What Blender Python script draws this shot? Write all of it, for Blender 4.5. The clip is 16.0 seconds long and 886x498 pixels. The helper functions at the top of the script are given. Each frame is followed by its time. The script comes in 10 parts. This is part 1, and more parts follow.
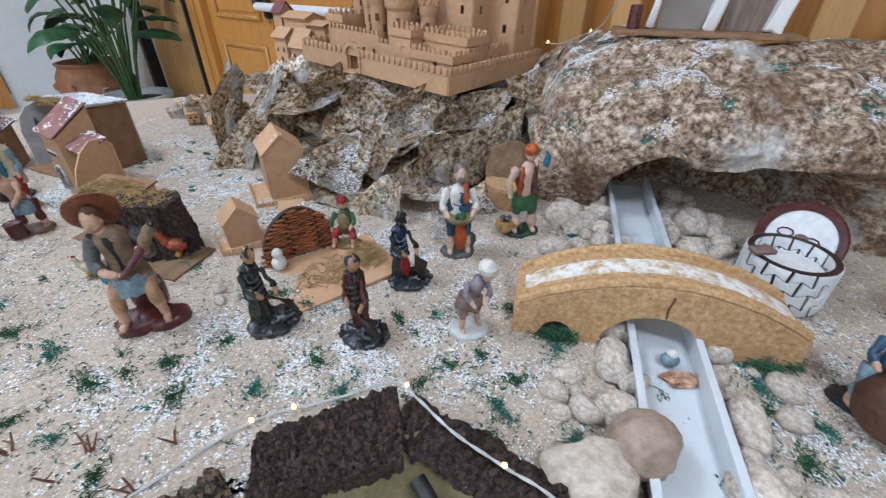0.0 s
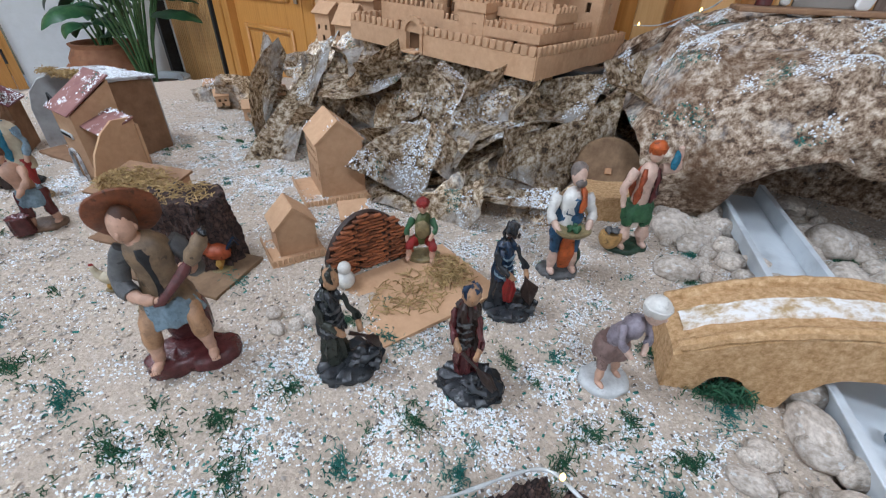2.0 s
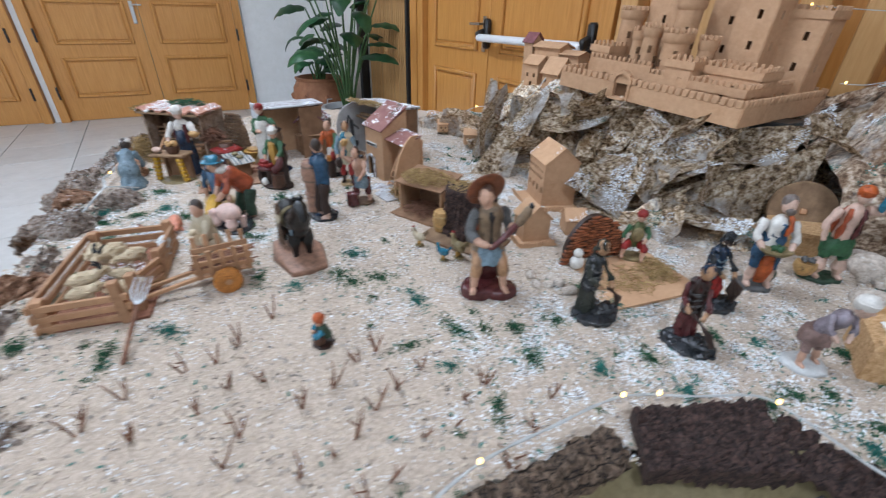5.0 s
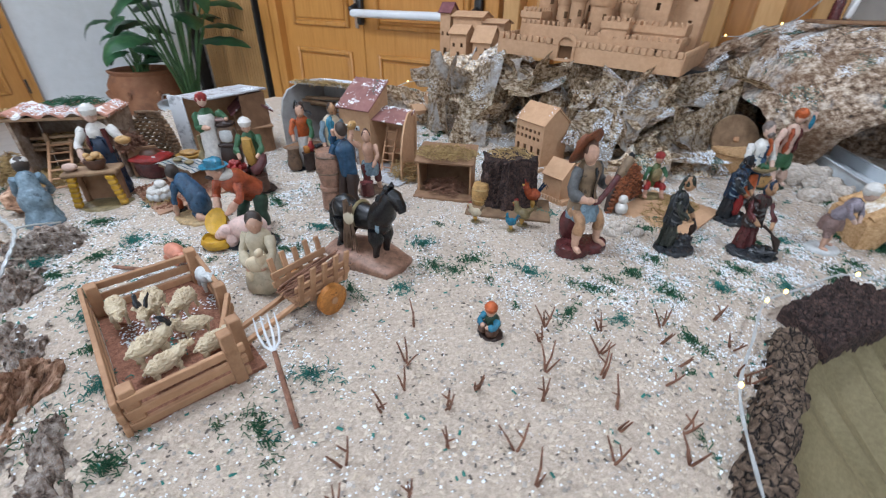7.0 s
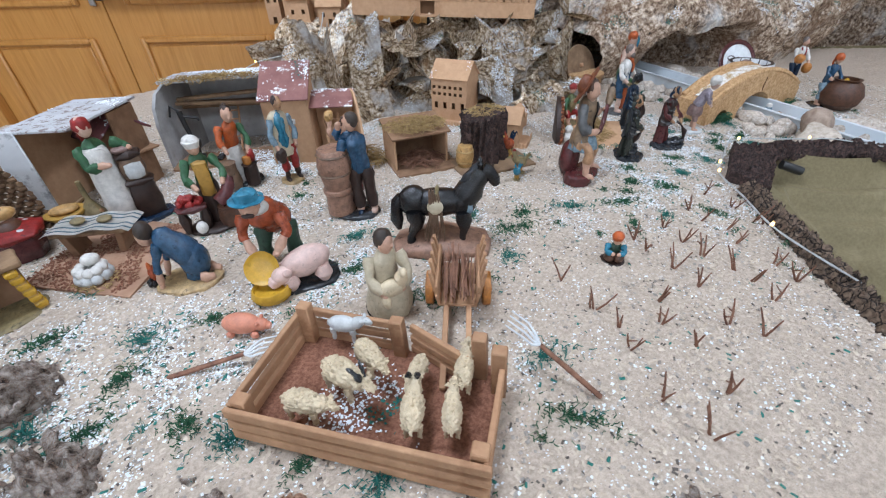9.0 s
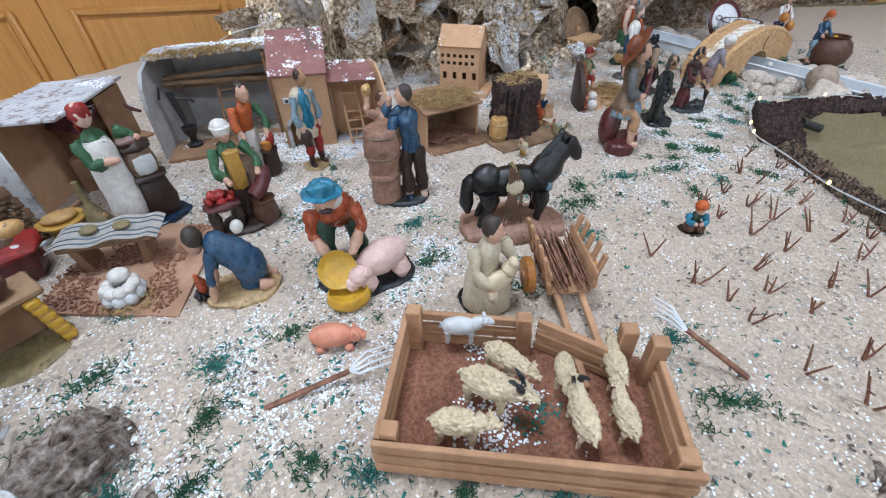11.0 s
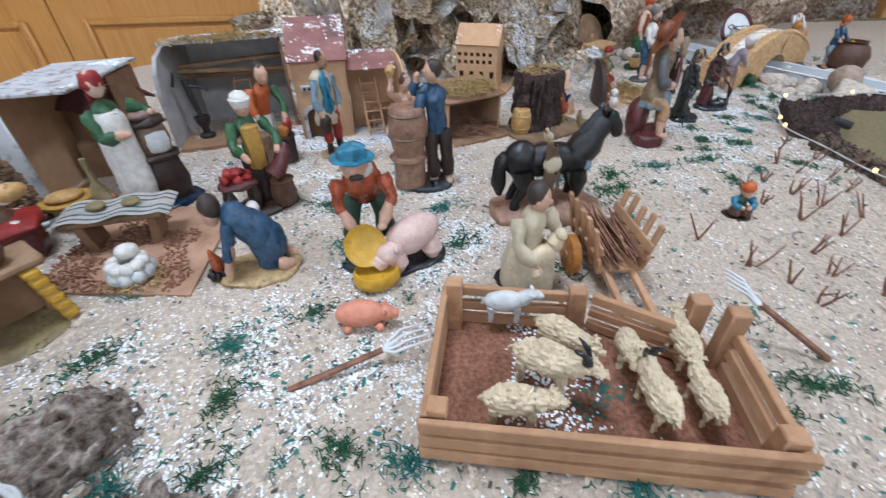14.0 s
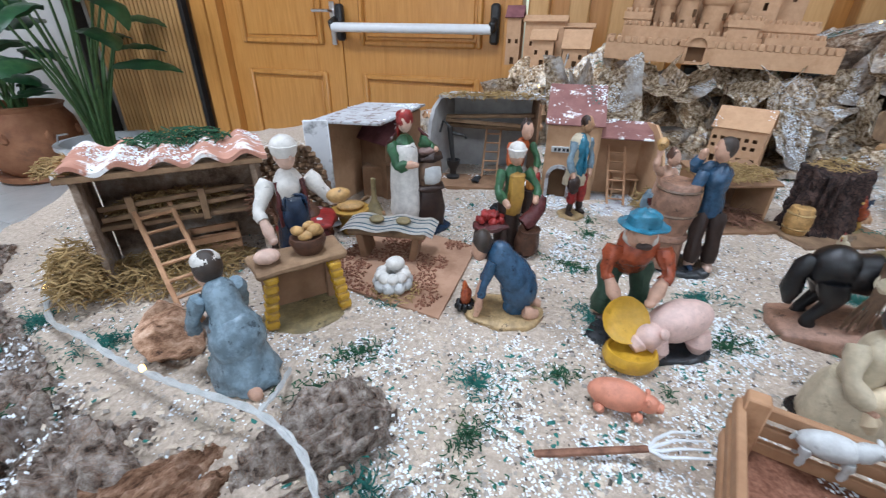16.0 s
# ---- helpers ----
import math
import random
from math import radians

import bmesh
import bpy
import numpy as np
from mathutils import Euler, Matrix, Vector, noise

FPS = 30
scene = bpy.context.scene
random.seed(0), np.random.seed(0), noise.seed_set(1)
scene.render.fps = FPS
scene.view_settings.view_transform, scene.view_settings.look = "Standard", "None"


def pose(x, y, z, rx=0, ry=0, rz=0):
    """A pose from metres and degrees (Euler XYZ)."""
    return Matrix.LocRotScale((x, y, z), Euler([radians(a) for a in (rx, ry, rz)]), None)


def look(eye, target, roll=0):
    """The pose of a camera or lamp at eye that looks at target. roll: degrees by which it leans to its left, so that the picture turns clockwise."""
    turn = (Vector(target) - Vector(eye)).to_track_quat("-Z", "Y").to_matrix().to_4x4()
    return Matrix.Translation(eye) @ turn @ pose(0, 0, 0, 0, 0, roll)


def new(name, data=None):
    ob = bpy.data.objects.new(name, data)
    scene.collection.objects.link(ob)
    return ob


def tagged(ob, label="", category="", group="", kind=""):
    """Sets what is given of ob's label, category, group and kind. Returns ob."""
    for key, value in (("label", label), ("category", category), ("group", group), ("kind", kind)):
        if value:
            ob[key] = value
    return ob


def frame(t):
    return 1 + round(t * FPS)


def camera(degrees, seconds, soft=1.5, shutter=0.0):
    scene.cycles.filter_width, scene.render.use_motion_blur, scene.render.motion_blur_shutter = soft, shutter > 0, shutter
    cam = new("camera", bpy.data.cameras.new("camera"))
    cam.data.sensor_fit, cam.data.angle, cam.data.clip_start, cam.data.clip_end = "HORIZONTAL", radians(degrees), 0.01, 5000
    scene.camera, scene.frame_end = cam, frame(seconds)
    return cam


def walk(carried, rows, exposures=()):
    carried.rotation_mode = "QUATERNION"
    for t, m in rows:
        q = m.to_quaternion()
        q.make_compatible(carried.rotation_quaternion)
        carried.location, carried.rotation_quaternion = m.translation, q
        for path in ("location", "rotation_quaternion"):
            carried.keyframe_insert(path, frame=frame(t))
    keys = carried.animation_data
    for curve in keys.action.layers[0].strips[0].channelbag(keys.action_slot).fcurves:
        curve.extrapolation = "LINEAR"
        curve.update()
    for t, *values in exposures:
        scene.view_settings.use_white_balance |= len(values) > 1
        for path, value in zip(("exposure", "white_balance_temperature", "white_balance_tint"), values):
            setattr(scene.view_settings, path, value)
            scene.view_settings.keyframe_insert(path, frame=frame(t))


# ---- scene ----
cam = camera(93.1, 16.0, soft=1.15, shutter=0.4)
# seconds, eye, a point one metre ahead, roll
PATH = [
    (0, (0.039, 0.187, 0.923), (0.032, 1.024, 0.376), 0.2),
    (0.5, (-0.025, 0.200, 0.930), (-0.053, 1.039, 0.386), 1.0),
    (1, (-0.091, 0.238, 0.934), (-0.115, 1.074, 0.385), 1.3),
    (1.5, (-0.124, 0.304, 0.919), (-0.147, 1.135, 0.364), 0.9),
    (2, (-0.137, 0.353, 0.852), (-0.154, 1.185, 0.299), 1.8),
    (2.5, (-0.128, 0.355, 0.823), (-0.168, 1.210, 0.306), 1.0),
    (3, (-0.115, 0.347, 0.824), (-0.154, 1.198, 0.301), 1.2),
    (3.5, (-0.130, 0.324, 0.836), (-0.168, 1.179, 0.318), 1.6),
    (4, (-0.143, 0.253, 0.873), (-0.261, 1.107, 0.366), 1.6),
    (4.5, (-0.174, 0.148, 0.909), (-0.398, 0.988, 0.414), 1.3),
    (5, (-0.335, 0.035, 0.904), (-0.615, 0.859, 0.412), 1.2),
    (5.2, (-0.406, -0.007, 0.908), (-0.688, 0.817, 0.417), 1.2),
    (7.3, (-0.876, 0.006, 0.855), (-0.758, 0.845, 0.324), 1.0),
    (7.5, (-0.931, 0.021, 0.858), (-0.779, 0.845, 0.312), 1.1),
    (8, (-1.098, 0.107, 0.863), (-0.813, 0.895, 0.316), -0.5),
    (8.5, (-1.200, 0.163, 0.872), (-0.766, 0.866, 0.308), 0.4),
    (9, (-1.286, 0.188, 0.867), (-0.808, 0.843, 0.282), -1.6),
    (9.5, (-1.295, 0.233, 0.855), (-0.809, 0.863, 0.249), -0.5),
    (10, (-1.335, 0.275, 0.854), (-0.834, 0.885, 0.241), 0.1),
    (10.2, (-1.370, 0.301, 0.858), (-0.862, 0.902, 0.240), -0.4),
    (12.3, (-1.409, 0.384, 0.795), (-0.847, 0.906, 0.153), -0.6),
    (12.5, (-1.410, 0.384, 0.786), (-0.846, 0.905, 0.145), -0.6),
    (13, (-1.411, 0.389, 0.780), (-0.842, 0.902, 0.138), -0.1),
    (13.5, (-1.419, 0.393, 0.769), (-0.838, 0.916, 0.146), 0.1),
    (14, (-1.433, 0.397, 0.772), (-0.877, 0.981, 0.180), -1.0),
    (14.5, (-1.469, 0.424, 0.773), (-0.969, 1.107, 0.242), -0.7),
    (15, (-1.502, 0.452, 0.771), (-1.082, 1.214, 0.279), 0.5),
    (15.5, (-1.516, 0.466, 0.766), (-1.168, 1.272, 0.286), 1.0),
    (16, (-1.532, 0.479, 0.758), (-1.242, 1.313, 0.288), 0.8),
]
walk(cam, [(t, look(eye, ahead, roll)) for t, eye, ahead, roll in PATH])

# ---------------------------------------------------------------- light
world = bpy.data.worlds.new("sky")
scene.world = world
world.use_nodes = True
_bg = world.node_tree.nodes["Background"]
_sky = world.node_tree.nodes.new("ShaderNodeTexSky")
_sky.sky_type, _sky.sun_disc = "NISHITA", False
_sky.sun_elevation, _sky.sun_rotation = radians(40), radians(200)
world.node_tree.links.new(_sky.outputs["Color"], _bg.inputs["Color"])
_bg.inputs["Strength"].default_value = 0.12
scene.view_settings.exposure = 0.0


def area_lamp(name, m, sx, sy, watts, colour):
    data = bpy.data.lights.new(name, "AREA")
    data.shape, data.size, data.size_y, data.energy, data.color = "RECTANGLE", sx, sy, watts, colour
    ob = new(name, data)
    ob.matrix_world = m
    return ob


# ---------------------------------------------------------------- materials
def material(name, a, b, scale=30.0, c=None, c_scale=4.0, c_cut=0.55, rough=0.7, bump=0.3, bump_scale=None, metal=0.0,
             stretch=(1, 1, 1), detail=6.0, per_piece=0.0, coat=0.0, distort=0.0, c_soft=0.12, spec=0.5, bump_dist=0.002, sharp=0.16, cracks=None):
    """Two tones mixed by fine grain, a third in larger stains, relief, and a change from piece to piece."""
    m = bpy.data.materials.new(name)
    m.use_nodes = True
    n, l = m.node_tree.nodes, m.node_tree.links
    bsdf = n["Principled BSDF"]
    tc = n.new("ShaderNodeTexCoord")
    mp = n.new("ShaderNodeMapping")
    mp.inputs["Scale"].default_value = stretch
    l.new(tc.outputs["Object"], mp.inputs["Vector"])
    fine = n.new("ShaderNodeTexNoise")
    fine.inputs["Scale"].default_value, fine.inputs["Detail"].default_value = scale, detail
    fine.inputs["Roughness"].default_value, fine.inputs["Distortion"].default_value = 0.65, distort
    l.new(mp.outputs["Vector"], fine.inputs["Vector"])
    ramp = n.new("ShaderNodeValToRGB")
    ramp.color_ramp.elements[0].position, ramp.color_ramp.elements[1].position = 0.5 - sharp, 0.5 + sharp
    ramp.color_ramp.elements[0].color, ramp.color_ramp.elements[1].color = (*a, 1), (*b, 1)
    l.new(fine.outputs["Fac"], ramp.inputs["Fac"])
    colour = ramp.outputs["Color"]
    if c is not None:
        big = n.new("ShaderNodeTexNoise")
        big.inputs["Scale"].default_value, big.inputs["Detail"].default_value = c_scale, 5.0
        big.inputs["Roughness"].default_value = 0.7
        l.new(mp.outputs["Vector"], big.inputs["Vector"])
        cut = n.new("ShaderNodeValToRGB")
        cut.color_ramp.elements[0].position, cut.color_ramp.elements[1].position = c_cut, min(1.0, c_cut + c_soft)
        l.new(big.outputs["Fac"], cut.inputs["Fac"])
        mix = n.new("ShaderNodeMix")
        mix.data_type = "RGBA"
        l.new(cut.outputs["Color"], mix.inputs["Factor"])
        l.new(colour, mix.inputs["A"])
        mix.inputs["B"].default_value = (*c, 1)
        colour = mix.outputs["Result"]
    split = None
    if cracks:
        c_size, c_wide, c_colour = cracks
        off = n.new("ShaderNodeVectorMath")
        off.operation = "MULTIPLY_ADD"
        off.inputs[1].default_value = (1.5 / c_size,) * 3
        wob = n.new("ShaderNodeTexNoise")
        wob.inputs["Scale"].default_value, wob.inputs["Detail"].default_value = c_size * 0.8, 7.0
        l.new(mp.outputs["Vector"], wob.inputs["Vector"])
        l.new(wob.outputs["Color"], off.inputs[0])
        l.new(mp.outputs["Vector"], off.inputs[2])
        cell = n.new("ShaderNodeTexVoronoi")
        cell.feature = "DISTANCE_TO_EDGE"
        cell.inputs["Scale"].default_value = c_size
        l.new(off.outputs["Vector"], cell.inputs["Vector"])
        edge = n.new("ShaderNodeValToRGB")
        edge.color_ramp.elements[0].position, edge.color_ramp.elements[1].position = c_wide * 0.25, c_wide
        l.new(cell.outputs["Distance"], edge.inputs["Fac"])
        gap = n.new("ShaderNodeMix")
        gap.data_type = "RGBA"
        l.new(edge.outputs["Color"], gap.inputs["Factor"])
        gap.inputs["A"].default_value = (*c_colour, 1)
        l.new(colour, gap.inputs["B"])
        colour = gap.outputs["Result"]
        split = edge.outputs["Color"]
    if per_piece > 0:
        info = n.new("ShaderNodeObjectInfo")
        rng = n.new("ShaderNodeMapRange")
        rng.inputs["To Min"].default_value, rng.inputs["To Max"].default_value = 1 - per_piece, 1 + per_piece
        l.new(info.outputs["Random"], rng.inputs["Value"])
        hsv = n.new("ShaderNodeHueSaturation")
        l.new(rng.outputs["Result"], hsv.inputs["Value"])
        l.new(colour, hsv.inputs["Color"])
        colour = hsv.outputs["Color"]
    l.new(colour, bsdf.inputs["Base Color"])
    bsdf.inputs["Roughness"].default_value, bsdf.inputs["Metallic"].default_value = rough, metal
    bsdf.inputs["Coat Weight"].default_value = coat
    bsdf.inputs["Specular IOR Level"].default_value = spec
    if bump > 0:
        bn = n.new("ShaderNodeTexNoise")
        bn.inputs["Scale"].default_value, bn.inputs["Detail"].default_value = bump_scale or scale, 8.0
        bn.inputs["Roughness"].default_value = 0.7
        l.new(mp.outputs["Vector"], bn.inputs["Vector"])
        bp = n.new("ShaderNodeBump")
        bp.inputs["Strength"].default_value, bp.inputs["Distance"].default_value = bump, bump_dist
        if split is not None:
            deep = n.new("ShaderNodeMath")
            deep.operation = "MULTIPLY_ADD"
            deep.inputs[1].default_value = 0.6
            l.new(split, deep.inputs[0])
            l.new(bn.outputs["Fac"], deep.inputs[2])
            l.new(deep.outputs[0], bp.inputs["Height"])
        else:
            l.new(bn.outputs["Fac"], bp.inputs["Height"])
        l.new(bp.outputs["Normal"], bsdf.inputs["Normal"])
    return m


def weathered(name, stops, scale, stain=None, stain_scale=6.0, stain_cut=0.55, rough=0.75, bump=1.0, bump_dist=0.004, detail=14.0, rougher=0.74, stretch=(1, 1, 1), per_piece=0.0, streak=None, frost=None):
    """A surface blotched at every scale: colours along one broken noise, larger stains over it, relief from the same noise.
    stops: (position, colour) from dark to light; streak: (scale, cut, colour) for fine veins; frost: (scale, cut) for sprayed snow."""
    m = bpy.data.materials.new(name)
    m.use_nodes = True
    n, l = m.node_tree.nodes, m.node_tree.links
    bsdf = n["Principled BSDF"]
    tc, mp = n.new("ShaderNodeTexCoord"), n.new("ShaderNodeMapping")
    mp.inputs["Scale"].default_value = stretch
    l.new(tc.outputs["Object"], mp.inputs["Vector"])
    base = n.new("ShaderNodeTexNoise")
    base.inputs["Scale"].default_value, base.inputs["Detail"].default_value = scale, detail
    base.inputs["Roughness"].default_value, base.inputs["Distortion"].default_value = rougher, 0.0
    l.new(mp.outputs["Vector"], base.inputs["Vector"])
    ramp = n.new("ShaderNodeValToRGB")
    for i, (at, colour) in enumerate(stops):
        el = ramp.color_ramp.elements[i] if i < 2 else ramp.color_ramp.elements.new(at)
        el.position, el.color = at, (*colour, 1)
    l.new(base.outputs["Fac"], ramp.inputs["Fac"])
    colour = ramp.outputs["Color"]
    for spec in ([(stain, stain_scale, stain_cut, 0.14, 0.75)] if stain else []) + ([(streak[2], streak[0], streak[1], 0.03, 0.85)] if streak else []) + ([((0.80, 0.81, 0.80), frost[0], frost[1], 0.13, 0.62)] if frost else []):
        rgb, sc, at, soft_, amount = spec
        big = n.new("ShaderNodeTexNoise")
        big.inputs["Scale"].default_value, big.inputs["Detail"].default_value, big.inputs["Roughness"].default_value = sc, 8.0, 0.68
        l.new(mp.outputs["Vector"], big.inputs["Vector"])
        mask = n.new("ShaderNodeMapRange")
        mask.inputs["From Min"].default_value, mask.inputs["From Max"].default_value, mask.inputs["To Max"].default_value = at, at + soft_, amount
        l.new(big.outputs["Fac"], mask.inputs["Value"])
        mix = n.new("ShaderNodeMix")
        mix.data_type = "RGBA"
        l.new(mask.outputs["Result"], mix.inputs["Factor"])
        l.new(colour, mix.inputs["A"])
        mix.inputs["B"].default_value = (*rgb, 1)
        colour = mix.outputs["Result"]
    if per_piece > 0:
        info, rng, hsv = n.new("ShaderNodeObjectInfo"), n.new("ShaderNodeMapRange"), n.new("ShaderNodeHueSaturation")
        rng.inputs["To Min"].default_value, rng.inputs["To Max"].default_value = 1 - per_piece, 1 + per_piece
        l.new(info.outputs["Random"], rng.inputs["Value"])
        l.new(rng.outputs["Result"], hsv.inputs["Value"])
        l.new(colour, hsv.inputs["Color"])
        colour = hsv.outputs["Color"]
    l.new(colour, bsdf.inputs["Base Color"])
    bsdf.inputs["Roughness"].default_value = rough
    bp = n.new("ShaderNodeBump")
    bp.inputs["Strength"].default_value, bp.inputs["Distance"].default_value = bump, bump_dist
    l.new(base.outputs["Fac"], bp.inputs["Height"])
    l.new(bp.outputs["Normal"], bsdf.inputs["Normal"])
    return m


def paint(name, rgb, rough=0.5, spread=0.25, worn=0.30):
    """Hand-painted resin: the colour with a darker wash in it."""
    d = tuple(v * (1 - spread) for v in rgb)
    return material(name, d, rgb, scale=80, c=tuple(v * worn for v in rgb), c_scale=70, c_cut=0.60, c_soft=0.06, rough=rough, bump=0.5, bump_scale=130, bump_dist=0.0020, sharp=0.1)


M_WOOD = material("honey_wood", (0.50, 0.215, 0.05), (0.60, 0.285, 0.075), scale=5, stretch=(14, 14, 0.9), c=(0.46, 0.19, 0.04), c_scale=2.0, rough=0.38, bump=0.05, coat=0.15)
M_SLAT = material("slat_wood", (0.48, 0.25, 0.085), (0.60, 0.345, 0.14), scale=5, stretch=(14, 14, 0.9), rough=0.45, bump=0.05, per_piece=0.10)
M_SLATGAP = material("slat_backing", (0.16, 0.07, 0.02), (0.22, 0.10, 0.03), scale=8, rough=0.7, bump=0.0)
M_WALL = material("white_plaster", (0.74, 0.74, 0.72), (0.80, 0.80, 0.79), scale=12, c=(0.70, 0.70, 0.68), c_scale=1.5, rough=0.85, bump=0.1, bump_scale=90)
M_FLOOR = material("pale_stone_tile", (0.52, 0.52, 0.50), (0.60, 0.60, 0.585), scale=9, c=(0.46, 0.46, 0.45), c_scale=2.2, rough=0.28, bump=0.03, per_piece=0.05)
M_GROUT = material("grout", (0.40, 0.40, 0.39), (0.46, 0.46, 0.45), scale=40, rough=0.8)
# Unseen ceiling; its mid grey is chosen to hold down bounced fill.
M_CEIL = material("ceiling_paint", (0.50, 0.50, 0.49), (0.56, 0.56, 0.55), scale=10, rough=0.9, bump=0.05)
M_BLACK = material("black_metal", (0.012, 0.012, 0.013), (0.03, 0.03, 0.03), scale=40, rough=0.4, bump=0.05)
M_STEEL = material("brushed_steel", (0.55, 0.55, 0.56), (0.68, 0.68, 0.69), scale=60, rough=0.3, metal=1.0, bump=0.02)
M_BAR = material("white_enamel", (0.74, 0.76, 0.78), (0.80, 0.82, 0.84), scale=20, rough=0.3, bump=0.0)
M_CARD = material("brown_cardboard", (0.455, 0.265, 0.145), (0.53, 0.32, 0.185), scale=60, c=(0.43, 0.245, 0.13), c_scale=14, rough=0.85, bump=0.15, bump_scale=120, per_piece=0.06)
# Dark brown for the shade in card hollows and in the foam crack.
M_HOLLOWSHADE = material("hollow_shade_brown", (0.10, 0.05, 0.022), (0.14, 0.07, 0.03), scale=25, rough=0.9, bump=0.0)
M_ROCK = weathered("painted_rock_paper", ((0.375, (0.026, 0.015, 0.008)), (0.445, (0.22, 0.13, 0.062)), (0.515, (0.56, 0.42, 0.265)), (0.60, (0.90, 0.82, 0.70))), 70, stain=(0.19, 0.095, 0.032), stain_scale=8, stain_cut=0.49, rough=0.62, bump_dist=0.005, rougher=0.74, per_piece=0.22, frost=(7.5, 0.52))
M_CLIFF = weathered("painted_cliff_paper", ((0.38, (0.020, 0.012, 0.008)), (0.45, (0.18, 0.105, 0.062)), (0.525, (0.48, 0.35, 0.245)), (0.61, (0.84, 0.73, 0.60))), 60, stain=(0.15, 0.072, 0.03), stain_scale=4.5, stain_cut=0.49, rough=0.7, bump_dist=0.007, rougher=0.76, frost=(5.0, 0.545))
M_STONE = material("grey_river_stone", (0.36, 0.29, 0.225), (0.62, 0.54, 0.45), scale=75, sharp=0.16, detail=10, c=(0.66, 0.66, 0.64), c_scale=28, c_cut=0.60, c_soft=0.06, rough=0.85, bump=0.5, bump_scale=120, per_piece=0.20)
M_STONESMALL = material("grey_beige_pebble", (0.36, 0.295, 0.235), (0.68, 0.60, 0.52), scale=3.5, sharp=0.13, c=(0.66, 0.66, 0.64), c_scale=2.2, c_cut=0.60, c_soft=0.05, rough=0.9, bump=0.5, bump_scale=7, bump_dist=0.003, per_piece=0.15)
M_STONEBROWN = material("brown_river_stone", (0.24, 0.165, 0.12), (0.42, 0.32, 0.25), scale=60, sharp=0.2, detail=10, c=(0.30, 0.20, 0.14), c_scale=14, rough=0.85, bump=0.5, bump_scale=110)
M_SNOWFLAKE = material("white_flakes", (0.74, 0.78, 0.81), (0.87, 0.90, 0.92), scale=60, rough=0.75, bump=0.0)
M_MOSS = material("green_moss", (0.012, 0.055, 0.026), (0.03, 0.13, 0.06), scale=60, c=(0.10, 0.12, 0.03), c_scale=10, c_cut=0.62, rough=0.85, bump=0.0)
M_TEALMOSS = material("teal_dyed_moss", (0.012, 0.10, 0.085), (0.03, 0.20, 0.16), scale=60, rough=0.85, bump=0.0)
M_BARK = material("tree_bark", (0.045, 0.027, 0.018), (0.25, 0.17, 0.115), cracks=(62, 0.08, (0.012, 0.007, 0.005)), scale=80, sharp=0.16, distort=1.0, detail=9, c=(0.17, 0.10, 0.065), c_scale=18, c_cut=0.58, rough=0.9, bump=0.9, bump_scale=60, bump_dist=0.005)
M_BARKDARK = material("dark_bark", (0.020, 0.011, 0.009), (0.105, 0.057, 0.046), cracks=(105, 0.07, (0.012, 0.007, 0.006)), scale=90, sharp=0.15, distort=1.0, c=(0.15, 0.095, 0.075), c_scale=16, c_cut=0.62, rough=0.9, bump=0.9, bump_scale=42, bump_dist=0.006)
M_CORK = weathered("grey_cork_bark", ((0.36, (0.040, 0.026, 0.019)), (0.44, (0.24, 0.18, 0.145)), (0.53, (0.46, 0.39, 0.335)), (0.63, (0.72, 0.65, 0.58))), 85, stain=(0.30, 0.16, 0.10), stain_scale=9, stain_cut=0.60, rough=0.95, bump=0.8, bump_dist=0.004, rougher=0.72)
M_CORKCUT = weathered("reddish_cork_cut", ((0.36, (0.05, 0.022, 0.012)), (0.45, (0.29, 0.15, 0.085)), (0.54, (0.52, 0.31, 0.20)), (0.64, (0.72, 0.51, 0.37))), 70, rough=0.9, bump=0.7, bump_dist=0.004, rougher=0.74, stretch=(0.6, 1.8, 1))
M_OLIVE = material("olive_cloth", (0.155, 0.122, 0.060), (0.215, 0.172, 0.088), scale=160, c=(0.24, 0.195, 0.105), c_scale=9, rough=0.8, bump=0.1, bump_scale=300)
M_PINE = material("raw_pine", (0.32, 0.165, 0.085), (0.46, 0.26, 0.14), scale=26, c=(0.27, 0.13, 0.062), c_scale=12, rough=0.75, bump=0.2, bump_scale=90, per_piece=0.12)
M_OLDWOOD = material("old_grey_wood", (0.15, 0.085, 0.045), (0.29, 0.18, 0.10), scale=30, rough=0.85, bump=0.3, bump_scale=90, per_piece=0.12)
M_STRAW = material("straw", (0.21, 0.13, 0.045), (0.46, 0.31, 0.135), scale=50, rough=0.85, bump=0.0)
M_TWIG = material("brown_twig", (0.11, 0.045, 0.026), (0.29, 0.14, 0.085), scale=60, rough=0.8, bump=0.3, bump_scale=120)
M_REDEARTH = material("red_brown_bark_dust", (0.15, 0.055, 0.03), (0.34, 0.155, 0.095), scale=230, c=(0.62, 0.55, 0.52), c_scale=120, c_cut=0.69, c_soft=0.03, rough=0.95, bump=0.8, bump_scale=230, bump_dist=0.003)
M_CLAY = material("terracotta", (0.26, 0.105, 0.05), (0.38, 0.17, 0.085), scale=14, c=(0.20, 0.09, 0.05), c_scale=5, rough=0.75, bump=0.15)
M_GUTTER = material("white_plastic_gutter", (0.56, 0.60, 0.63), (0.64, 0.68, 0.70), scale=14, c=(0.46, 0.49, 0.51), c_scale=5, rough=0.35, bump=0.03)
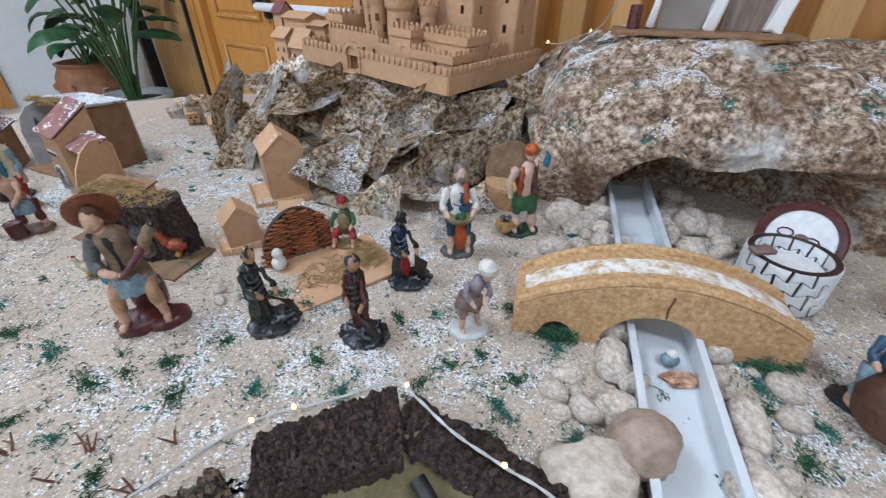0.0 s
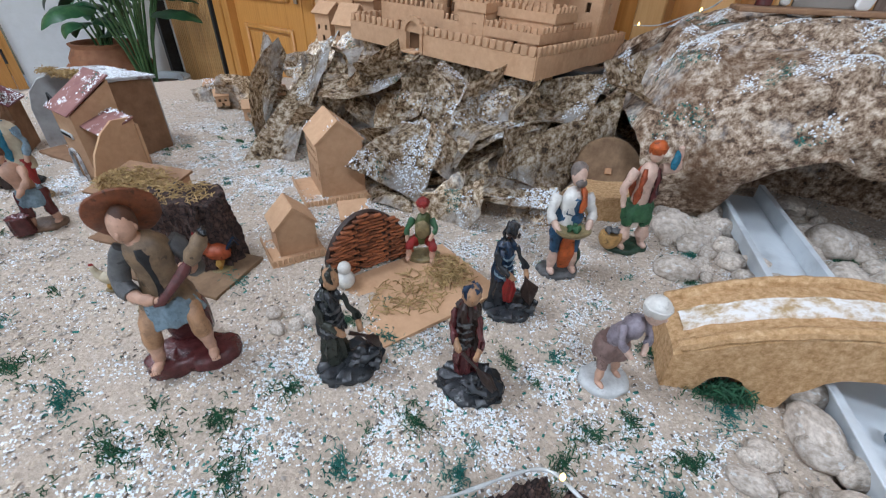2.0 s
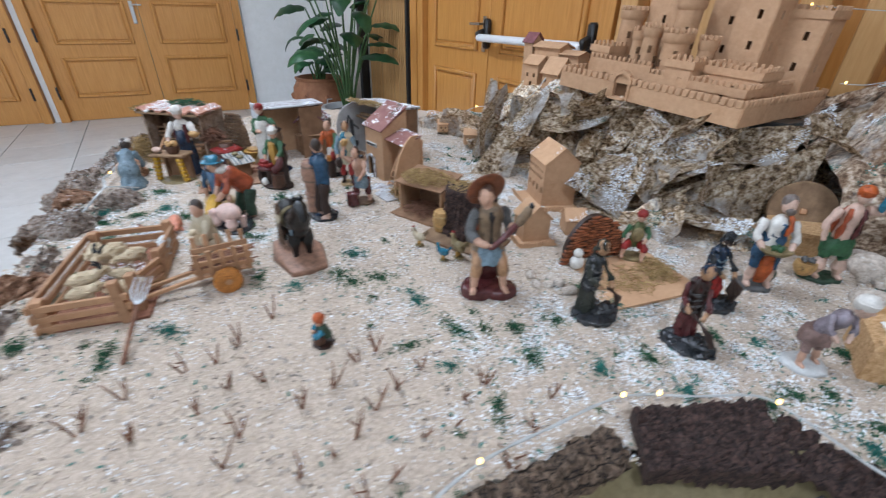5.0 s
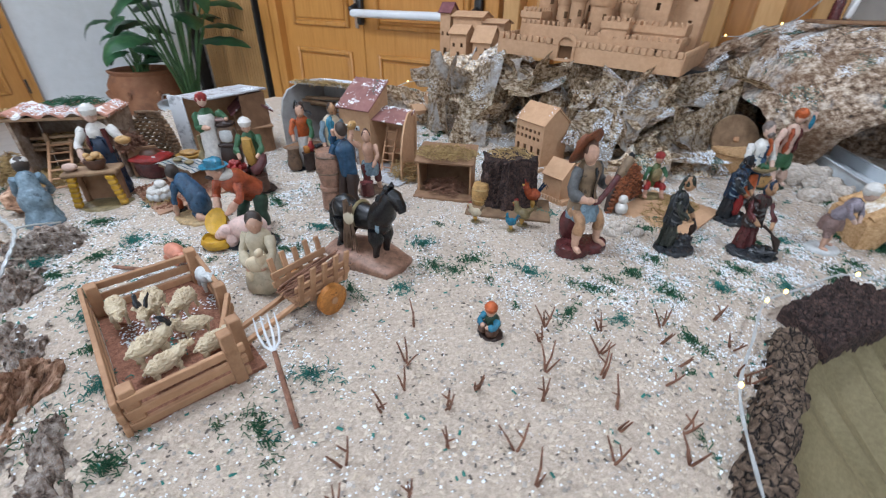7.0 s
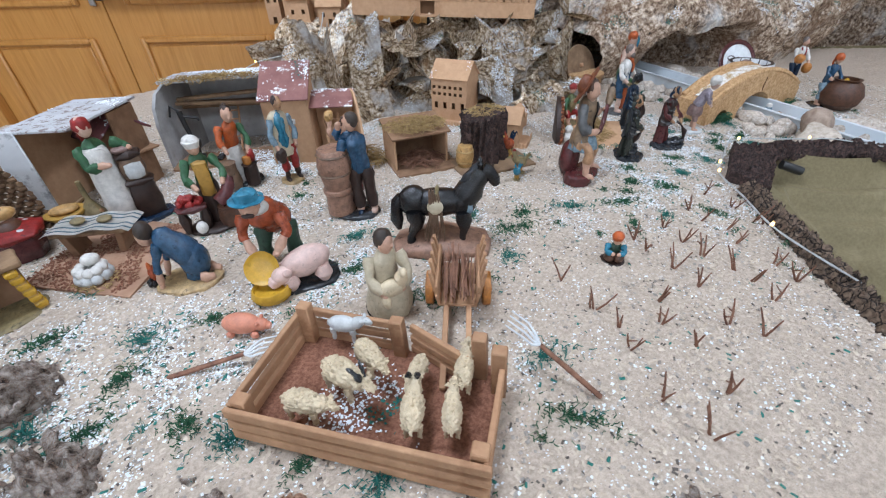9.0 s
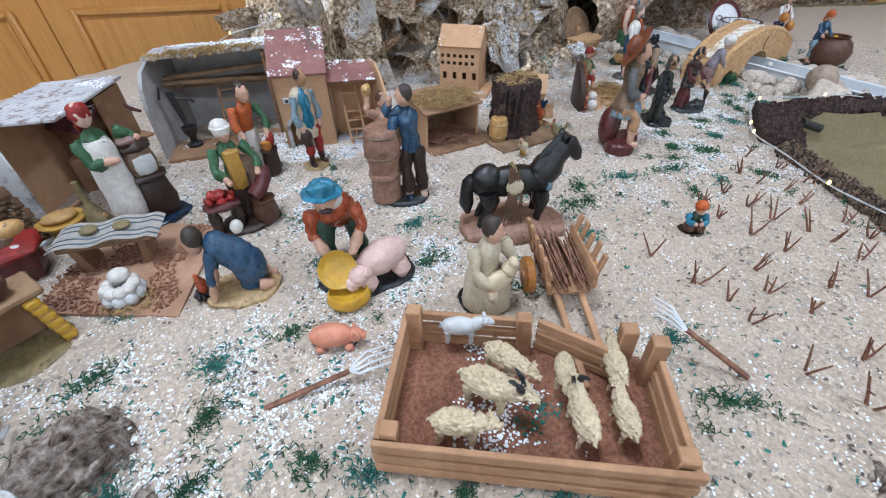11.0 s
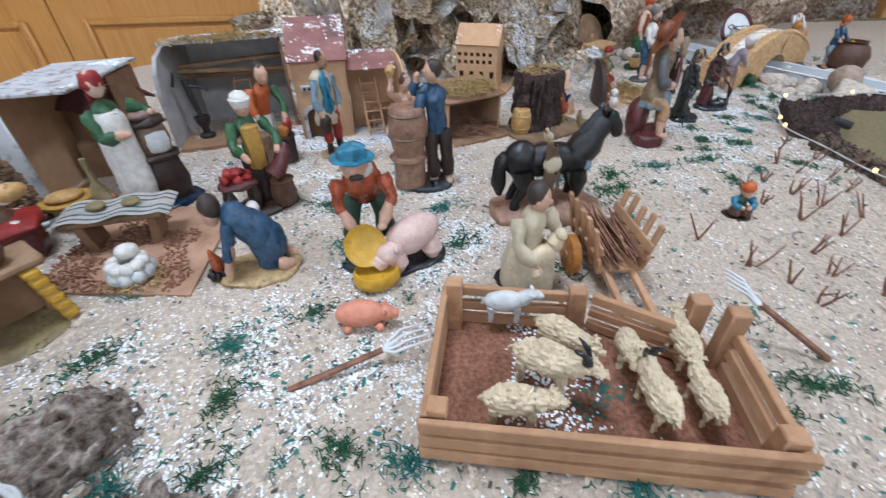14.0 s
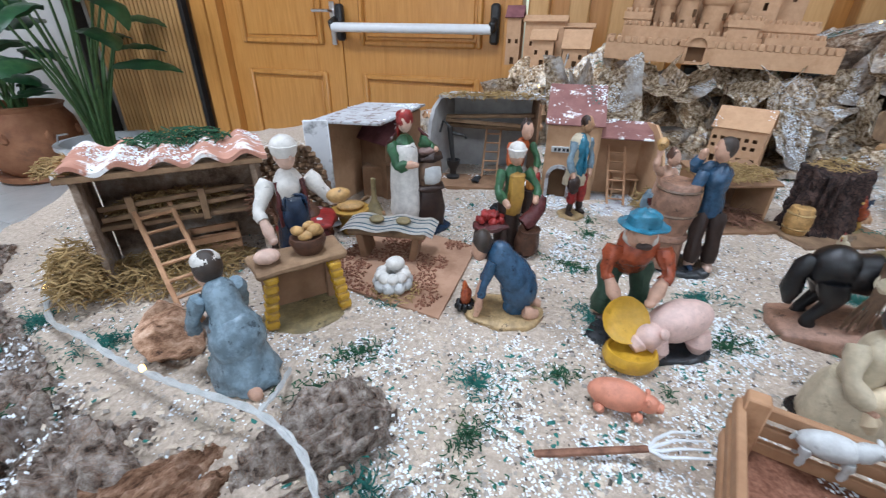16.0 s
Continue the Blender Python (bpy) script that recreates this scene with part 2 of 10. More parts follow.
M_FOAM = weathered("yellow_sandy_foam", ((0.35, (0.34, 0.185, 0.072)), (0.45, (0.47, 0.275, 0.125)), (0.54, (0.57, 0.350, 0.175)), (0.65, (0.68, 0.46, 0.265))), 130, stain=(0.44, 0.25, 0.105), stain_scale=9, stain_cut=0.56, rough=0.95, bump=0.8, bump_dist=0.004)
M_PATHWHITE = weathered("worn_white_path", ((0.38, (0.42, 0.28, 0.14)), (0.46, (0.60, 0.49, 0.36)), (0.56, (0.80, 0.78, 0.75))), 45, rough=0.95, bump=0.6, bump_dist=0.003)
M_WIRE = material("clear_cable", (0.34, 0.35, 0.34), (0.50, 0.51, 0.50), scale=60, rough=0.3, bump=0.0)


def glow(name, rgb, strength):
    m = bpy.data.materials.new(name)
    m.use_nodes = True
    b = m.node_tree.nodes["Principled BSDF"]
    b.inputs["Base Color"].default_value = (*rgb, 1)
    b.inputs["Emission Color"].default_value, b.inputs["Emission Strength"].default_value = (*rgb, 1), strength
    return m


M_BULB = glow("warm_led", (1.0, 0.66, 0.22), 4.0)
M_PANEL = glow("light_panel", (0.80, 0.90, 1.0), 6.0)


# ---------------------------------------------------------------- mesh tools
def mesh_of(name, bm, mats, smooth=True):
    me = bpy.data.meshes.new(name)
    bm.to_mesh(me)
    bm.free()
    for m in (mats if isinstance(mats, (list, tuple)) else [mats]):
        me.materials.append(m)
    if smooth:
        me.shade_smooth()
        if smooth != "soft":
            me.set_sharp_from_angle(angle=radians(38))
    return me


def part(name, bm, mat, parent=None, label="", m=None, smooth=True):
    ob = new(name, mesh_of(name, bm, mat, smooth))
    if m is not None:
        ob.matrix_local = m
    ob.parent = parent
    if label:
        ob["label"] = label
    return ob


def piece(name, me, parent, m):
    ob = new(name, me)
    ob.parent = parent
    ob.matrix_local = m
    return ob


def empty(name, m, label, category, group="", kind=""):
    ob = new(name)
    ob.empty_display_size = 0.02
    ob.matrix_world = m
    return tagged(ob, label, category, group, kind)


def B():
    return bmesh.new()


def paintfaces(faces, k):
    for f in faces:
        f.material_index = k


def box(bm, c, s, rot=(0, 0, 0), k=0, bevel=0.0):
    """A box with its middle at c."""
    m = pose(*c, *rot) @ Matrix.Diagonal((*s, 1))
    r = bmesh.ops.create_cube(bm, size=1, matrix=m)
    vs = r["verts"]
    fs = {f for v in vs for f in v.link_faces}
    paintfaces(fs, k)
    if bevel > 0:
        es = list({e for v in vs for e in v.link_edges})
        out = bmesh.ops.bevel(bm, geom=es, offset=bevel, segments=1, affect="EDGES", profile=0.5)
        paintfaces(out["faces"], k)
        vs = list({v for f in out["faces"] for v in f.verts})
    return vs


def tube(bm, pts, radii, seg=8, k=0, flat=1.0, cap=True):
    """A round limb through the points; radii one per point."""
    pts = [Vector(p) for p in pts]
    if not isinstance(radii, (list, tuple)):
        radii = [radii] * len(pts)
    rings, side = [], None
    for i, p in enumerate(pts):
        d = (pts[min(i + 1, len(pts) - 1)] - pts[max(i - 1, 0)])
        if d.length < 1e-7:
            d = Vector((0, 0, 1))
        d.normalize()
        if side is None:
            side = d.orthogonal().normalized()
        side = (side - d * side.dot(d))
        side = side.normalized() if side.length > 1e-5 else d.orthogonal().normalized()
        up = d.cross(side)
        rings.append([bm.verts.new(p + (side * math.cos(a) + up * math.sin(a) * flat) * radii[i]) for a in (2 * math.pi * j / seg for j in range(seg))])
    for a, b in zip(rings, rings[1:]):
        for j in range(seg):
            f = bm.faces.new((a[j], a[(j + 1) % seg], b[(j + 1) % seg], b[j]))
            f.material_index = k
    if cap:
        for r, rev in ((rings[0], True), (rings[-1], False)):
            f = bm.faces.new(list(reversed(r)) if rev else r)
            f.material_index = k
    return [v for r in rings for v in r]


def lathe(bm, prof, seg=16, at=(0, 0, 0), k=0, sx=1.0, sy=1.0, m=None, wob=0.0, folds=0, fold=0.0, cap=True):
    """A turned shape from (radius, height) pairs; folds gives it hanging creases."""
    at = Vector(at)
    rings = []
    for r, z in prof:
        ring = []
        for j in range(seg):
            a = 2 * math.pi * j / seg
            q = r * (1 + (fold * math.sin(folds * a + z * 25) if folds else 0) + wob * noise.noise(Vector((math.cos(a) * 2, math.sin(a) * 2, z * 40)) + at * 30))
            p = Vector((math.cos(a) * q * sx, math.sin(a) * q * sy, z))
            ring.append(bm.verts.new((m @ p if m is not None else p) + at))
        rings.append(ring)
    for a, b in zip(rings, rings[1:]):
        for j in range(seg):
            f = bm.faces.new((a[j], a[(j + 1) % seg], b[(j + 1) % seg], b[j]))
            f.material_index = k
    if not cap:
        for j in range(seg):
            f = bm.faces.new((rings[-1][j], rings[-1][(j + 1) % seg], rings[0][(j + 1) % seg], rings[0][j]))
            f.material_index = k
        return [v for r in rings for v in r]
    for r, rev in ((rings[0], True), (rings[-1], False)):
        f = bm.faces.new(list(reversed(r)) if rev else r)
        f.material_index = k
    return [v for r in rings for v in r]


def ball(bm, c, r, k=0, rot=(0, 0, 0), u=10, v=7):
    """An ellipsoid; r one radius or three."""
    r = (r, r, r) if not isinstance(r, (list, tuple)) else r
    out = bmesh.ops.create_uvsphere(bm, u_segments=u, v_segments=v, radius=1, matrix=pose(*c, *rot) @ Matrix.Diagonal((*r, 1)))
    paintfaces({f for w in out["verts"] for f in w.link_faces}, k)
    return out["verts"]


def lump(bm, c, r, k=0, rough=0.25, sub=3, seed=0.0, freq=1.6, rot=(0, 0, 0)):
    """An uneven stone."""
    r = (r, r, r) if not isinstance(r, (list, tuple)) else r
    out = bmesh.ops.create_icosphere(bm, subdivisions=sub, radius=1)
    m = pose(*c, *rot)
    for w in out["verts"]:
        p = w.co.copy()
        s = 1 + rough * (noise.noise(p * freq + Vector((seed, seed * 1.7, -seed))) + 0.5 * noise.noise(p * freq * 2.6 + Vector((seed, 5, seed))))
        w.co = m @ Vector((p.x * s * r[0], p.y * s * r[1], p.z * s * r[2]))
    paintfaces({f for w in out["verts"] for f in w.link_faces}, k)
    return out["verts"]


def rock(bm, c, r, k=0, seed=0, cuts=11, keep=(0.62, 0.92), sub=3, m=None):
    """An angular stone: a ball cut flat by many planes."""
    r = (r, r, r) if not isinstance(r, (list, tuple)) else r
    rnd = random.Random(seed)
    planes = []
    for _ in range(cuts):
        n = Vector((rnd.gauss(0, 1), rnd.gauss(0, 1), rnd.gauss(0, 1))).normalized()
        planes.append((n, rnd.uniform(*keep)))
    out = bmesh.ops.create_icosphere(bm, subdivisions=sub, radius=1)
    for w in out["verts"]:
        p = w.co
        for n, d in planes:
            e = p.dot(n) - d
            if e > 0:
                p = p - n * e * 0.92
        p = p * (1 + 0.07 * noise.noise(p * 3.3 + Vector((seed, 0, 0))) + 0.035 * noise.noise(p * 9 + Vector((0, seed, 0))))
        q = Vector((p.x * r[0] + c[0], p.y * r[1] + c[1], p.z * r[2] + c[2]))
        w.co = m @ q if m else q
    paintfaces({f for w in out["verts"] for f in w.link_faces}, k)
    return out["verts"]


def roughen(bm, amount, freq, verts=None, seed=0.0):
    """Pushes the vertices about, so that nothing stays machine-made."""
    o = Vector((seed, seed * 2.3, -seed))
    for v in (verts or bm.verts):
        n = noise.noise_vector(v.co * freq + o)
        v.co += n * amount


def ground(x, y):
    """The height of the landscape's sand."""
    base = 0.380 + 0.024 * min(1, max(0, (0.15 - x) / 0.6)) + 0.012 * min(1, max(0, (-x - 0.5) / 0.6))
    return base + 0.006 * noise.noise(Vector((x * 4, y * 4, 0.3))) + 0.0025 * noise.noise(Vector((x * 17, y * 17, 4.1))) + 0.0022 * noise.noise(Vector((x * 44, y * 44, 2.7)))


def on_ground(x, y, rz=0.0, dz=0.0):
    return pose(x, y, ground(x, y) + dz, 0, 0, rz)


# ---------------------------------------------------------------- the room
FLOOR = -0.37
ROOM = pose(-1.177, 3.488, FLOOR, 0, 0, -38)      # x along the door wall to the right, y into the wall


def build_room():
    # floor slab and its tiles
    bm = B()
    box(bm, (1.0, -3.2, -0.06), (11.0, 9.0, 0.1))
    floor = part("floor", bm, M_GROUT, None, m=ROOM)
    tagged(floor, "pale grey polished stone tile floor", "floor", kind="structure")
    tile = B()
    box(tile, (0, 0, 0), (0.594, 0.594, 0.014), bevel=0.002)
    me = mesh_of("tile", tile, M_FLOOR)
    for i in range(-1, 17):
        for j in range(13):
            piece("tile", me, floor, pose(-3.9 + 0.6 * i, -0.32 - 0.6 * j, -0.005))
    # ceiling and its lights
    bm = B()
    box(bm, (1.0, -3.2, 3.25), (11.0, 9.0, 0.1))
    tagged(part("ceiling", bm, M_CEIL, None, m=ROOM), "plain grey ceiling, out of view", "ceiling", kind="structure")
    # door wall: white plaster above and behind the wooden cladding
    bm = B()
    box(bm, (-3.15, 0.14, 1.6), (1.7, 0.2, 3.2))
    box(bm, (-1.72, 0.14, 1.6), (1.16, 0.2, 3.2))
    box(bm, (0.05, 0.14, 2.75), (2.38, 0.2, 0.9))
    box(bm, (3.87, 0.14, 1.6), (5.26, 0.2, 3.2))
    tagged(part("wall_north", bm, M_WALL, None, m=ROOM), "white plaster wall behind honey-coloured wood cladding", "wall", kind="structure")
    bm = B()
    box(bm, (1.0, -7.75, 0.45), (11.0, 0.2, 0.9))
    box(bm, (1.0, -7.75, 2.95), (11.0, 0.2, 0.5))
    box(bm, (-3.4, -7.75, 1.8), (2.2, 0.2, 1.8))
    box(bm, (5.4, -7.75, 1.8), (2.2, 0.2, 1.8))
    tagged(part("wall_south", bm, M_WALL, None, m=ROOM), "white plaster wall with an added window, out of view", "wall", kind="structure")
    bm = B()
    box(bm, (6.55, -3.8, 1.6), (0.2, 8.1, 3.2))
    tagged(part("wall_east", bm, M_WALL, None, m=ROOM), "plain white plaster wall", "wall", kind="structure")


build_room()
WEST = pose(-4.92, 5.10, FLOOR, 0, 0, 46)       # the side wall with the pair of doors: x runs into the room's corner


def build_west_wall():
    # local x: the corner lies at +1.04; the wall's face is y = 0, the room lies on -y
    bm = B()
    box(bm, (0.56, 0.1, 1.6), (1.10, 0.2, 3.2))
    box(bm, (-2.30, 0.1, 2.81), (4.62, 0.2, 0.78))
    box(bm, (-2.30, 0.1, 1.21), (0.06, 0.2, 2.42))
    box(bm, (-5.3, 0.1, 1.6), (1.38, 0.2, 3.2))
    tagged(part("wall_west", bm, M_WALL, None, m=WEST), "white plaster wall beside the double door", "wall", kind="structure")


def panel_door(name, m, leaves, height, label, lower, upper, dirn=1):
    """A pair of panelled leaves in a frame. leaves: (x0, x1) pairs."""
    door = empty(name, m, label, "door", kind="structure")
    x0, x1 = min(a for a, b in leaves), max(b for a, b in leaves)
    for nm, c, s in (("frame", (x0 - 0.045, 0, height / 2), (0.09, 0.12, height)), ("frame", (x1 + 0.045, 0, height / 2), (0.09, 0.12, height)),
                     ("frame", ((x0 + x1) / 2, 0, height + 0.045), (x1 - x0 + 0.18, 0.12, 0.09))):
        bm = B()
        box(bm, c, s, bevel=0.004)
        part(nm, bm, M_WOOD, door)
    for a, b in leaves:
        leaf = B()
        w = b - a - 0.006
        c = (a + b) / 2
        box(leaf, (c, 0.02 * dirn, height / 2), (w, 0.04, height - 0.01), bevel=0.003)
        leaf = part("leaf", leaf, M_WOOD, door)
        for z0, z1 in (lower, upper, (upper[1] + 0.12, height - 0.12)):
            if z1 - z0 < 0.1:
                continue
            px0, px1 = a + 0.13, b - 0.13
            bm = B()
            # sunken field with a raised moulding round it
            box(bm, ((px0 + px1) / 2, -0.003 * dirn, (z0 + z1) / 2), (px1 - px0 - 0.10, 0.012, z1 - z0 - 0.10), bevel=0.005)
            for cc, ss in (((px0 + 0.018, -0.008 * dirn, (z0 + z1) / 2), (0.036, 0.03, z1 - z0)), ((px1 - 0.018, -0.008 * dirn, (z0 + z1) / 2), (0.036, 0.03, z1 - z0)),
                           (((px0 + px1) / 2, -0.008 * dirn, z0 + 0.018), (px1 - px0 - 0.072, 0.03, 0.036)), (((px0 + px1) / 2, -0.008 * dirn, z1 - 0.018), (px1 - px0 - 0.072, 0.03, 0.036))):
                box(bm, cc, ss, bevel=0.010)
            part("panel", bm, M_WOOD, leaf)
    return door


build_west_wall()
DOOR_B = panel_door("door_1", ROOM, [(-0.90, 0.0), (0.0, 1.04)], 2.25, "closed honey-coloured panelled double door with a white push bar", (0.20, 0.85), (1.01, 1.75))


def push_bar():
    bm = B()
    tube(bm, [(0.0, -0.10, 1.112), (0.98, -0.10, 1.112)], 0.026, 14)
    part("push_bar", bm, M_BAR, DOOR_B, "white enamelled push bar")
    for x in (-0.005, 0.985):
        bm = B()
        box(bm, (x + 0.02 if x < 0.5 else x, -0.035, 1.137), (0.05, 0.05, 0.20), bevel=0.012)
        box(bm, (x, -0.08, 1.132), (0.035, 0.08, 0.06), rot=(20, 0, 0), bevel=0.01)
        part("bracket", bm, M_BLACK, DOOR_B, "black bar bracket")
    bm = B()
    box(bm, (-0.05, -0.012, 1.13), (0.035, 0.012, 0.24), bevel=0.004)
    tube(bm, [(-0.05, -0.02, 1.20), (-0.05, -0.06, 1.20), (-0.16, -0.065, 1.20)], 0.009, 8)
    part("handle", bm, M_STEEL, DOOR_B, "steel lever handle")


push_bar()
DOOR_A = panel_door("door_2", WEST, [(-1.13, -0.10), (-2.17, -1.13)], 2.25, "closed honey-coloured panelled double door in the side wall", (0.27, 0.72), (0.86, 1.32))
bm = B()
box(bm, (-1.19, -0.012, 1.20), (0.04, 0.012, 0.24), bevel=0.004)
tube(bm, [(-1.19, -0.02, 1.28), (-1.19, -0.06, 1.28), (-1.08, -0.065, 1.28)], 0.009, 8)
part("handle", bm, M_STEEL, DOOR_A, "steel lever handle")
DOOR_C = panel_door("door_3", WEST, [(-3.46, -2.43), (-4.49, -3.46)], 2.25, "second closed honey-coloured panelled double door in the side wall", (0.27, 0.72), (0.86, 1.32))
for door, xs_ in ((DOOR_A, (-0.09, -2.18)), (DOOR_C, (-2.42,))):
    for x in xs_:
        for z in (0.34, 0.96, 1.6):
            bm = B()
            tube(bm, [(x, -0.065, z - 0.07), (x, -0.065, z + 0.07)], 0.012, 8)
            part("hinge", bm, M_BLACK, door)


def slat_panel():
    """The narrow vertical slats between the door and the corner."""
    panel = empty("wall_cladding", ROOM, "narrow vertical honey-coloured wood slats on the wall", "wall panel", kind="structure")
    bm = B()
    box(bm, (-1.60, 0.03, 1.5), (1.28, 0.02, 3.0))
    part("backing", bm, M_SLATGAP, panel)
    slat = B()
    box(slat, (0, 0, 1.5), (0.030, 0.03, 3.0), bevel=0.004)
    me = mesh_of("slat", slat, M_SLAT)
    n = 22
    for i in range(n):
        piece("slat", me, panel, pose(-2.18 + 0.0415 * i, 0.004, 0))
    bm = B()
    box(bm, (-1.055, -0.02, 1.5), (0.115, 0.10, 3.0), bevel=0.004)
    part("edge_board", bm, M_WOOD, panel)
    # Black strip standing in for the shaded gap beside the slats.
    bm = B()
    box(bm, (-1.22, -0.03, 1.5), (0.035, 0.05, 3.0), bevel=0.003)
    part("shadow_strip", bm, M_BLACK, panel, "black strip standing in for a dark gap")
    bm = B()
    box(bm, (-2.27, -0.06, 1.5), (0.07, 0.10, 3.0), bevel=0.004)
    part("corner_post", bm, M_BLACK, panel, "black corner post")


def board_panel():
    """The broad boards with deep gaps to the right of the door."""
    panel = empty("wall_cladding", ROOM, "broad vertical honey-coloured wood boards with deep gaps", "wall panel", kind="structure")
    bm = B()
    box(bm, (3.75, 0.03, 1.5), (5.2, 0.02, 3.0))
    part("backing", bm, M_WOOD, panel)
    board = B()
    box(board, (0, 0, 1.5), (0.10, 0.10, 3.0), bevel=0.006)
    me = mesh_of("board", board, M_SLAT)
    for i in range(26):
        piece("board", me, panel, pose(1.22 + 0.2 * i, -0.03, 0))


slat_panel()
board_panel()


def window_and_lights():
    # Window out of view, added with its lamp for soft light from behind.
    win = empty("window_1", ROOM @ pose(1.0, -7.75, 0), "added window with a white frame, out of view", "window", kind="structure")
    for x in (-3.27, -1.1, 1.1, 3.27):
        bm = B()
        box(bm, (x, 0, 1.8), (0.07, 0.1, 1.8), bevel=0.005)
        part("window_frame", bm, M_BAR, win)
    for z in (0.93, 2.67):
        bm = B()
        box(bm, (0, 0.002, z), (6.47, 0.1, 0.06), bevel=0.005)
        part("window_frame", bm, M_BAR, win)
    area_lamp("window_daylight", ROOM @ pose(1.0, -7.55, 1.8, 90, 0, 0), 6.3, 1.7, 45, (0.708, 0.815, 1.0))
    for i, (x, y) in enumerate(((-1.2, -2.2), (1.4, -2.2), (4.0, -2.2), (-1.2, -5.2), (1.4, -5.2), (4.0, -5.2))):
        lamp = empty("ceiling_light", ROOM @ pose(x, y, 3.2), "square white ceiling light panel", "ceiling light", "ceiling lights")
        bm = B()
        for c, s in (((0, 0.31, -0.012), (0.66, 0.04, 0.03)), ((0, -0.31, -0.012), (0.66, 0.04, 0.03)), ((0.31, 0, -0.012), (0.04, 0.58, 0.03)), ((-0.31, 0, -0.012), (0.04, 0.58, 0.03))):
            box(bm, c, s, bevel=0.003)
        part("frame", bm, M_BAR, lamp)
        bm = B()
        box(bm, (0, 0, -0.006), (0.58, 0.58, 0.008))
        part("diffuser", bm, M_PANEL, lamp, "glowing white diffuser")
        area_lamp("ceiling_lamp", ROOM @ pose(x, y, 3.17), 0.56, 0.56, 44.5, (0.708, 0.815, 1.0))


window_and_lights()


# ---------------------------------------------------------------- the platform and its sand
EDGE = [(-1.28, 0.20), (-1.45, 0.46), (-1.64, 0.68), (-1.84, 0.90), (-2.02, 1.14), (-2.10, 1.40), (-2.06, 1.75), (-1.75, 2.15), (-0.9, 2.45), (0.25, 2.15), (1.3, 1.32), (2.35, 0.50), (2.3, -0.05), (1.0, -0.12), (-0.1, -0.10), (-0.8, -0.02)]


def inside(x, y):
    """How far a place lies inside the platform's outline, at most 0.2 m."""
    hit, near = False, 9.0
    for (ax, ay), (bx, by) in zip(EDGE, EDGE[1:] + EDGE[:1]):
        if (ay > y) != (by > y) and x < (bx - ax) * (y - ay) / (by - ay) + ax:
            hit = not hit
        t = max(0, min(1, ((x - ax) * (bx - ax) + (y - ay) * (by - ay)) / ((bx - ax) ** 2 + (by - ay) ** 2)))
        near = min(near, math.hypot(x - ax - t * (bx - ax), y - ay - t * (by - ay)))
    return min(near, 0.2) * (1 if hit else -1)


PIT = [(-0.235, 0.455), (-0.18, 0.440), (-0.02, 0.500), (0.03, 0.500), (0.14, 0.42), (0.32, 0.20), (0.30, -0.08), (-0.60, -0.05), (-0.535, 0.145)]


def in_pit(x, y):
    hit = False
    for (ax, ay), (bx, by) in zip(PIT, PIT[1:] + PIT[:1]):
        if (ay > y) != (by > y) and x < (bx - ax) * (y - ay) / (by - ay) + ax:
            hit = not hit
    return hit


def river_off(x, y):
    """Distance from the middle line of the gutter."""
    t = max(0.0, min(1.0, ((x - 0.562) * -0.262 + (y - 1.33) * -1.05) / (0.262 ** 2 + 1.05 ** 2)))
    return math.hypot(x - 0.562 + 0.262 * t, y - 1.33 + 1.05 * t)


def before_wall(x, y):
    """y, kept in front of the boards on the door wall."""
    return min(y, 2.40 - 0.781 * x)


def build_platform():
    bm = B()
    n = len(EDGE)
    lo = [bm.verts.new((x, y, FLOOR)) for x, y in EDGE]
    hi = [bm.verts.new((x, y, 0.385)) for x, y in EDGE]
    for i in range(n):
        bm.faces.new((lo[i], lo[(i + 1) % n], hi[(i + 1) % n], hi[i]))
    pl = part("platform", bm, M_OLIVE, None, smooth=False)
    tagged(pl, "low platform hung with olive cloth", "platform", kind="structure")
    # sand
    bm = B()
    step = 0.022
    grid = {}
    for i in range(int(4.9 / step)):
        for j in range(int(2.9 / step)):
            x, y = -2.2 + i * step, -0.15 + j * step
            d = inside(x, y)
            if d > -0.03 and not in_pit(x, y):
                z = ground(x, y) + 0.003 * random.random()
                if river_off(x, y) < 0.058:
                    z -= 0.04
                if d < 0.03:
                    z -= 0.03 * (0.03 - d) / 0.03
                grid[i, j] = bm.verts.new((x + random.uniform(-0.004, 0.004), y + random.uniform(-0.004, 0.004), z))
    for (i, j), v in list(grid.items()):
        q = [grid.get(k) for k in ((i, j), (i + 1, j), (i + 1, j + 1), (i, j + 1))]
        if None not in q:
            bm.faces.new(q)
    g = part("ground", bm, M_SAND, None)
    tagged(g, "pale sawdust and sand dusted with white flakes", "ground", kind="structure")


M_SAND = material("sawdust_sand", (0.39, 0.31, 0.24), (0.62, 0.51, 0.41), scale=170, c=(0.66, 0.61, 0.56), c_scale=75, c_cut=0.63, c_soft=0.05, rough=0.95, bump=0.9, bump_scale=200, detail=5, bump_dist=0.004)
build_platform()


# ---------------------------------------------------------------- crumpled-paper mountains
def lerp(t, pts):
    for (a, va), (b, vb) in zip(pts, pts[1:]):
        if t <= b:
            return va if t <= a else va + (vb - va) * (t - a) / (b - a)
    return pts[-1][1]


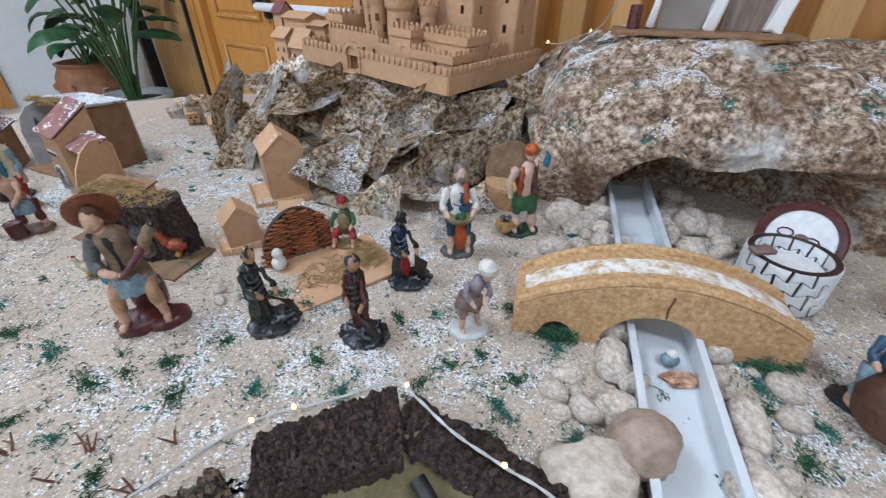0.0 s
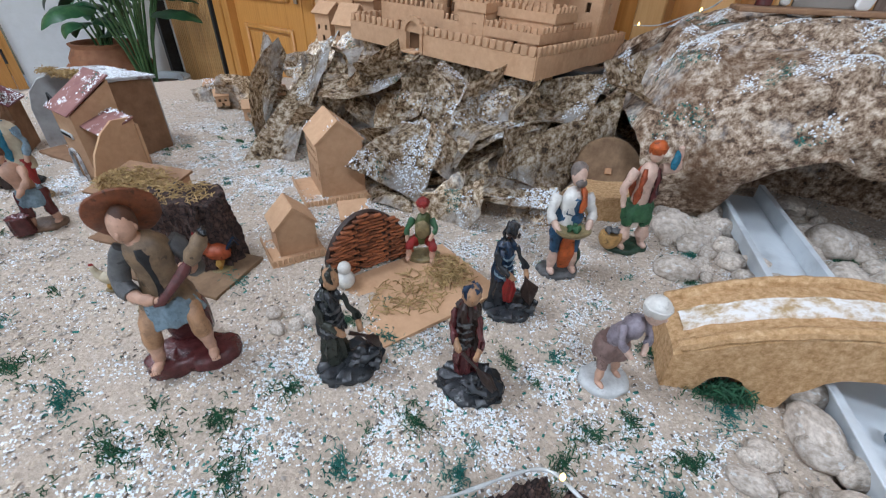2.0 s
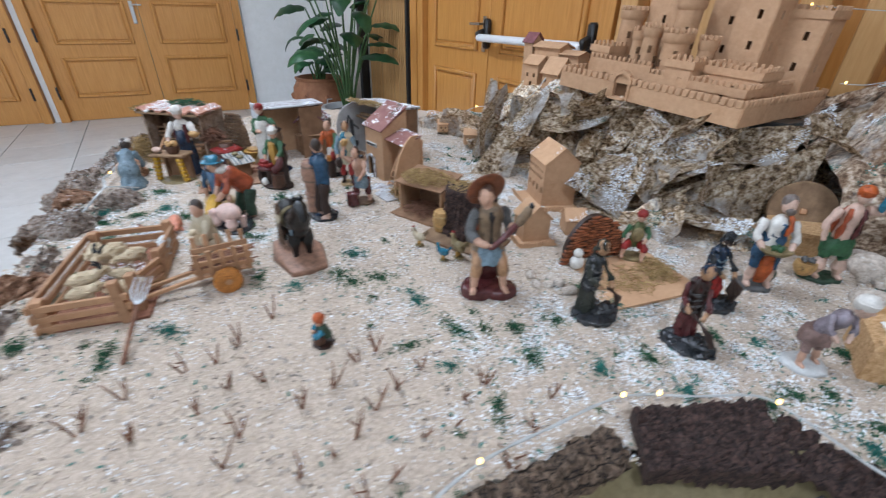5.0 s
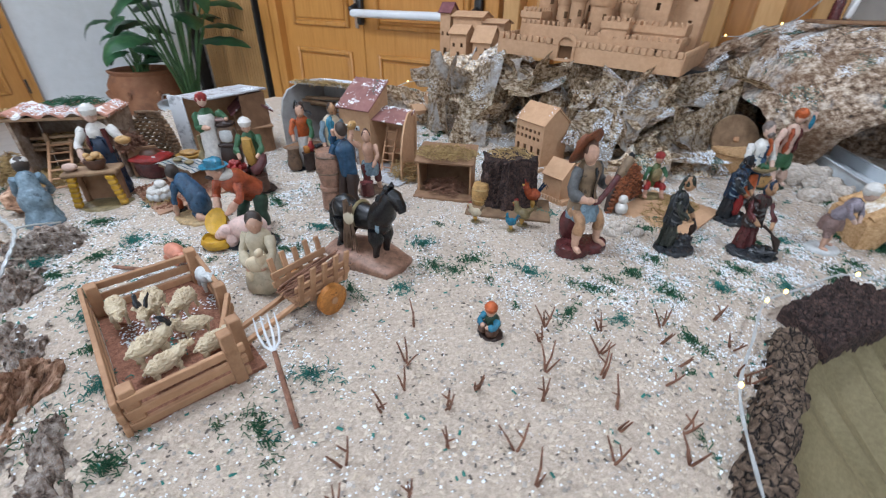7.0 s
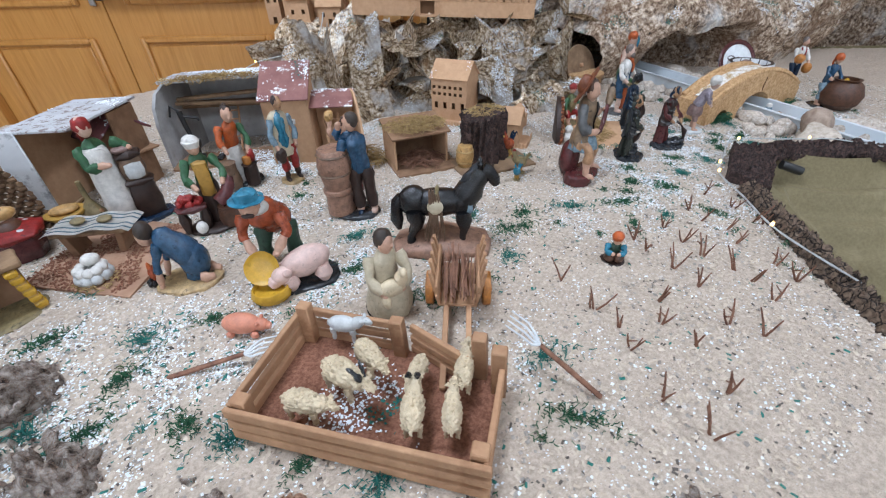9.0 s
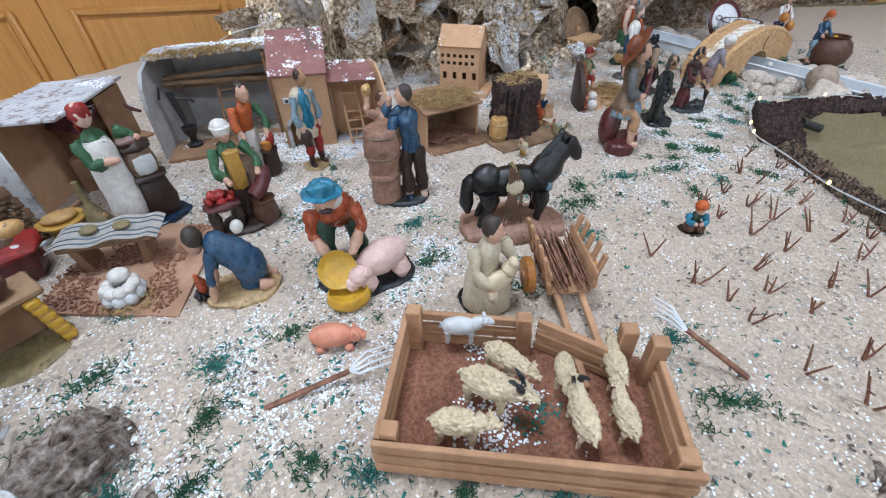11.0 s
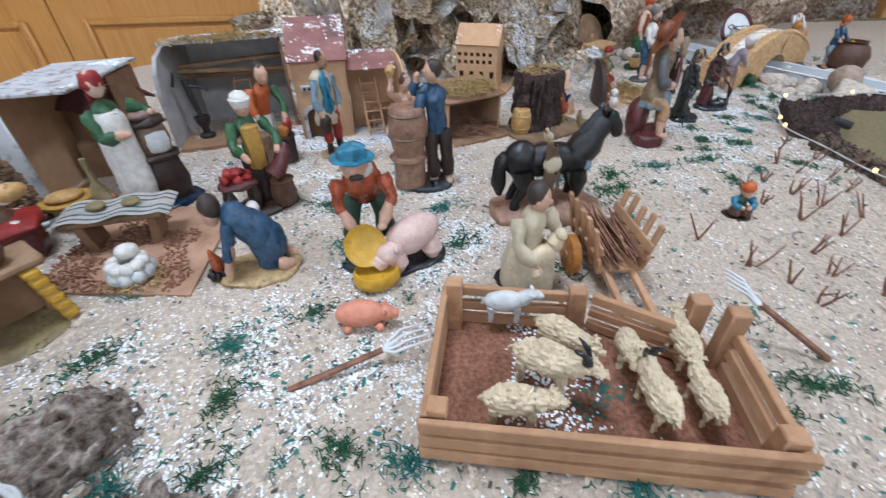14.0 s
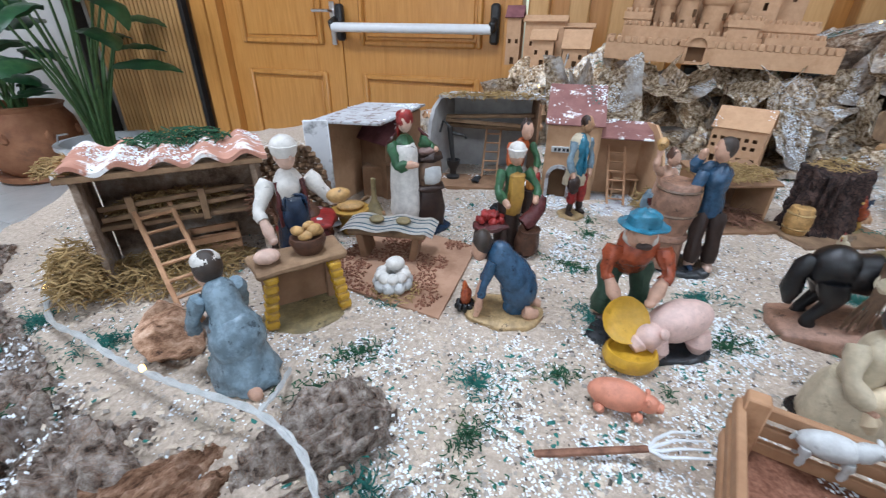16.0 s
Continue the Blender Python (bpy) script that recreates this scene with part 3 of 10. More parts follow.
FOOT = [(-1.15, 2.02), (-0.95, 1.92), (-0.78, 1.82), (-0.66, 1.62), (-0.52, 1.42), (-0.36, 1.33), (-0.2, 1.2), (0.02, 1.14), (0.16, 1.22), (0.34, 1.34), (0.5, 1.4)]
CREST = [(-1.15, 0.43), (-0.9, 0.46), (-0.80, 0.51), (-0.72, 0.57), (-0.64, 0.625), (-0.5, 0.645), (-0.3, 0.615), (-0.15, 0.565), (0.1, 0.545), (0.5, 0.56)]


def slope_height(x, y):
    d = y - lerp(x, FOOT) - 0.15
    top = lerp(x, CREST)
    f = max(0.0, min(1.0, d / 0.30))
    return 0.385 + (top - 0.385) * f


def zigzag(v):
    """A triangle wave between -1 and 1."""
    return 4 * abs(v - math.floor(v + 0.5)) - 1


def crumple(x, y, s):
    """Three numbers that change along straight creases, as in stiff paper pressed together."""
    wx = x + 0.05 * noise.noise(Vector((x * 4, y * 4, s)))
    wy = y + 0.05 * noise.noise(Vector((x * 4, y * 4, s + 9)))
    out = []
    for k in range(3):
        h = 0.0
        for a, freq, amp in ((0.5 + k * 1.9 + s, 3.9, 1.0), (2.1 + k * 2.7, 6.1, 0.8), (1.2 + k * 1.3, 10.5, 0.42), (2.9 + k, 19.0, 0.16)):
            h += amp * zigzag(freq * (wx * math.cos(a) + wy * math.sin(a)) + 0.37 * k + s)
        out.append(h / 1.6)
    return out


def build_mountain():
    bm = B()
    step = 0.0075
    grid = {}
    for i in range(int(1.75 / step)):
        for j in range(int(1.15 / step)):
            x, y = -1.18 + i * step, 1.08 + j * step
            d = y - lerp(x, FOOT)
            if d < -0.04 or y > 2.15:
                continue
            w = max(0.0, min(1.0, (d + 0.02) / 0.10)) * (0.5 if d > 0.45 else 1.0)
            a, b, c = crumple(x, y, 2.3)
            z = slope_height(x, y) + 0.058 * a * w
            z += 0.002 * noise.noise(Vector((x * 60, y * 60, 3)))
            if d < 0:
                z = 0.380
            grid[i, j] = bm.verts.new((x + 0.040 * b * w, before_wall(x, y + 0.045 * c * w - 0.02 * w), z))
    for (i, j), v in list(grid.items()):
        q = [grid.get(k) for k in ((i, j), (i + 1, j), (i + 1, j + 1), (i, j + 1))]
        if None not in q:
            bm.faces.new(q)
    mt = part("paper_mountain", bm, M_ROCK, None)
    tagged(mt, "crumpled grey-brown painted paper mountain dusted with snow", "model mountain")


def build_cliff():
    """The large overhanging rock with a dark hollow under it."""
    prof = [(1.40, 0.36), (1.42, 0.48), (1.30, 0.545), (1.15, 0.548), (1.075, 0.575), (1.065, 0.625), (1.10, 0.68), (1.19, 0.735), (1.30, 0.772), (1.42, 0.79), (1.60, 0.785), (1.85, 0.74), (2.05, 0.60), (2.12, 0.38)]
    wall = [(1.16, 0.38), (1.14, 0.42), (1.12, 0.46), (1.10, 0.50), (1.08, 0.55), (1.08, 0.60), (1.11, 0.65), (1.19, 0.70), (1.30, 0.74), (1.42, 0.76), (1.60, 0.76), (1.85, 0.70), (2.05, 0.58), (2.12, 0.38)]
    bm = B()
    cols, sub = 200, 11
    rows_ = []
    for i in range(cols):
        x = 0.26 + 2.0 * i / (cols - 1)
        cave = max(0, min(1, (x - 0.46) / 0.10)) * max(0, min(1, (1.02 - x) / 0.16))
        rise = max(0.45, min(1, 0.62 + (x - 0.26) / 0.30)) + (0.10 * max(0, x - 0.9))
        fwd = -0.45 * max(0, x - 0.72) if x < 1.15 else -0.19
        col = []
        n = (len(prof) - 1) * sub
        for k in range(n + 1):
            a, f = divmod(k, sub)
            f /= sub
            a2 = min(a + 1, len(prof) - 1)
            py = (prof[a][0] * (1 - f) + prof[a2][0] * f) * cave + (wall[a][0] * (1 - f) + wall[a2][0] * f) * (1 - cave)
            pz = (prof[a][1] * (1 - f) + prof[a2][1] * f) * cave + (wall[a][1] * (1 - f) + wall[a2][1] * f) * (1 - cave)
            back = max(0, 1 - (x - 0.26) / 0.30) if x < 0.56 else 0
            y = py + fwd * max(0, 1 - max(0, py - 1.5)) + 0.16 * back * (1 if py < 1.5 else 0)
            z = 0.36 + (pz - 0.36) * rise
            p = Vector((x, y, z))
            d = noise.noise_vector(p * 5.0) * 0.040 + noise.noise_vector(p * 13.0) * 0.012
            w = p + noise.noise_vector(p * 7) * 0.03
            f1 = noise.voronoi(w * 5.2)[0]
            f2 = noise.voronoi(w * 12.0)[0]
            crease = 0.075 * min(0.5, f1[1] - f1[0]) + 0.030 * min(0.5, f2[1] - f2[0]) - 0.022
            d += Vector((0, -0.6, 0.6)) * crease
            if k == 0:
                d.z = -abs(d.z)
            q = p + d
            col.append(bm.verts.new((q.x, before_wall(q.x, q.y), q.z)))
        rows_.append(col)
    for a, b in zip(rows_, rows_[1:]):
        for k in range(len(a) - 1):
            bm.faces.new((a[k], b[k], b[k + 1], a[k + 1]))
    cf = part("paper_cliff", bm, M_CLIFF, None, smooth="soft")
    tagged(cf, "large overhanging brown and grey painted paper rock with a hollow", "model rock")


build_mountain()
build_cliff()


# ---------------------------------------------------------------- cardboard castle and houses
def card_wall(bm, a, b, z0, z1, t=0.006, k=0, holes=()):
    """A cardboard sheet from a to b with dark window holes cut as recesses: built round the holes."""
    ax, ay = a
    bx, by = b
    L = math.hypot(bx - ax, by - ay)
    ang = math.degrees(math.atan2(by - ay, bx - ax))
    m = pose(ax, ay, 0, 0, 0, ang)

    def slab(x0, x1, y0, y1):
        if x1 - x0 > 1e-4 and y1 - y0 > 1e-4:
            c = m @ Vector(((x0 + x1) / 2, 0, (y0 + y1) / 2))
            box(bm, c, (x1 - x0, t, y1 - y0), rot=(0, 0, ang), k=k)
    xs = sorted({0, L, *[h[0] for h in holes], *[h[0] + h[2] for h in holes]})
    for x0, x1 in zip(xs, xs[1:]):
        hs = sorted([h for h in holes if h[0] <= x0 + 1e-6 and h[0] + h[2] >= x1 - 1e-6], key=lambda h: h[1])
        z = z0
        for h in hs:
            slab(x0, x1, z, z0 + h[1])
            z = z0 + h[1] + h[3]
        slab(x0, x1, z, z1)


MERLON = B()
box(MERLON, (0, 0, 0.011), (0.017, 0.010, 0.022), bevel=0.0025)
ME_MERLON = mesh_of("merlon", MERLON, M_CARD)
SMALL = B()
box(SMALL, (0, 0, 0.007), (0.010, 0.007, 0.014), bevel=0.0015)
ME_SMALL = mesh_of("merlon", SMALL, M_CARD)


def merlons(parent, a, b, z, pitch=0.0225, me=None):
    ax, ay = a
    bx, by = b
    L = math.hypot(bx - ax, by - ay)
    n = max(2, int(L / pitch))
    ang = math.degrees(math.atan2(by - ay, bx - ax))
    for i in range(n):
        f = (i + 0.5) / n
        piece("merlon", me or ME_MERLON, parent, pose(ax + (bx - ax) * f, ay + (by - ay) * f, z, random.uniform(-3, 3), random.uniform(-5, 5), ang + random.uniform(-4, 4)))


def square_tower(castle, x, y, w, d, h, holes=True, top=True, name="tower", z0=0.012):
    bm = B()
    hw, hd = w / 2, d / 2
    for k, (a, b, L) in enumerate((((x - hw, y - hd), (x + hw, y - hd), w), ((x + hw, y - hd), (x + hw, y + hd), d), ((x + hw, y + hd), (x - hw, y + hd), w), ((x - hw, y + hd), (x - hw, y - hd), d))):
        hs = []
        if holes:
            zz = h * 0.38
            while zz < h - 0.04:
                hs.append((L / 2 - 0.007 + (0.012 if k % 2 else -0.010), zz, 0.014, 0.024))
                zz += 0.085
        card_wall(bm, a, b, z0, h, holes=hs)
    box(bm, (x, y, h - 0.012), (w - 0.01, d - 0.01, 0.004))
    if top:
        for c, s in (((x, y - hd - 0.003, h - 0.010), (w + 0.014, 0.008, 0.022)), ((x, y + hd + 0.003, h - 0.010), (w + 0.014, 0.008, 0.022)), ((x - hw - 0.003, y, h - 0.010), (0.008, d, 0.022)), ((x + hw + 0.003, y, h - 0.010), (0.008, d, 0.022))):
            box(bm, c, s)
    tw = part(name, bm, M_CARD, castle, smooth=False)
    # Dark core behind the window holes, standing in for shade inside the tower.
    bm = B()
    box(bm, (x, y, (z0 + h - 0.03) / 2), (w - 0.03, d - 0.03, h - 0.05))
    part("lining", bm, M_HOLLOWSHADE, tw, smooth=False)
    if top:
        for a, b in (((x - hw, y - hd - 0.003), (x + hw, y - hd - 0.003)), ((x - hw - 0.003, y + hd), (x - hw - 0.003, y - hd)), ((x + hw, y + hd), (x - hw, y + hd)), ((x + hw, y - hd), (x + hw, y + hd))):
            merlons(tw, a, b, h, 0.018, ME_SMALL)


def round_tower(castle, x, y, r, h, rings=True):
    bm = B()
    lathe(bm, [(r, 0.012), (r * 0.98, h - 0.035), (r * 1.0, h - 0.03)], 22, (x, y, 0), wob=0.02)
    tw = part("tower", bm, M_CARD, castle)
    bm = B()
    lathe(bm, [(r * 1.02, h - 0.03), (r * 1.16, h - 0.022), (r * 1.16, h), (r * 1.05, h), (r * 1.05, h - 0.012), (0.004, h - 0.012)], 22, (x, y, 0))
    part("crown", bm, M_CARD, tw)
    n = int(r * 2 * math.pi / 0.016)
    for i in range(n):
        a = 2 * math.pi * i / n
        piece("merlon", ME_SMALL, tw, pose(x + r * 1.11 * math.cos(a), y + r * 1.11 * math.sin(a), h, 0, 0, math.degrees(a) + 90))
    for k, a in enumerate((-2.5, 2.6, -1.6)):
        # Dark blocks on the wall give the shade of window openings.
        bm = B()
        box(bm, (x + r * math.cos(a), y + r * math.sin(a), h * (0.55 if k else 0.7)), (0.006, 0.012, 0.022), rot=(0, 0, math.degrees(a)))
        part("window", bm, M_HOLLOWSHADE, tw)


def build_castle():
    c = empty("castle", pose(0.040, 1.398, 0.640, 2.2, 0, 50.5), "brown cardboard model castle with crenellated walls and towers", "model castle")
    LX, LY = 0.50, 0.67
    bm = B()
    box(bm, (LX / 2, LY / 2, 0.004), (LX - 0.012, LY - 0.012, 0.008))
    part("base_plate", bm, M_CARD, c)
    for a, b, nm in (((0, 0.36), (0, 0), "outer_wall"), ((0, LY), (0, 0.425), "outer_wall"), ((0, 0), (LX, 0), "outer_wall"), ((LX, 0), (LX, LY), "outer_wall"), ((LX, LY), (0, LY), "outer_wall")):
        bm = B()
        card_wall(bm, a, b, 0.0, 0.052)
        w = part(nm, bm, M_CARD, c, smooth=False)
        merlons(w, a, b, 0.050)
    # gate: arch of card; a solid dark block gives the shaded way through
    bm = B()
    box(bm, (0.0, 0.3925, 0.066), (0.006, 0.058, 0.030))
    box(bm, (-0.001, 0.361, 0.026), (0.012, 0.010, 0.052))
    box(bm, (-0.001, 0.424, 0.026), (0.012, 0.010, 0.052))
    gate = part("gate", bm, M_CARD, c, smooth=False)
    for i in range(9):
        am = math.pi * (i + 0.5) / 9
        bm = B()
        box(bm, (-0.003, 0.3925 + 0.034 * math.cos(am), 0.052 + 0.034 * math.sin(am)), (0.014, 0.0135, 0.012), rot=(math.degrees(am), 0, 0))
        part("arch_stone", bm, M_CARD, gate, smooth=False)
    bm = B()
    box(bm, (0.035, 0.3925, 0.026), (0.05, 0.058, 0.050))
    part("gate_passage", bm, M_HOLLOWSHADE, c)
    bm = B()
    box(bm, (-0.012, 0.3925, 0.004), (0.03, 0.056, 0.005))
    part("drawbridge", bm, M_CARD, c)
    # inner curtain
    for a, b, z in (((0.085, 0.36), (0.085, 0.62), 0.105), ((0.085, 0.20), (0.085, 0.36), 0.085), ((0.10, 0.055), (0.40, 0.055), 0.085), ((0.22, 0.62), (0.085, 0.62), 0.105)):
        bm = B()
        L = math.hypot(b[0] - a[0], b[1] - a[1])
        card_wall(bm, a, b, 0.008, z, holes=[(0.02 + 0.05 * i, 0.03, 0.014, 0.024) for i in range(int((L - 0.03) / 0.05))])
        w = part("inner_wall", bm, M_CARD, c, smooth=False)
        merlons(w, a, b, z, 0.019, ME_SMALL)
    # terraces in the front corner
    square_tower(c, 0.125, 0.115, 0.12, 0.15, 0.088)
    square_tower(c, 0.185, 0.125, 0.10, 0.16, 0.128)
    square_tower(c, 0.115, 0.262, 0.062, 0.085, 0.135)
    # towers
    square_tower(c, 0.425, 0.085, 0.105, 0.105, 0.285)
    square_tower(c, 0.330, 0.190, 0.100, 0.105, 0.42)
    square_tower(c, 0.400, 0.300, 0.120, 0.120, 0.36)
    square_tower(c, 0.300, 0.480, 0.110, 0.110, 0.34)
    square_tower(c, 0.140, 0.590, 0.090, 0.075, 0.145)
    round_tower(c, 0.165, 0.345, 0.042, 0.205)
    round_tower(c, 0.150, 0.430, 0.028, 0.215)
    round_tower(c, 0.175, 0.492, 0.026, 0.20)
    round_tower(c, 0.260, 0.390, 0.040, 0.30)
    round_tower(c, 0.220, 0.270, 0.026, 0.19)
    round_tower(c, 0.215, 0.575, 0.040, 0.26)
    return c


CASTLE = build_castle()


def plain_house(name, m, w, d, h, ridge, label, windows=(), door=None, roof_mat=None, over=0.004, group="", flat_end=False, rmat_label=""):
    """A small gabled house of card. Front is -y; ridge runs along x. windows: (x, z, w, h) on the front."""
    ho = empty(name, m, label, "model house", group)
    holes = [(x + w / 2, z, ww, hh) for x, z, ww, hh in windows]
    if door:
        holes.append((door[0] + w / 2, 0.0, door[1], door[2]))
    bm = B()
    card_wall(bm, (-w / 2, -d / 2), (w / 2, -d / 2), 0, h, t=0.004, holes=holes)
    card_wall(bm, (w / 2, d / 2), (-w / 2, d / 2), 0, h, t=0.004)
    for sx in (-1, 1):
        x = sx * (w / 2 - 0.002)
        vs = [bm.verts.new((x + o, y, z)) for o in (-0.002, 0.002) for y, z in ((-d / 2, 0), (d / 2, 0), (d / 2, h), (0, ridge), (-d / 2, h))]
        bm.faces.new(vs[:5][::-1])
        bm.faces.new(vs[5:])
        for i in range(5):
            bm.faces.new((vs[i], vs[(i + 1) % 5], vs[5 + (i + 1) % 5], vs[5 + i]))
    bmesh.ops.recalc_face_normals(bm, faces=bm.faces)
    part("wall", bm, M_CARD, ho, smooth=False)
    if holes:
        # Dark block inside the walls gives the openings their shade.
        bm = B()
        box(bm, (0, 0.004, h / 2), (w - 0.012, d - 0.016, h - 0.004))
        part("interior", bm, M_HOLLOWSHADE, ho)
    sl = math.degrees(math.atan2(ridge - h, d / 2))
    ln = math.hypot(ridge - h, d / 2) + over * 2
    for s in (-1, 1):
        bm = B()
        box(bm, (0, s * (d / 4 + over * 0.6), (h + ridge) / 2 + 0.002 - over * 0.25), (w + over * 2, ln, 0.004), rot=(-s * sl, 0, 0))
        part("roof", bm, roof_mat or M_CARD, ho, rmat_label)
    return ho


M_REDROOF = material("dusty_maroon_card", (0.20, 0.085, 0.075), (0.27, 0.125, 0.11), scale=30, c=(0.78, 0.78, 0.78), c_scale=26, c_cut=0.57, c_soft=0.05, rough=0.9, bump=0.3, bump_scale=150)
M_WHITEROOF = material("snowy_card_roof", (0.36, 0.36, 0.37), (0.52, 0.53, 0.54), scale=30, c=(0.20, 0.155, 0.14), c_scale=60, c_cut=0.52, c_soft=0.08, rough=0.9, bump=0.3, bump_scale=150)
M_WINE = material("wine_red_roof", (0.12, 0.035, 0.04), (0.22, 0.08, 0.085), scale=30, c=(0.7, 0.68, 0.68), c_scale=22, c_cut=0.63, c_soft=0.05, rough=0.8, bump=0.3)


def village_houses():
    # chapel-like tall house, its long side full of little windows
    wins = [(-0.055 + 0.018 * i, z, 0.010, 0.010) for i in range(6) for z in (0.075, 0.095)] + [(-0.05 + 0.03 * i, 0.035, 0.012, 0.02) for i in range(4)]
    plain_house("card_house", pose(-0.418, 1.288, 0.408, 0, 0, -61), 0.120, 0.098, 0.126, 0.168, "tall plain brown cardboard house with a snow-dusted roof", wins, group="cardboard houses")
    plain_house("card_house", pose(-0.432, 1.015, 0.409, 0, 0, -56), 0.060, 0.066, 0.056, 0.088, "small windowless brown cardboard house on a low base", (), group="cardboard houses")
    # low railed boards round the two plain houses
    for x, y, rz, sx, sy, ox, oy in ((-0.418, 1.288, -61, 0.165, 0.150, 0.012, -0.022), (-0.432, 1.015, -56, 0.100, 0.100, 0.008, -0.006)):
        yard = empty("railed_board", pose(x, y, 0.404, 0, 0, rz), "brown card base board with a low pegged rail", "base board", "railed boards")
        bm = B()
        box(bm, (ox, oy, 0.002), (sx, sy, 0.005), bevel=0.001)
        part("board", bm, M_CARD, yard)
        bm = B()
        box(bm, (0, 0, 0.006), (0.0075, 0.003, 0.012), bevel=0.001)
        peg = mesh_of("peg", bm, M_CARD)
        for k in range(int(sy / 0.0095)):
            piece("peg", peg, yard, pose(ox + sx / 2 - 0.002, oy - sy / 2 + 0.005 + k * 0.0095, 0.004, 0, 0, 90))
        for k in range(int(sx / 0.0095)):
            piece("peg", peg, yard, pose(ox - sx / 2 + 0.005 + k * 0.0095, oy - sy / 2 + 0.002, 0.004))
    plain_house("card_house", pose(-0.335, 1.09, 0.405, 0, 0, 20), 0.05, 0.05, 0.04, 0.06, "very small brown cardboard house beside the cork wall", (), group="cardboard houses")
    for x, y, z, s, rz in ((-0.80, 1.715, 0.43, 1.0, 20), (-0.735, 1.775, 0.45, 1.25, 15), (-0.97, 1.86, 0.43, 0.9, 30), (-1.06, 1.98, 0.43, 1.0, 10)):
        plain_house("card_house", pose(x, y, z, 0, 0, rz), 0.048 * s, 0.045 * s, 0.038 * s, 0.056 * s, "tiny brown cardboard house with cut-out windows", ((-0.014 * s, 0.016 * s, 0.008, 0.010), (0.007 * s, 0.016 * s, 0.008, 0.010)), door=(-0.004, 0.008, 0.013 * s), group="tiny cardboard houses", over=0.003)
    for x, y, w, d, h, r, rz, z in ((-0.505, 1.955, 0.085, 0.075, 0.075, 0.125, -38, 0.62), (-0.60, 2.03, 0.08, 0.06, 0.10, 0.125, -38, 0.62), (-0.648, 2.18, 0.055, 0.055, 0.175, 0.205, -38, 0.62), (-0.55, 2.11, 0.15, 0.07, 0.16, 0.175, -38, 0.62), (-0.45, 2.03, 0.10, 0.06, 0.14, 0.15, -38, 0.62)):
        plain_house("card_house", pose(x, y, z, 0, 0, rz), w, d, h, r, "brown cardboard house on the mountain beside the castle", ((-w * 0.36, h * 0.45, 0.012, 0.016), (w * 0.15, h * 0.45, 0.012, 0.016)), door=(-0.008, 0.016, 0.028), group="cardboard houses", over=0.008, roof_mat=M_WINE if d < 0.056 else None)


village_houses()


# ---------------------------------------------------------------- figurines
PAINTS = {}
COLOURS = dict(skin=(0.56, 0.33, 0.23), pale=(0.62, 0.42, 0.33), tan=(0.42, 0.23, 0.12), hair=(0.045, 0.03, 0.022), greyhair=(0.20, 0.16, 0.14), white=(0.68, 0.65, 0.60), cream=(0.52, 0.44, 0.31),
               blue=(0.03, 0.085, 0.155), slate=(0.20, 0.285, 0.34), teal=(0.03, 0.20, 0.30), navy=(0.014, 0.032, 0.066), green=(0.035, 0.12, 0.05), dkgreen=(0.025, 0.06, 0.035), orange=(0.50, 0.10, 0.02),
               rust=(0.36, 0.075, 0.03), red=(0.30, 0.018, 0.015), maroon=(0.105, 0.026, 0.026), brown=(0.10, 0.042, 0.023), dkbrown=(0.034, 0.016, 0.011), hat=(0.22, 0.065, 0.025), fur=(0.22, 0.145, 0.085), yellow=(0.55, 0.31, 0.03),
               gold=(0.45, 0.25, 0.05), grey=(0.11, 0.11, 0.11), dkgrey=(0.027, 0.030, 0.034), black=(0.009, 0.009, 0.010), bronze=(0.034, 0.038, 0.030), lilac=(0.26, 0.22, 0.25), mauve=(0.24, 0.15, 0.13), pink=(0.66, 0.46, 0.40), piglet=(0.62, 0.24, 0.15),
               bread=(0.52, 0.30, 0.11), clay=(0.33, 0.18, 0.12), wood=(0.17, 0.10, 0.06), sheep=(0.62, 0.50, 0.335), sandbase=(0.46, 0.31, 0.15), whitegrey=(0.55, 0.56, 0.55), khaki=(0.25, 0.19, 0.09), pumpkin=(0.52, 0.20, 0.04), olive=(0.10, 0.12, 0.04))


CLEAN = {"pink", "piglet", "skin", "pale", "white", "whitegrey", "yellow", "gold", "cream", "sheep"}


def colour_of(key):
    if key not in PAINTS:
        PAINTS[key] = paint("paint_" + key, COLOURS[key], rough=0.27 if key in ("teal", "blue", "slate", "rust", "black", "bronze", "maroon", "yellow", "navy", "dkgrey") else 0.5, spread=0.20 if key in CLEAN else 0.38, worn=0.66 if key in CLEAN else 0.30)
    return PAINTS[key]


DRAPED = {"blue", "slate", "teal", "navy", "green", "dkgreen", "rust", "red", "maroon", "brown", "dkbrown", "bronze", "dkgrey", "lilac", "mauve", "olive", "grey"}


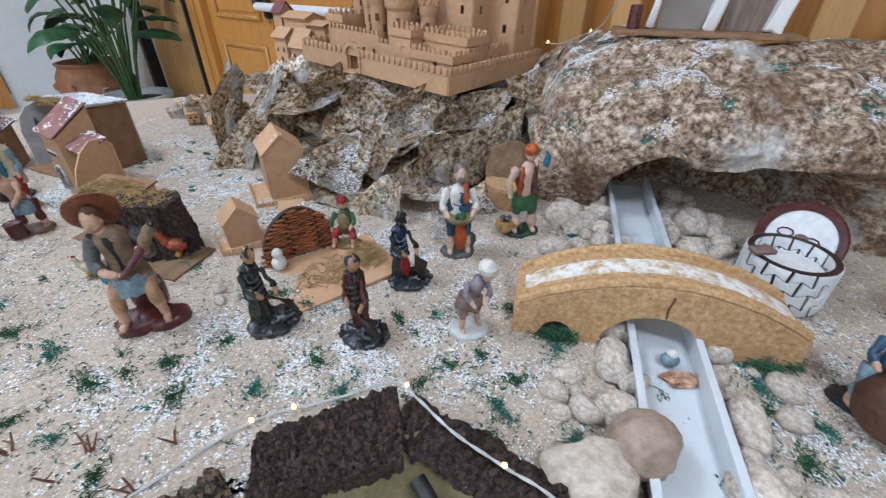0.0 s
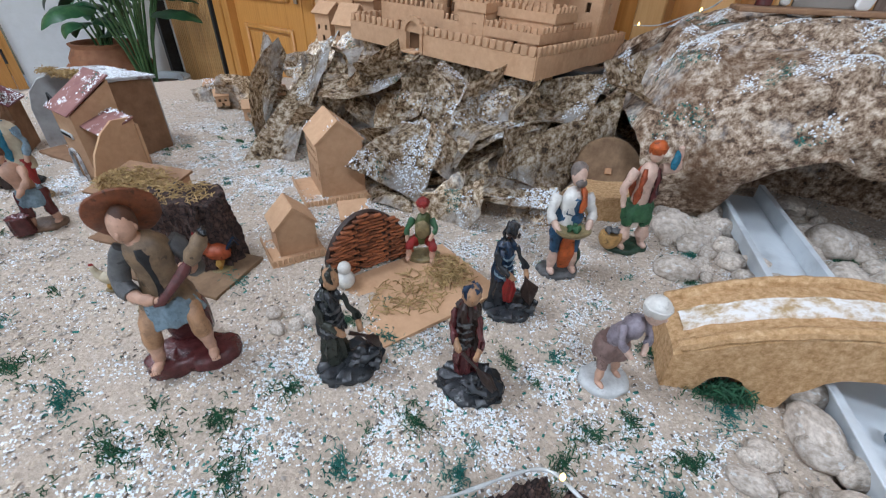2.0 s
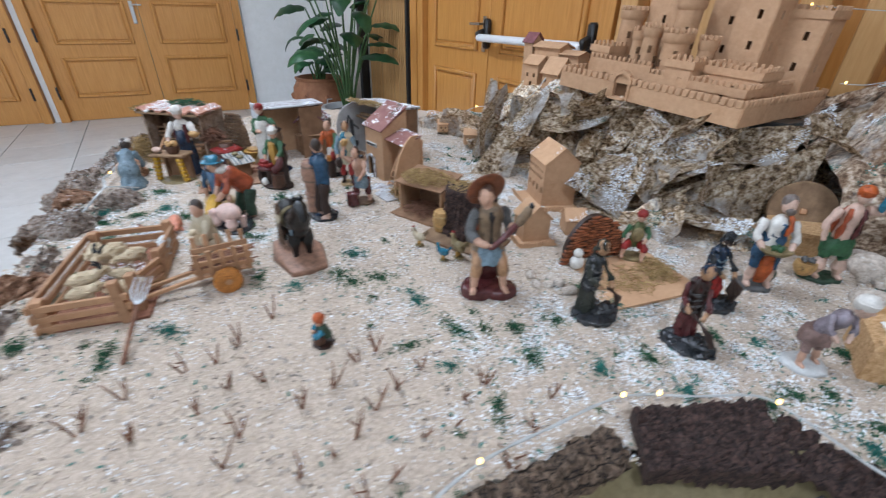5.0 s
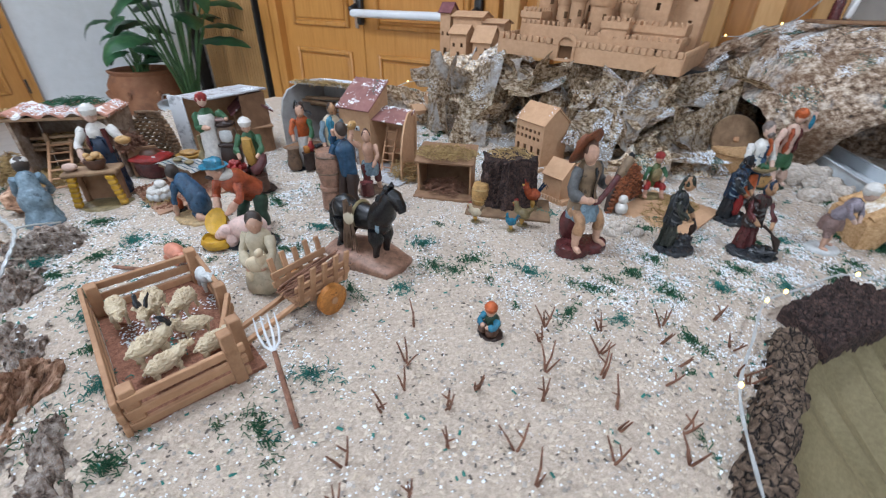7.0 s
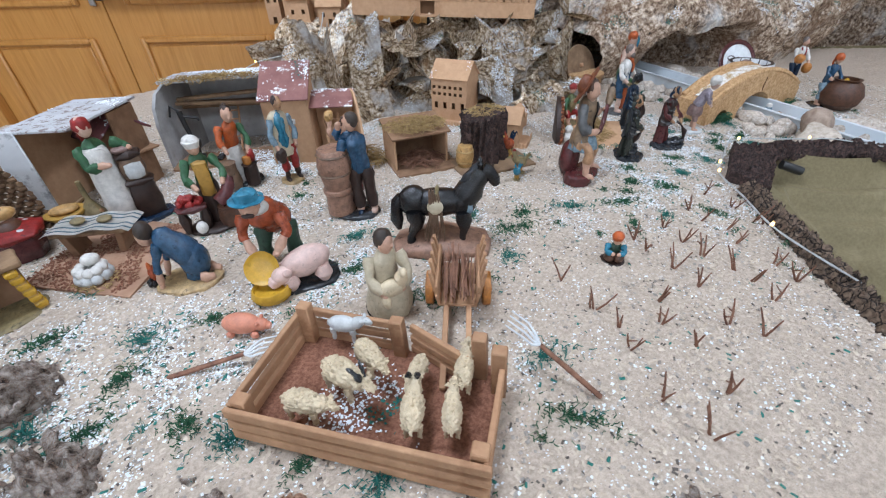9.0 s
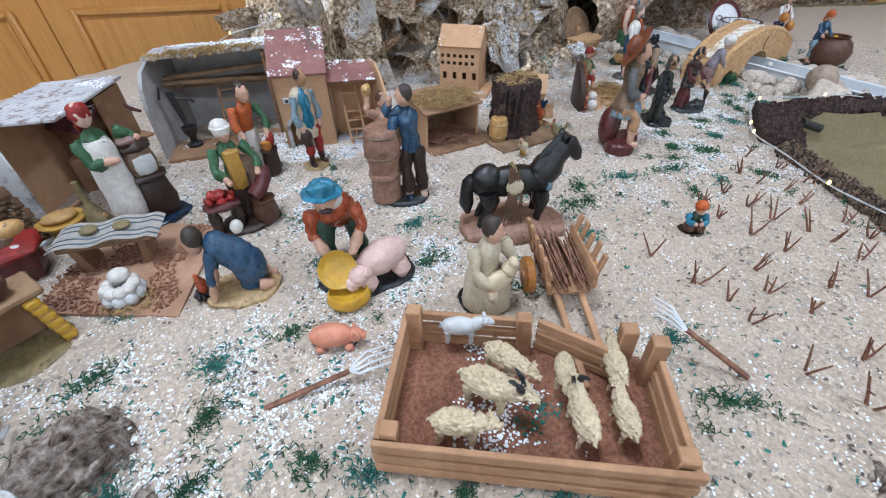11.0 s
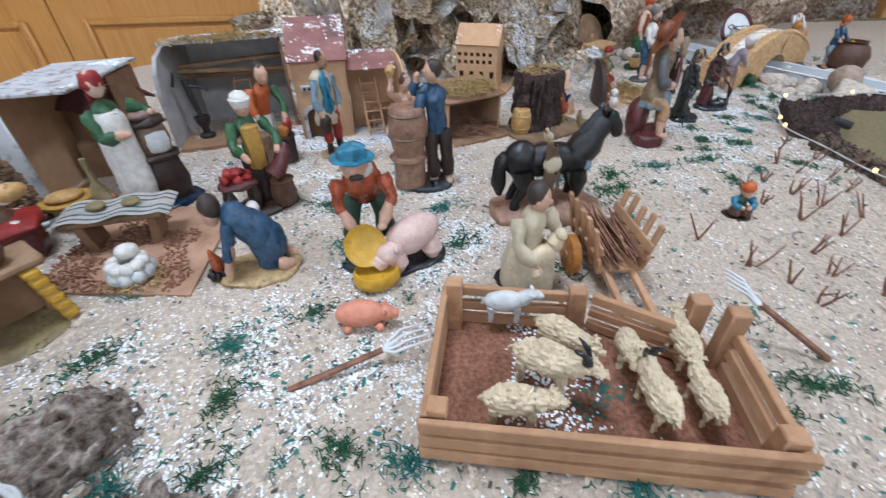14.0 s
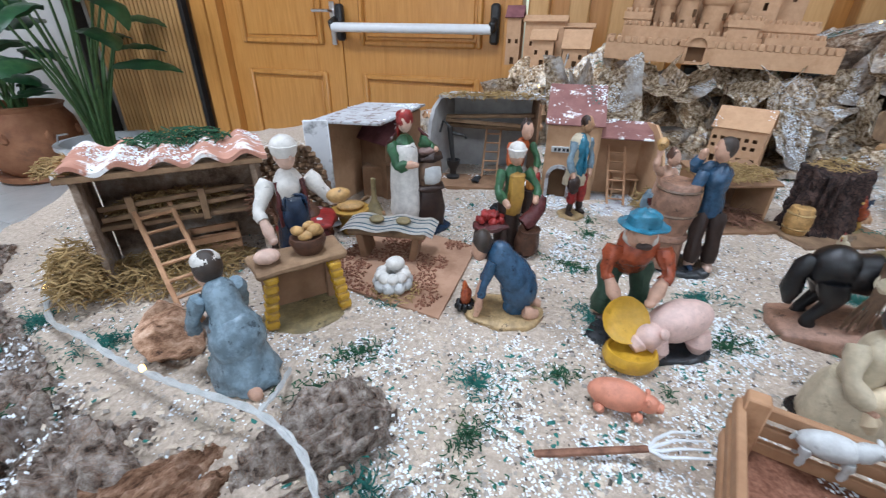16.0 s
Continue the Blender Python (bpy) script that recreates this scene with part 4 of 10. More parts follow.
class Fig:
    """Collects painted shapes into one cast figurine; one unit is its height."""

    def __init__(self):
        self.bm, self.keys = B(), []

    def k(self, key):
        if key not in self.keys:
            self.keys.append(key)
        return self.keys.index(key)

    def t(self, pts, radii, key, seg=9, flat=1.0):
        tube(self.bm, pts, radii, seg, self.k(key), flat)
        return self

    def b(self, c, r, key, rot=(0, 0, 0), u=11, v=8):
        ball(self.bm, c, r, self.k(key), rot, u, v)
        return self

    def l(self, prof, key, at=(0, 0, 0), seg=18, folds=0, fold=0.0, sx=1.0, sy=1.0, m=None):
        lathe(self.bm, prof, seg, at, self.k(key), sx, sy, m, folds=folds, fold=fold)
        return self

    def x(self, c, s, key, rot=(0, 0, 0), bevel=0.0):
        box(self.bm, c, s, rot, self.k(key), bevel)
        return self

    def base(self, rx, ry, key, h=0.045, c=(0, 0)):
        vs = lathe(self.bm, [(1.0, 0), (1.04, h * 0.5), (0.97, h), (0.6, h * 1.15), (0.02, h * 1.2)], 20, (c[0], c[1], 0), self.k(key), rx, ry, wob=0.14)
        return self

    def head(self, c, r, hair="hair", skin="skin", look_to=(0, -1, 0), hat=None):
        c, f = Vector(c), Vector(look_to).normalized()
        s = f.cross(Vector((0, 0, 1)))
        r *= 1.08
        self.b(c, (r * 0.86, r * 0.92, r * 1.12), skin, u=12, v=9)
        self.b(c - f * r * 0.22 + Vector((0, 0, r * 0.28)), (r * 0.98, r * 0.98, r * 1.0), hair, u=12, v=8)
        self.b(c + f * r * 0.92 - Vector((0, 0, r * 0.08)), (r * 0.16, r * 0.16, r * 0.22), skin, u=6, v=5)
        for q in (-1, 1):
            self.b(c + s * q * r * 0.86 - Vector((0, 0, r * 0.1)), (r * 0.14, r * 0.18, r * 0.24), skin, u=6, v=5)
        if hat:
            key, kind = hat
            if kind == "brim":
                self.l([(r * 0.4, r * 0.42), (r * 1.85, r * 0.42), (r * 1.9, r * 0.58), (r * 1.0, r * 0.62), (r * 0.95, r * 1.25), (r * 0.5, r * 1.5), (0.002, r * 1.52)], key, c, 18)
            elif kind == "cap":
                self.b(c + Vector((0, 0, r * 0.42)), (r * 1.1, r * 1.1, r * 0.95), key, u=12, v=8)
                self.l([(r * 1.0, r * 0.42), (r * 1.18, r * 0.45), (r * 1.18, r * 0.62), (r * 1.0, r * 0.68)], key, c, 14)
            elif kind == "bowler":
                self.l([(r * 0.5, r * 0.5), (r * 1.45, r * 0.46), (r * 1.5, r * 0.56), (r * 1.02, r * 0.62), (r * 0.98, r * 1.1), (r * 0.6, r * 1.42), (0.002, r * 1.5)], key, c, 18)
            elif kind == "scarf":
                self.b(c + Vector((0, 0, r * 0.30)) - f * r * 0.1, (r * 1.12, r * 1.15, r * 0.98), key, u=12, v=8)
                self.t([c - f * r * 0.9, c - f * r * 1.2 - Vector((0, 0, r * 1.1)), c - f * r * 0.9 - Vector((0, 0, r * 2.0))], [r * 0.6, r * 0.5, r * 0.2], key, flat=0.5)
            elif kind == "hood":
                self.b(c - f * r * 0.2 + Vector((0, 0, r * 0.05)), (r * 1.2, r * 1.2, r * 1.35), key, u=12, v=8)
                self.b(c + f * r * 0.35, (r * 0.82, r * 0.82, r * 1.0), skin, u=10, v=7)
        return self

    def arm(self, sh, hand, r, sleeve, skin="skin", out=(0, 0, -0.05), bare=0.45):
        sh, hand = Vector((sh[0] * 0.93, sh[1], sh[2])), Vector(hand)
        r *= 0.80
        el = (sh + hand) / 2 + Vector(out)
        cuff = el.lerp(hand, 1 - bare) if bare < 1 else el
        self.t([sh, sh.lerp(el, 0.6), el, cuff], [r * 1.15, r * 1.05, r * 0.95, r * 0.95], sleeve)
        self.t([el.lerp(cuff, 0.7), cuff, hand], [r * 0.62, r * 0.66, r * 0.55], skin)
        self.b(hand, (r * 0.72, r * 0.72, r * 0.6), skin, u=8, v=6)
        return self

    def leg(self, hip, foot, r, key, skin="skin", out=(0, -0.03, 0), cut=0.55, shoe=None, toe=(0, -0.07, 0)):
        hip, foot = Vector(hip), Vector(foot)
        r *= 0.88
        kn = (hip + foot) / 2 + Vector(out)
        cuff = kn.lerp(foot, cut)
        self.t([hip, hip.lerp(kn, 0.5), kn, cuff], [r * 1.25, r * 1.2, r * 1.0, r * 0.95], key)
        self.t([kn.lerp(cuff, 0.6), cuff, foot], [r * 0.7, r * 0.68, r * 0.5], skin)
        self.b(foot + Vector(toe) * 0.45, (r * 0.62, abs(toe[1]) * 0.75 + r * 0.4 + 0.4 * abs(toe[0]), r * 0.5), shoe or skin, rot=(0, 0, math.degrees(math.atan2(toe[0], -toe[1]))), u=9, v=6)
        return self

    def torso(self, p, c, rp, rc, key, flat=0.72, folds=True):
        p, c, rp, rc = Vector(p), Vector(c), rp * 0.92, rc * 0.90
        self.t([p - (c - p) * 0.12, p, p.lerp(c, 0.45), p.lerp(c, 0.8), c, c + (c - p).normalized() * rc * 0.42], [rp * 0.8, rp * 1.05, rp * 0.96, rc * 1.05, rc * 0.9, rc * 0.35], key, 14, flat)
        return self

    def done(self, name, m, h, label, category="figurine", group="", rough=0.006, drape=0.030, wool=0.0):
        slim = 0.82 if category == "figurine" and group == G1 and name not in ("swineherd_figurine", "pack_horse_figurine", "kneeling_man_figurine") else 1.0
        bmesh.ops.subdivide_edges(self.bm, edges=self.bm.edges[:], cuts=3 if wool else 1, use_grid_fill=True, smooth=0.6)
        self.bm.normal_update()
        cloth = {i for i, k in enumerate(self.keys) if k in DRAPED}
        for v in self.bm.verts:
            n = noise.noise_vector(v.co * 9) * rough + noise.noise_vector(v.co * 26) * rough * 0.5
            if cloth and v.link_faces and v.link_faces[0].material_index in cloth:
                c = v.co
                r1 = abs(noise.noise(Vector((c.x * 9, c.y * 9, c.z * 3.5 + c.x * 3))))
                r2 = abs(noise.noise(Vector((c.x * 19 + 3, c.y * 19, c.z * 8))))
                n -= v.normal * (drape * (0.55 - min(0.55, r1 * 2.2)) + drape * 0.4 * (0.5 - min(0.5, r2 * 2)))
            if wool and v.link_faces and self.keys[v.link_faces[0].material_index] == "sheep":
                c = noise.voronoi(v.co * 17)[0]
                n += v.normal * wool * (0.45 - c[0])
            v.co = (v.co + n) * h
            v.co.x *= slim
            v.co.y *= slim
        ob = part(name, self.bm, [colour_of(k) for k in self.keys], None)
        ob.matrix_world = m
        return tagged(ob, label, category, group)


G1 = "painted figurines"


def stand(x, y, rz, dz=0.0):
    return on_ground(x, y, rz, dz)


def figures_near_castle():
    # seated shepherd with a long-necked instrument
    f = Fig().base(0.20, 0.17, "maroon", 0.09, (-0.06, -0.06)).base(0.17, 0.15, "maroon", 0.085, (0.14, -0.10))
    f.b((0.03, 0.09, 0.19), (0.15, 0.12, 0.19), "maroon")
    for q in (-1, 1):
        f.t([(q * 0.07, 0.04, 0.37), (q * 0.115, -0.10, 0.36), (q * 0.130, -0.150, 0.31), (q * 0.138, -0.150, 0.235), (q * 0.142, -0.148, 0.215)], [0.060, 0.056, 0.052, 0.055, 0.042], "tan", 11)
        f.t([(q * 0.138, -0.150, 0.25), (q * 0.145, -0.152, 0.17), (q * 0.150, -0.150, 0.105)], [0.042, 0.036, 0.028], "skin", 9)
        f.b((q * 0.160, -0.195, 0.100), (0.032, 0.062, 0.026), "skin", (0, 0, q * 14), 10, 7)
        for k in range(4):
            f.b((q * 0.160 + (k - 1.5) * 0.013 + q * 0.014, -0.252 + 0.004 * abs(k - 1), 0.092), (0.008, 0.013, 0.010), "skin", u=6, v=5)
    f.l([(0.165, 0.315), (0.172, 0.335), (0.155, 0.40), (0.12, 0.47)], "slate", (0, -0.045, 0), 28, 9, 0.09, 1, 0.92)
    f.l([(0.158, 0.365), (0.160, 0.385), (0.150, 0.45), (0.112, 0.54), (0.108, 0.62), (0.122, 0.70), (0.105, 0.765), (0.055, 0.805), (0.02, 0.81)], "fur", (0, -0.028, 0), 26, 6, 0.05, 1, 0.82)
    f.t([(0.004, -0.150, 0.42), (0.0, -0.122, 0.56), (0.0, -0.128, 0.68), (-0.01, -0.105, 0.765)], [0.020, 0.022, 0.030, 0.040], "dkgrey", 8, 0.35)
    f.t([(-0.115, -0.01, 0.745), (-0.165, -0.015, 0.66), (-0.188, -0.045, 0.565), (-0.140, -0.115, 0.525)], [0.050, 0.054, 0.052, 0.048], "grey", 11)
    f.t([(-0.165, -0.09, 0.53), (-0.10, -0.145, 0.512), (-0.03, -0.180, 0.500)], [0.030, 0.027, 0.020], "skin", 8)
    f.b((0.0, -0.188, 0.500), (0.034, 0.020, 0.024), "skin", (0, 10, 0), 8, 6)
    f.t([(0.115, -0.01, 0.745), (0.170, -0.01, 0.66), (0.205, -0.04, 0.59), (0.190, -0.115, 0.625)], [0.050, 0.054, 0.050, 0.044], "grey", 11)
    f.t([(0.200, -0.09, 0.61), (0.185, -0.150, 0.650)], [0.028, 0.022], "skin", 8)
    f.b((0.175, -0.178, 0.665), (0.028, 0.020, 0.026), "skin", u=8, v=6)
    f.t([(-0.04, -0.195, 0.475), (0.05, -0.205, 0.545), (0.14, -0.21, 0.625), (0.22, -0.21, 0.705)], [0.014, 0.026, 0.032, 0.022], "maroon", 11, 0.7)
    f.t([(0.21, -0.21, 0.695), (0.27, -0.21, 0.765), (0.32, -0.21, 0.825)], [0.028, 0.038, 0.032], "fur", 9)
    f.t([(0.315, -0.21, 0.820), (0.345, -0.21, 0.860)], [0.019, 0.021], "dkgrey", 8)
    f.t([(-0.03, -0.045, 0.76), (-0.045, -0.055, 0.82)], [0.036, 0.034], "skin", 9)
    f.head((-0.060, -0.065, 0.872), 0.070, hair="brown", look_to=(-0.25, -1, -0.15))
    hat = Euler((radians(-56), radians(-14), 0)).to_matrix()
    f.l([(0.05, -0.004), (0.15, 0.002), (0.180, 0.010), (0.184, 0.020), (0.140, 0.014), (0.088, 0.020), (0.082, 0.060), (0.060, 0.092), (0.004, 0.098)], "hat", (-0.052, 0.005, 0.895), 26, m=hat)
    f.done("shepherd_figurine", stand(-0.484, 0.744, 26), 0.240, "barefoot shepherd figurine in a brown hat with an instrument", group=G1, drape=0.018)
    # three dark bronzed field workers
    for x, y, rz, robe, over, hd, lab, plough in ((-0.275, 0.741, 35, "bronze", "dkgrey", "bronze", "dark green robed peasant figurine bending to a tool", 1), (-0.106, 0.731, -30, "maroon", "dkbrown", "navy", "dark peasant figurine in a wine-red robe and blue hood", 1), (-0.044, 0.886, 20, "dkgrey", "navy", "dkgrey", "dark blue robed peasant figurine with a red lining", 0)):
        f = Fig().base(0.33, 0.27, "dkgrey", 0.07, (0.06, -0.05))
        f.l([(0.118, 0.06), (0.130, 0.10), (0.120, 0.30), (0.105, 0.46), (0.112, 0.60), (0.118, 0.70), (0.085, 0.77), (0.03, 0.79)], robe, (-0.06, 0.04, 0), 34, 8, 0.13, 1, 0.88)
        f.l([(0.122, 0.36), (0.132, 0.39), (0.122, 0.56), (0.126, 0.70), (0.075, 0.79)], over, (-0.06, 0.035, 0), 30, 6, 0.10, 1, 0.90)
        for z in (0.42, 0.49, 0.56, 0.63):
            f.t([(-0.17, 0.06, z + 0.05), (-0.12, -0.06, z), (-0.04, -0.09, z - 0.01), (0.05, -0.04, z + 0.03)], [0.012, 0.017, 0.018, 0.010], "grey" if plough else "slate", 8)
        f.b((0.14, -0.08, 0.08), (0.17, 0.14, 0.07), "dkgrey", (0, 0, 20), 9, 6)
        f.arm((0.06, 0.02, 0.70), (0.14, -0.16, 0.44), 0.05, robe, "tan", out=(0.06, 0.0, -0.02), bare=0.3)
        f.arm((-0.18, 0.02, 0.70), (-0.03, -0.18, 0.46), 0.05, robe, "tan", out=(-0.06, 0.0, -0.02), bare=0.3)
        if plough:
            f.t([(0.02, -0.20, 0.48), (0.17, -0.19, 0.40), (0.33, -0.12, 0.16)], [0.022, 0.025, 0.03], "dkbrown", 7)
            f.b((0.22, -0.10, 0.11), (0.17, 0.13, 0.07), "dkgrey")
        else:
            f.x((-0.02, -0.10, 0.30), (0.10, 0.10, 0.32), "red", (4, 0, 10), 0.02)
            f.t([(0.1, -0.2, 0.5), (0.24, -0.2, 0.08)], [0.02, 0.02], "dkbrown", 7)
        f.head((-0.02, -0.02, 0.885), 0.078, hair=hd, skin="tan" if plough else "dkbrown", look_to=(0.5, -0.8, -0.2), hat=(hd, "scarf"))
        f.done("peasant_figurine", stand(x, y, rz), 0.168, lab, group=G1, rough=0.012, drape=0.075)
    # pale boy bending forward
    f = Fig().base(0.26, 0.22, "whitegrey", 0.05)
    f.leg((-0.09, 0.05, 0.40), (-0.12, -0.04, 0.07), 0.06, "mauve", "skin", cut=0.1)
    f.leg((0.09, 0.08, 0.40), (0.13, 0.04, 0.07), 0.06, "mauve", "skin", cut=0.1)
    f.l([(0.185, 0.32), (0.19, 0.36), (0.15, 0.50)], "mauve", (0, 0.05, 0), 18, 6, 0.05, 1, 0.85)
    f.torso((0, 0.04, 0.50), (0.07, -0.10, 0.74), 0.14, 0.145, "lilac")
    f.arm((0.16, -0.08, 0.74), (0.12, -0.22, 0.50), 0.05, "lilac", "pale", out=(0.06, 0, 0), bare=0.5)
    f.arm((-0.10, -0.08, 0.74), (-0.04, -0.24, 0.52), 0.05, "lilac", "pale", out=(-0.06, 0, 0), bare=0.5)
    f.head((0.14, -0.17, 0.89), 0.095, hair="white", skin="pale", look_to=(0.5, -0.9, -0.3), hat=("white", "cap"))
    f.done("boy_figurine", stand(0.082, 0.744, 18), 0.160, "pale boy figurine in a lilac shirt with white hair", group=G1)
    # man with a bowl of greens
    f = Fig().base(0.21, 0.16, "grey", 0.05)
    f.leg((-0.08, 0, 0.46), (-0.10, -0.05, 0.07), 0.066, "blue", "pale", cut=0.05)
    f.leg((0.08, 0, 0.46), (0.12, -0.03, 0.07), 0.066, "blue", "pale", cut=0.05)
    f.x((0.02, -0.07, 0.24), (0.11, 0.05, 0.30), "orange", (4, 0, 0), 0.015)
    f.torso((0, 0, 0.47), (0, -0.01, 0.74), 0.135, 0.135, "white")
    f.l([(0.138, 0.42), (0.136, 0.50), (0.128, 0.62)], "blue", (0, -0.008, 0), 16, 0, 0, 1, 0.76)
    f.x((0, -0.098, 0.66), (0.12, 0.012, 0.12), "blue", (0, 0, 0), 0.01)
    f.t([(0.07, -0.10, 0.62), (0.08, -0.09, 0.74), (0.07, -0.03, 0.80)], [0.03, 0.03, 0.03], "orange", 7, 0.6)
    f.arm((-0.15, 0, 0.73), (-0.14, -0.17, 0.50), 0.05, "white", "pale", out=(-0.06, 0.02, -0.02), bare=0.55)
    f.arm((0.15, 0, 0.73), (0.14, -0.17, 0.50), 0.05, "white", "pale", out=(0.06, 0.02, -0.02), bare=0.55)
    f.l([(0.05, 0.44), (0.15, 0.48), (0.165, 0.51), (0.15, 0.51), (0.02, 0.49)], "khaki", (0, -0.18, 0), 16, sy=0.75)
    for i in range(16):
        a = i * 2.4
        f.b((0.10 * math.cos(a) * (i % 4) / 4, -0.18 + 0.07 * math.sin(a) * (i % 3) / 3, 0.515), 0.03, "green", u=6, v=4)
    f.b((0.15, 0.05, 0.13), (0.09, 0.07, 0.10), "dkgreen")
    f.head((0.01, -0.03, 0.90), 0.072, hair="greyhair", skin="pale", look_to=(0.3, -1, -0.1))
    f.b((0.02, -0.085, 0.855), (0.05, 0.03, 0.04), "greyhair", u=8, v=6)
    f.done("farmer_figurine", stand(0.066, 1.000, 5), 0.222, "bearded farmer figurine in blue overalls holding a basket of greens", group=G1)
    # fisherman with an orange headscarf
    f = Fig().base(0.24, 0.16, "dkgreen", 0.05)
    f.leg((-0.08, 0, 0.46), (-0.12, -0.04, 0.07), 0.064, "green", "pale", cut=0.0)
    f.leg((0.08, 0, 0.46), (0.12, -0.05, 0.07), 0.064, "green", "pale", cut=0.0)
    f.l([(0.15, 0.30), (0.16, 0.34), (0.13, 0.48)], "green", (0, 0, 0), 18, 8, 0.08, 1, 0.8)
    f.torso((0, 0, 0.48), (0, -0.01, 0.76), 0.12, 0.13, "pale")
    for q in (-1, 1):
        f.t([(q * 0.09, -0.055, 0.48), (q * 0.085, -0.075, 0.62), (q * 0.07, -0.05, 0.77)], [0.05, 0.055, 0.045], "rust" if q < 0 else "maroon", 9, 0.5)
    f.b((0, 0.05, 0.62), (0.13, 0.06, 0.17), "rust")
    f.arm((-0.14, 0, 0.75), (-0.21, -0.06, 0.46), 0.046, "pale", "pale", out=(-0.05, 0.02, 0), bare=0.6)
    f.arm((0.14, 0, 0.75), (0.24, -0.05, 0.93), 0.046, "pale", "pale", out=(0.10, 0.02, -0.10), bare=0.6)
    f.b((0.20, -0.07, 0.84), (0.05, 0.025, 0.09), "teal")
    f.l([(0.06, 0.06), (0.10, 0.10), (0.115, 0.20), (0.10, 0.20), (0.02, 0.18)], "bread", (-0.25, -0.06, 0), 14, sy=0.8)
    for i in range(6):
        f.b((-0.25 + 0.05 * math.cos(i * 1.7), -0.06 + 0.04 * math.sin(i * 1.7), 0.22), (0.05, 0.025, 0.03), "grey", rot=(0, 0, 50 * i), u=7, v=5)
    f.head((0.01, -0.03, 0.90), 0.068, hair="orange", skin="pale", look_to=(0.1, -1, 0), hat=("orange", "cap"))
    f.done("fisherman_figurine", stand(0.226, 1.098, 12), 0.232, "bare-chested fisherman figurine with orange headscarf and fish basket", group=G1)
    # man sitting in the hay
    f = Fig().base(0.30, 0.22, "khaki", 0.06)
    f.leg((-0.1, 0.02, 0.30), (-0.24, -0.2, 0.10), 0.08, "red", "skin", out=(-0.04, -0.06, 0.10), cut=0.4)
    f.leg((0.1, 0.02, 0.30), (0.18, -0.24, 0.10), 0.08, "red", "skin", out=(0.04, -0.06, 0.10), cut=0.4)
    f.torso((0, 0.05, 0.30), (0, 0, 0.68), 0.17, 0.17, "olive")
    f.b((0, -0.10, 0.52), (0.13, 0.06, 0.15), "khaki")
    f.arm((-0.17, 0, 0.66), (-0.26, -0.12, 0.34), 0.06, "green", out=(-0.06, 0, 0))
    f.arm((0.17, 0, 0.66), (0.14, -0.2, 0.42), 0.06, "green", out=(0.08, 0, 0))
    f.head((0, -0.02, 0.86), 0.095, hair="brown", look_to=(0, -1, -0.1), hat=("red", "cap"))
    f.done("resting_man_figurine", stand(-0.188, 1.005, 0, 0.008), 0.128, "small figurine in green and red sitting in hay", group=G1)


figures_near_castle()


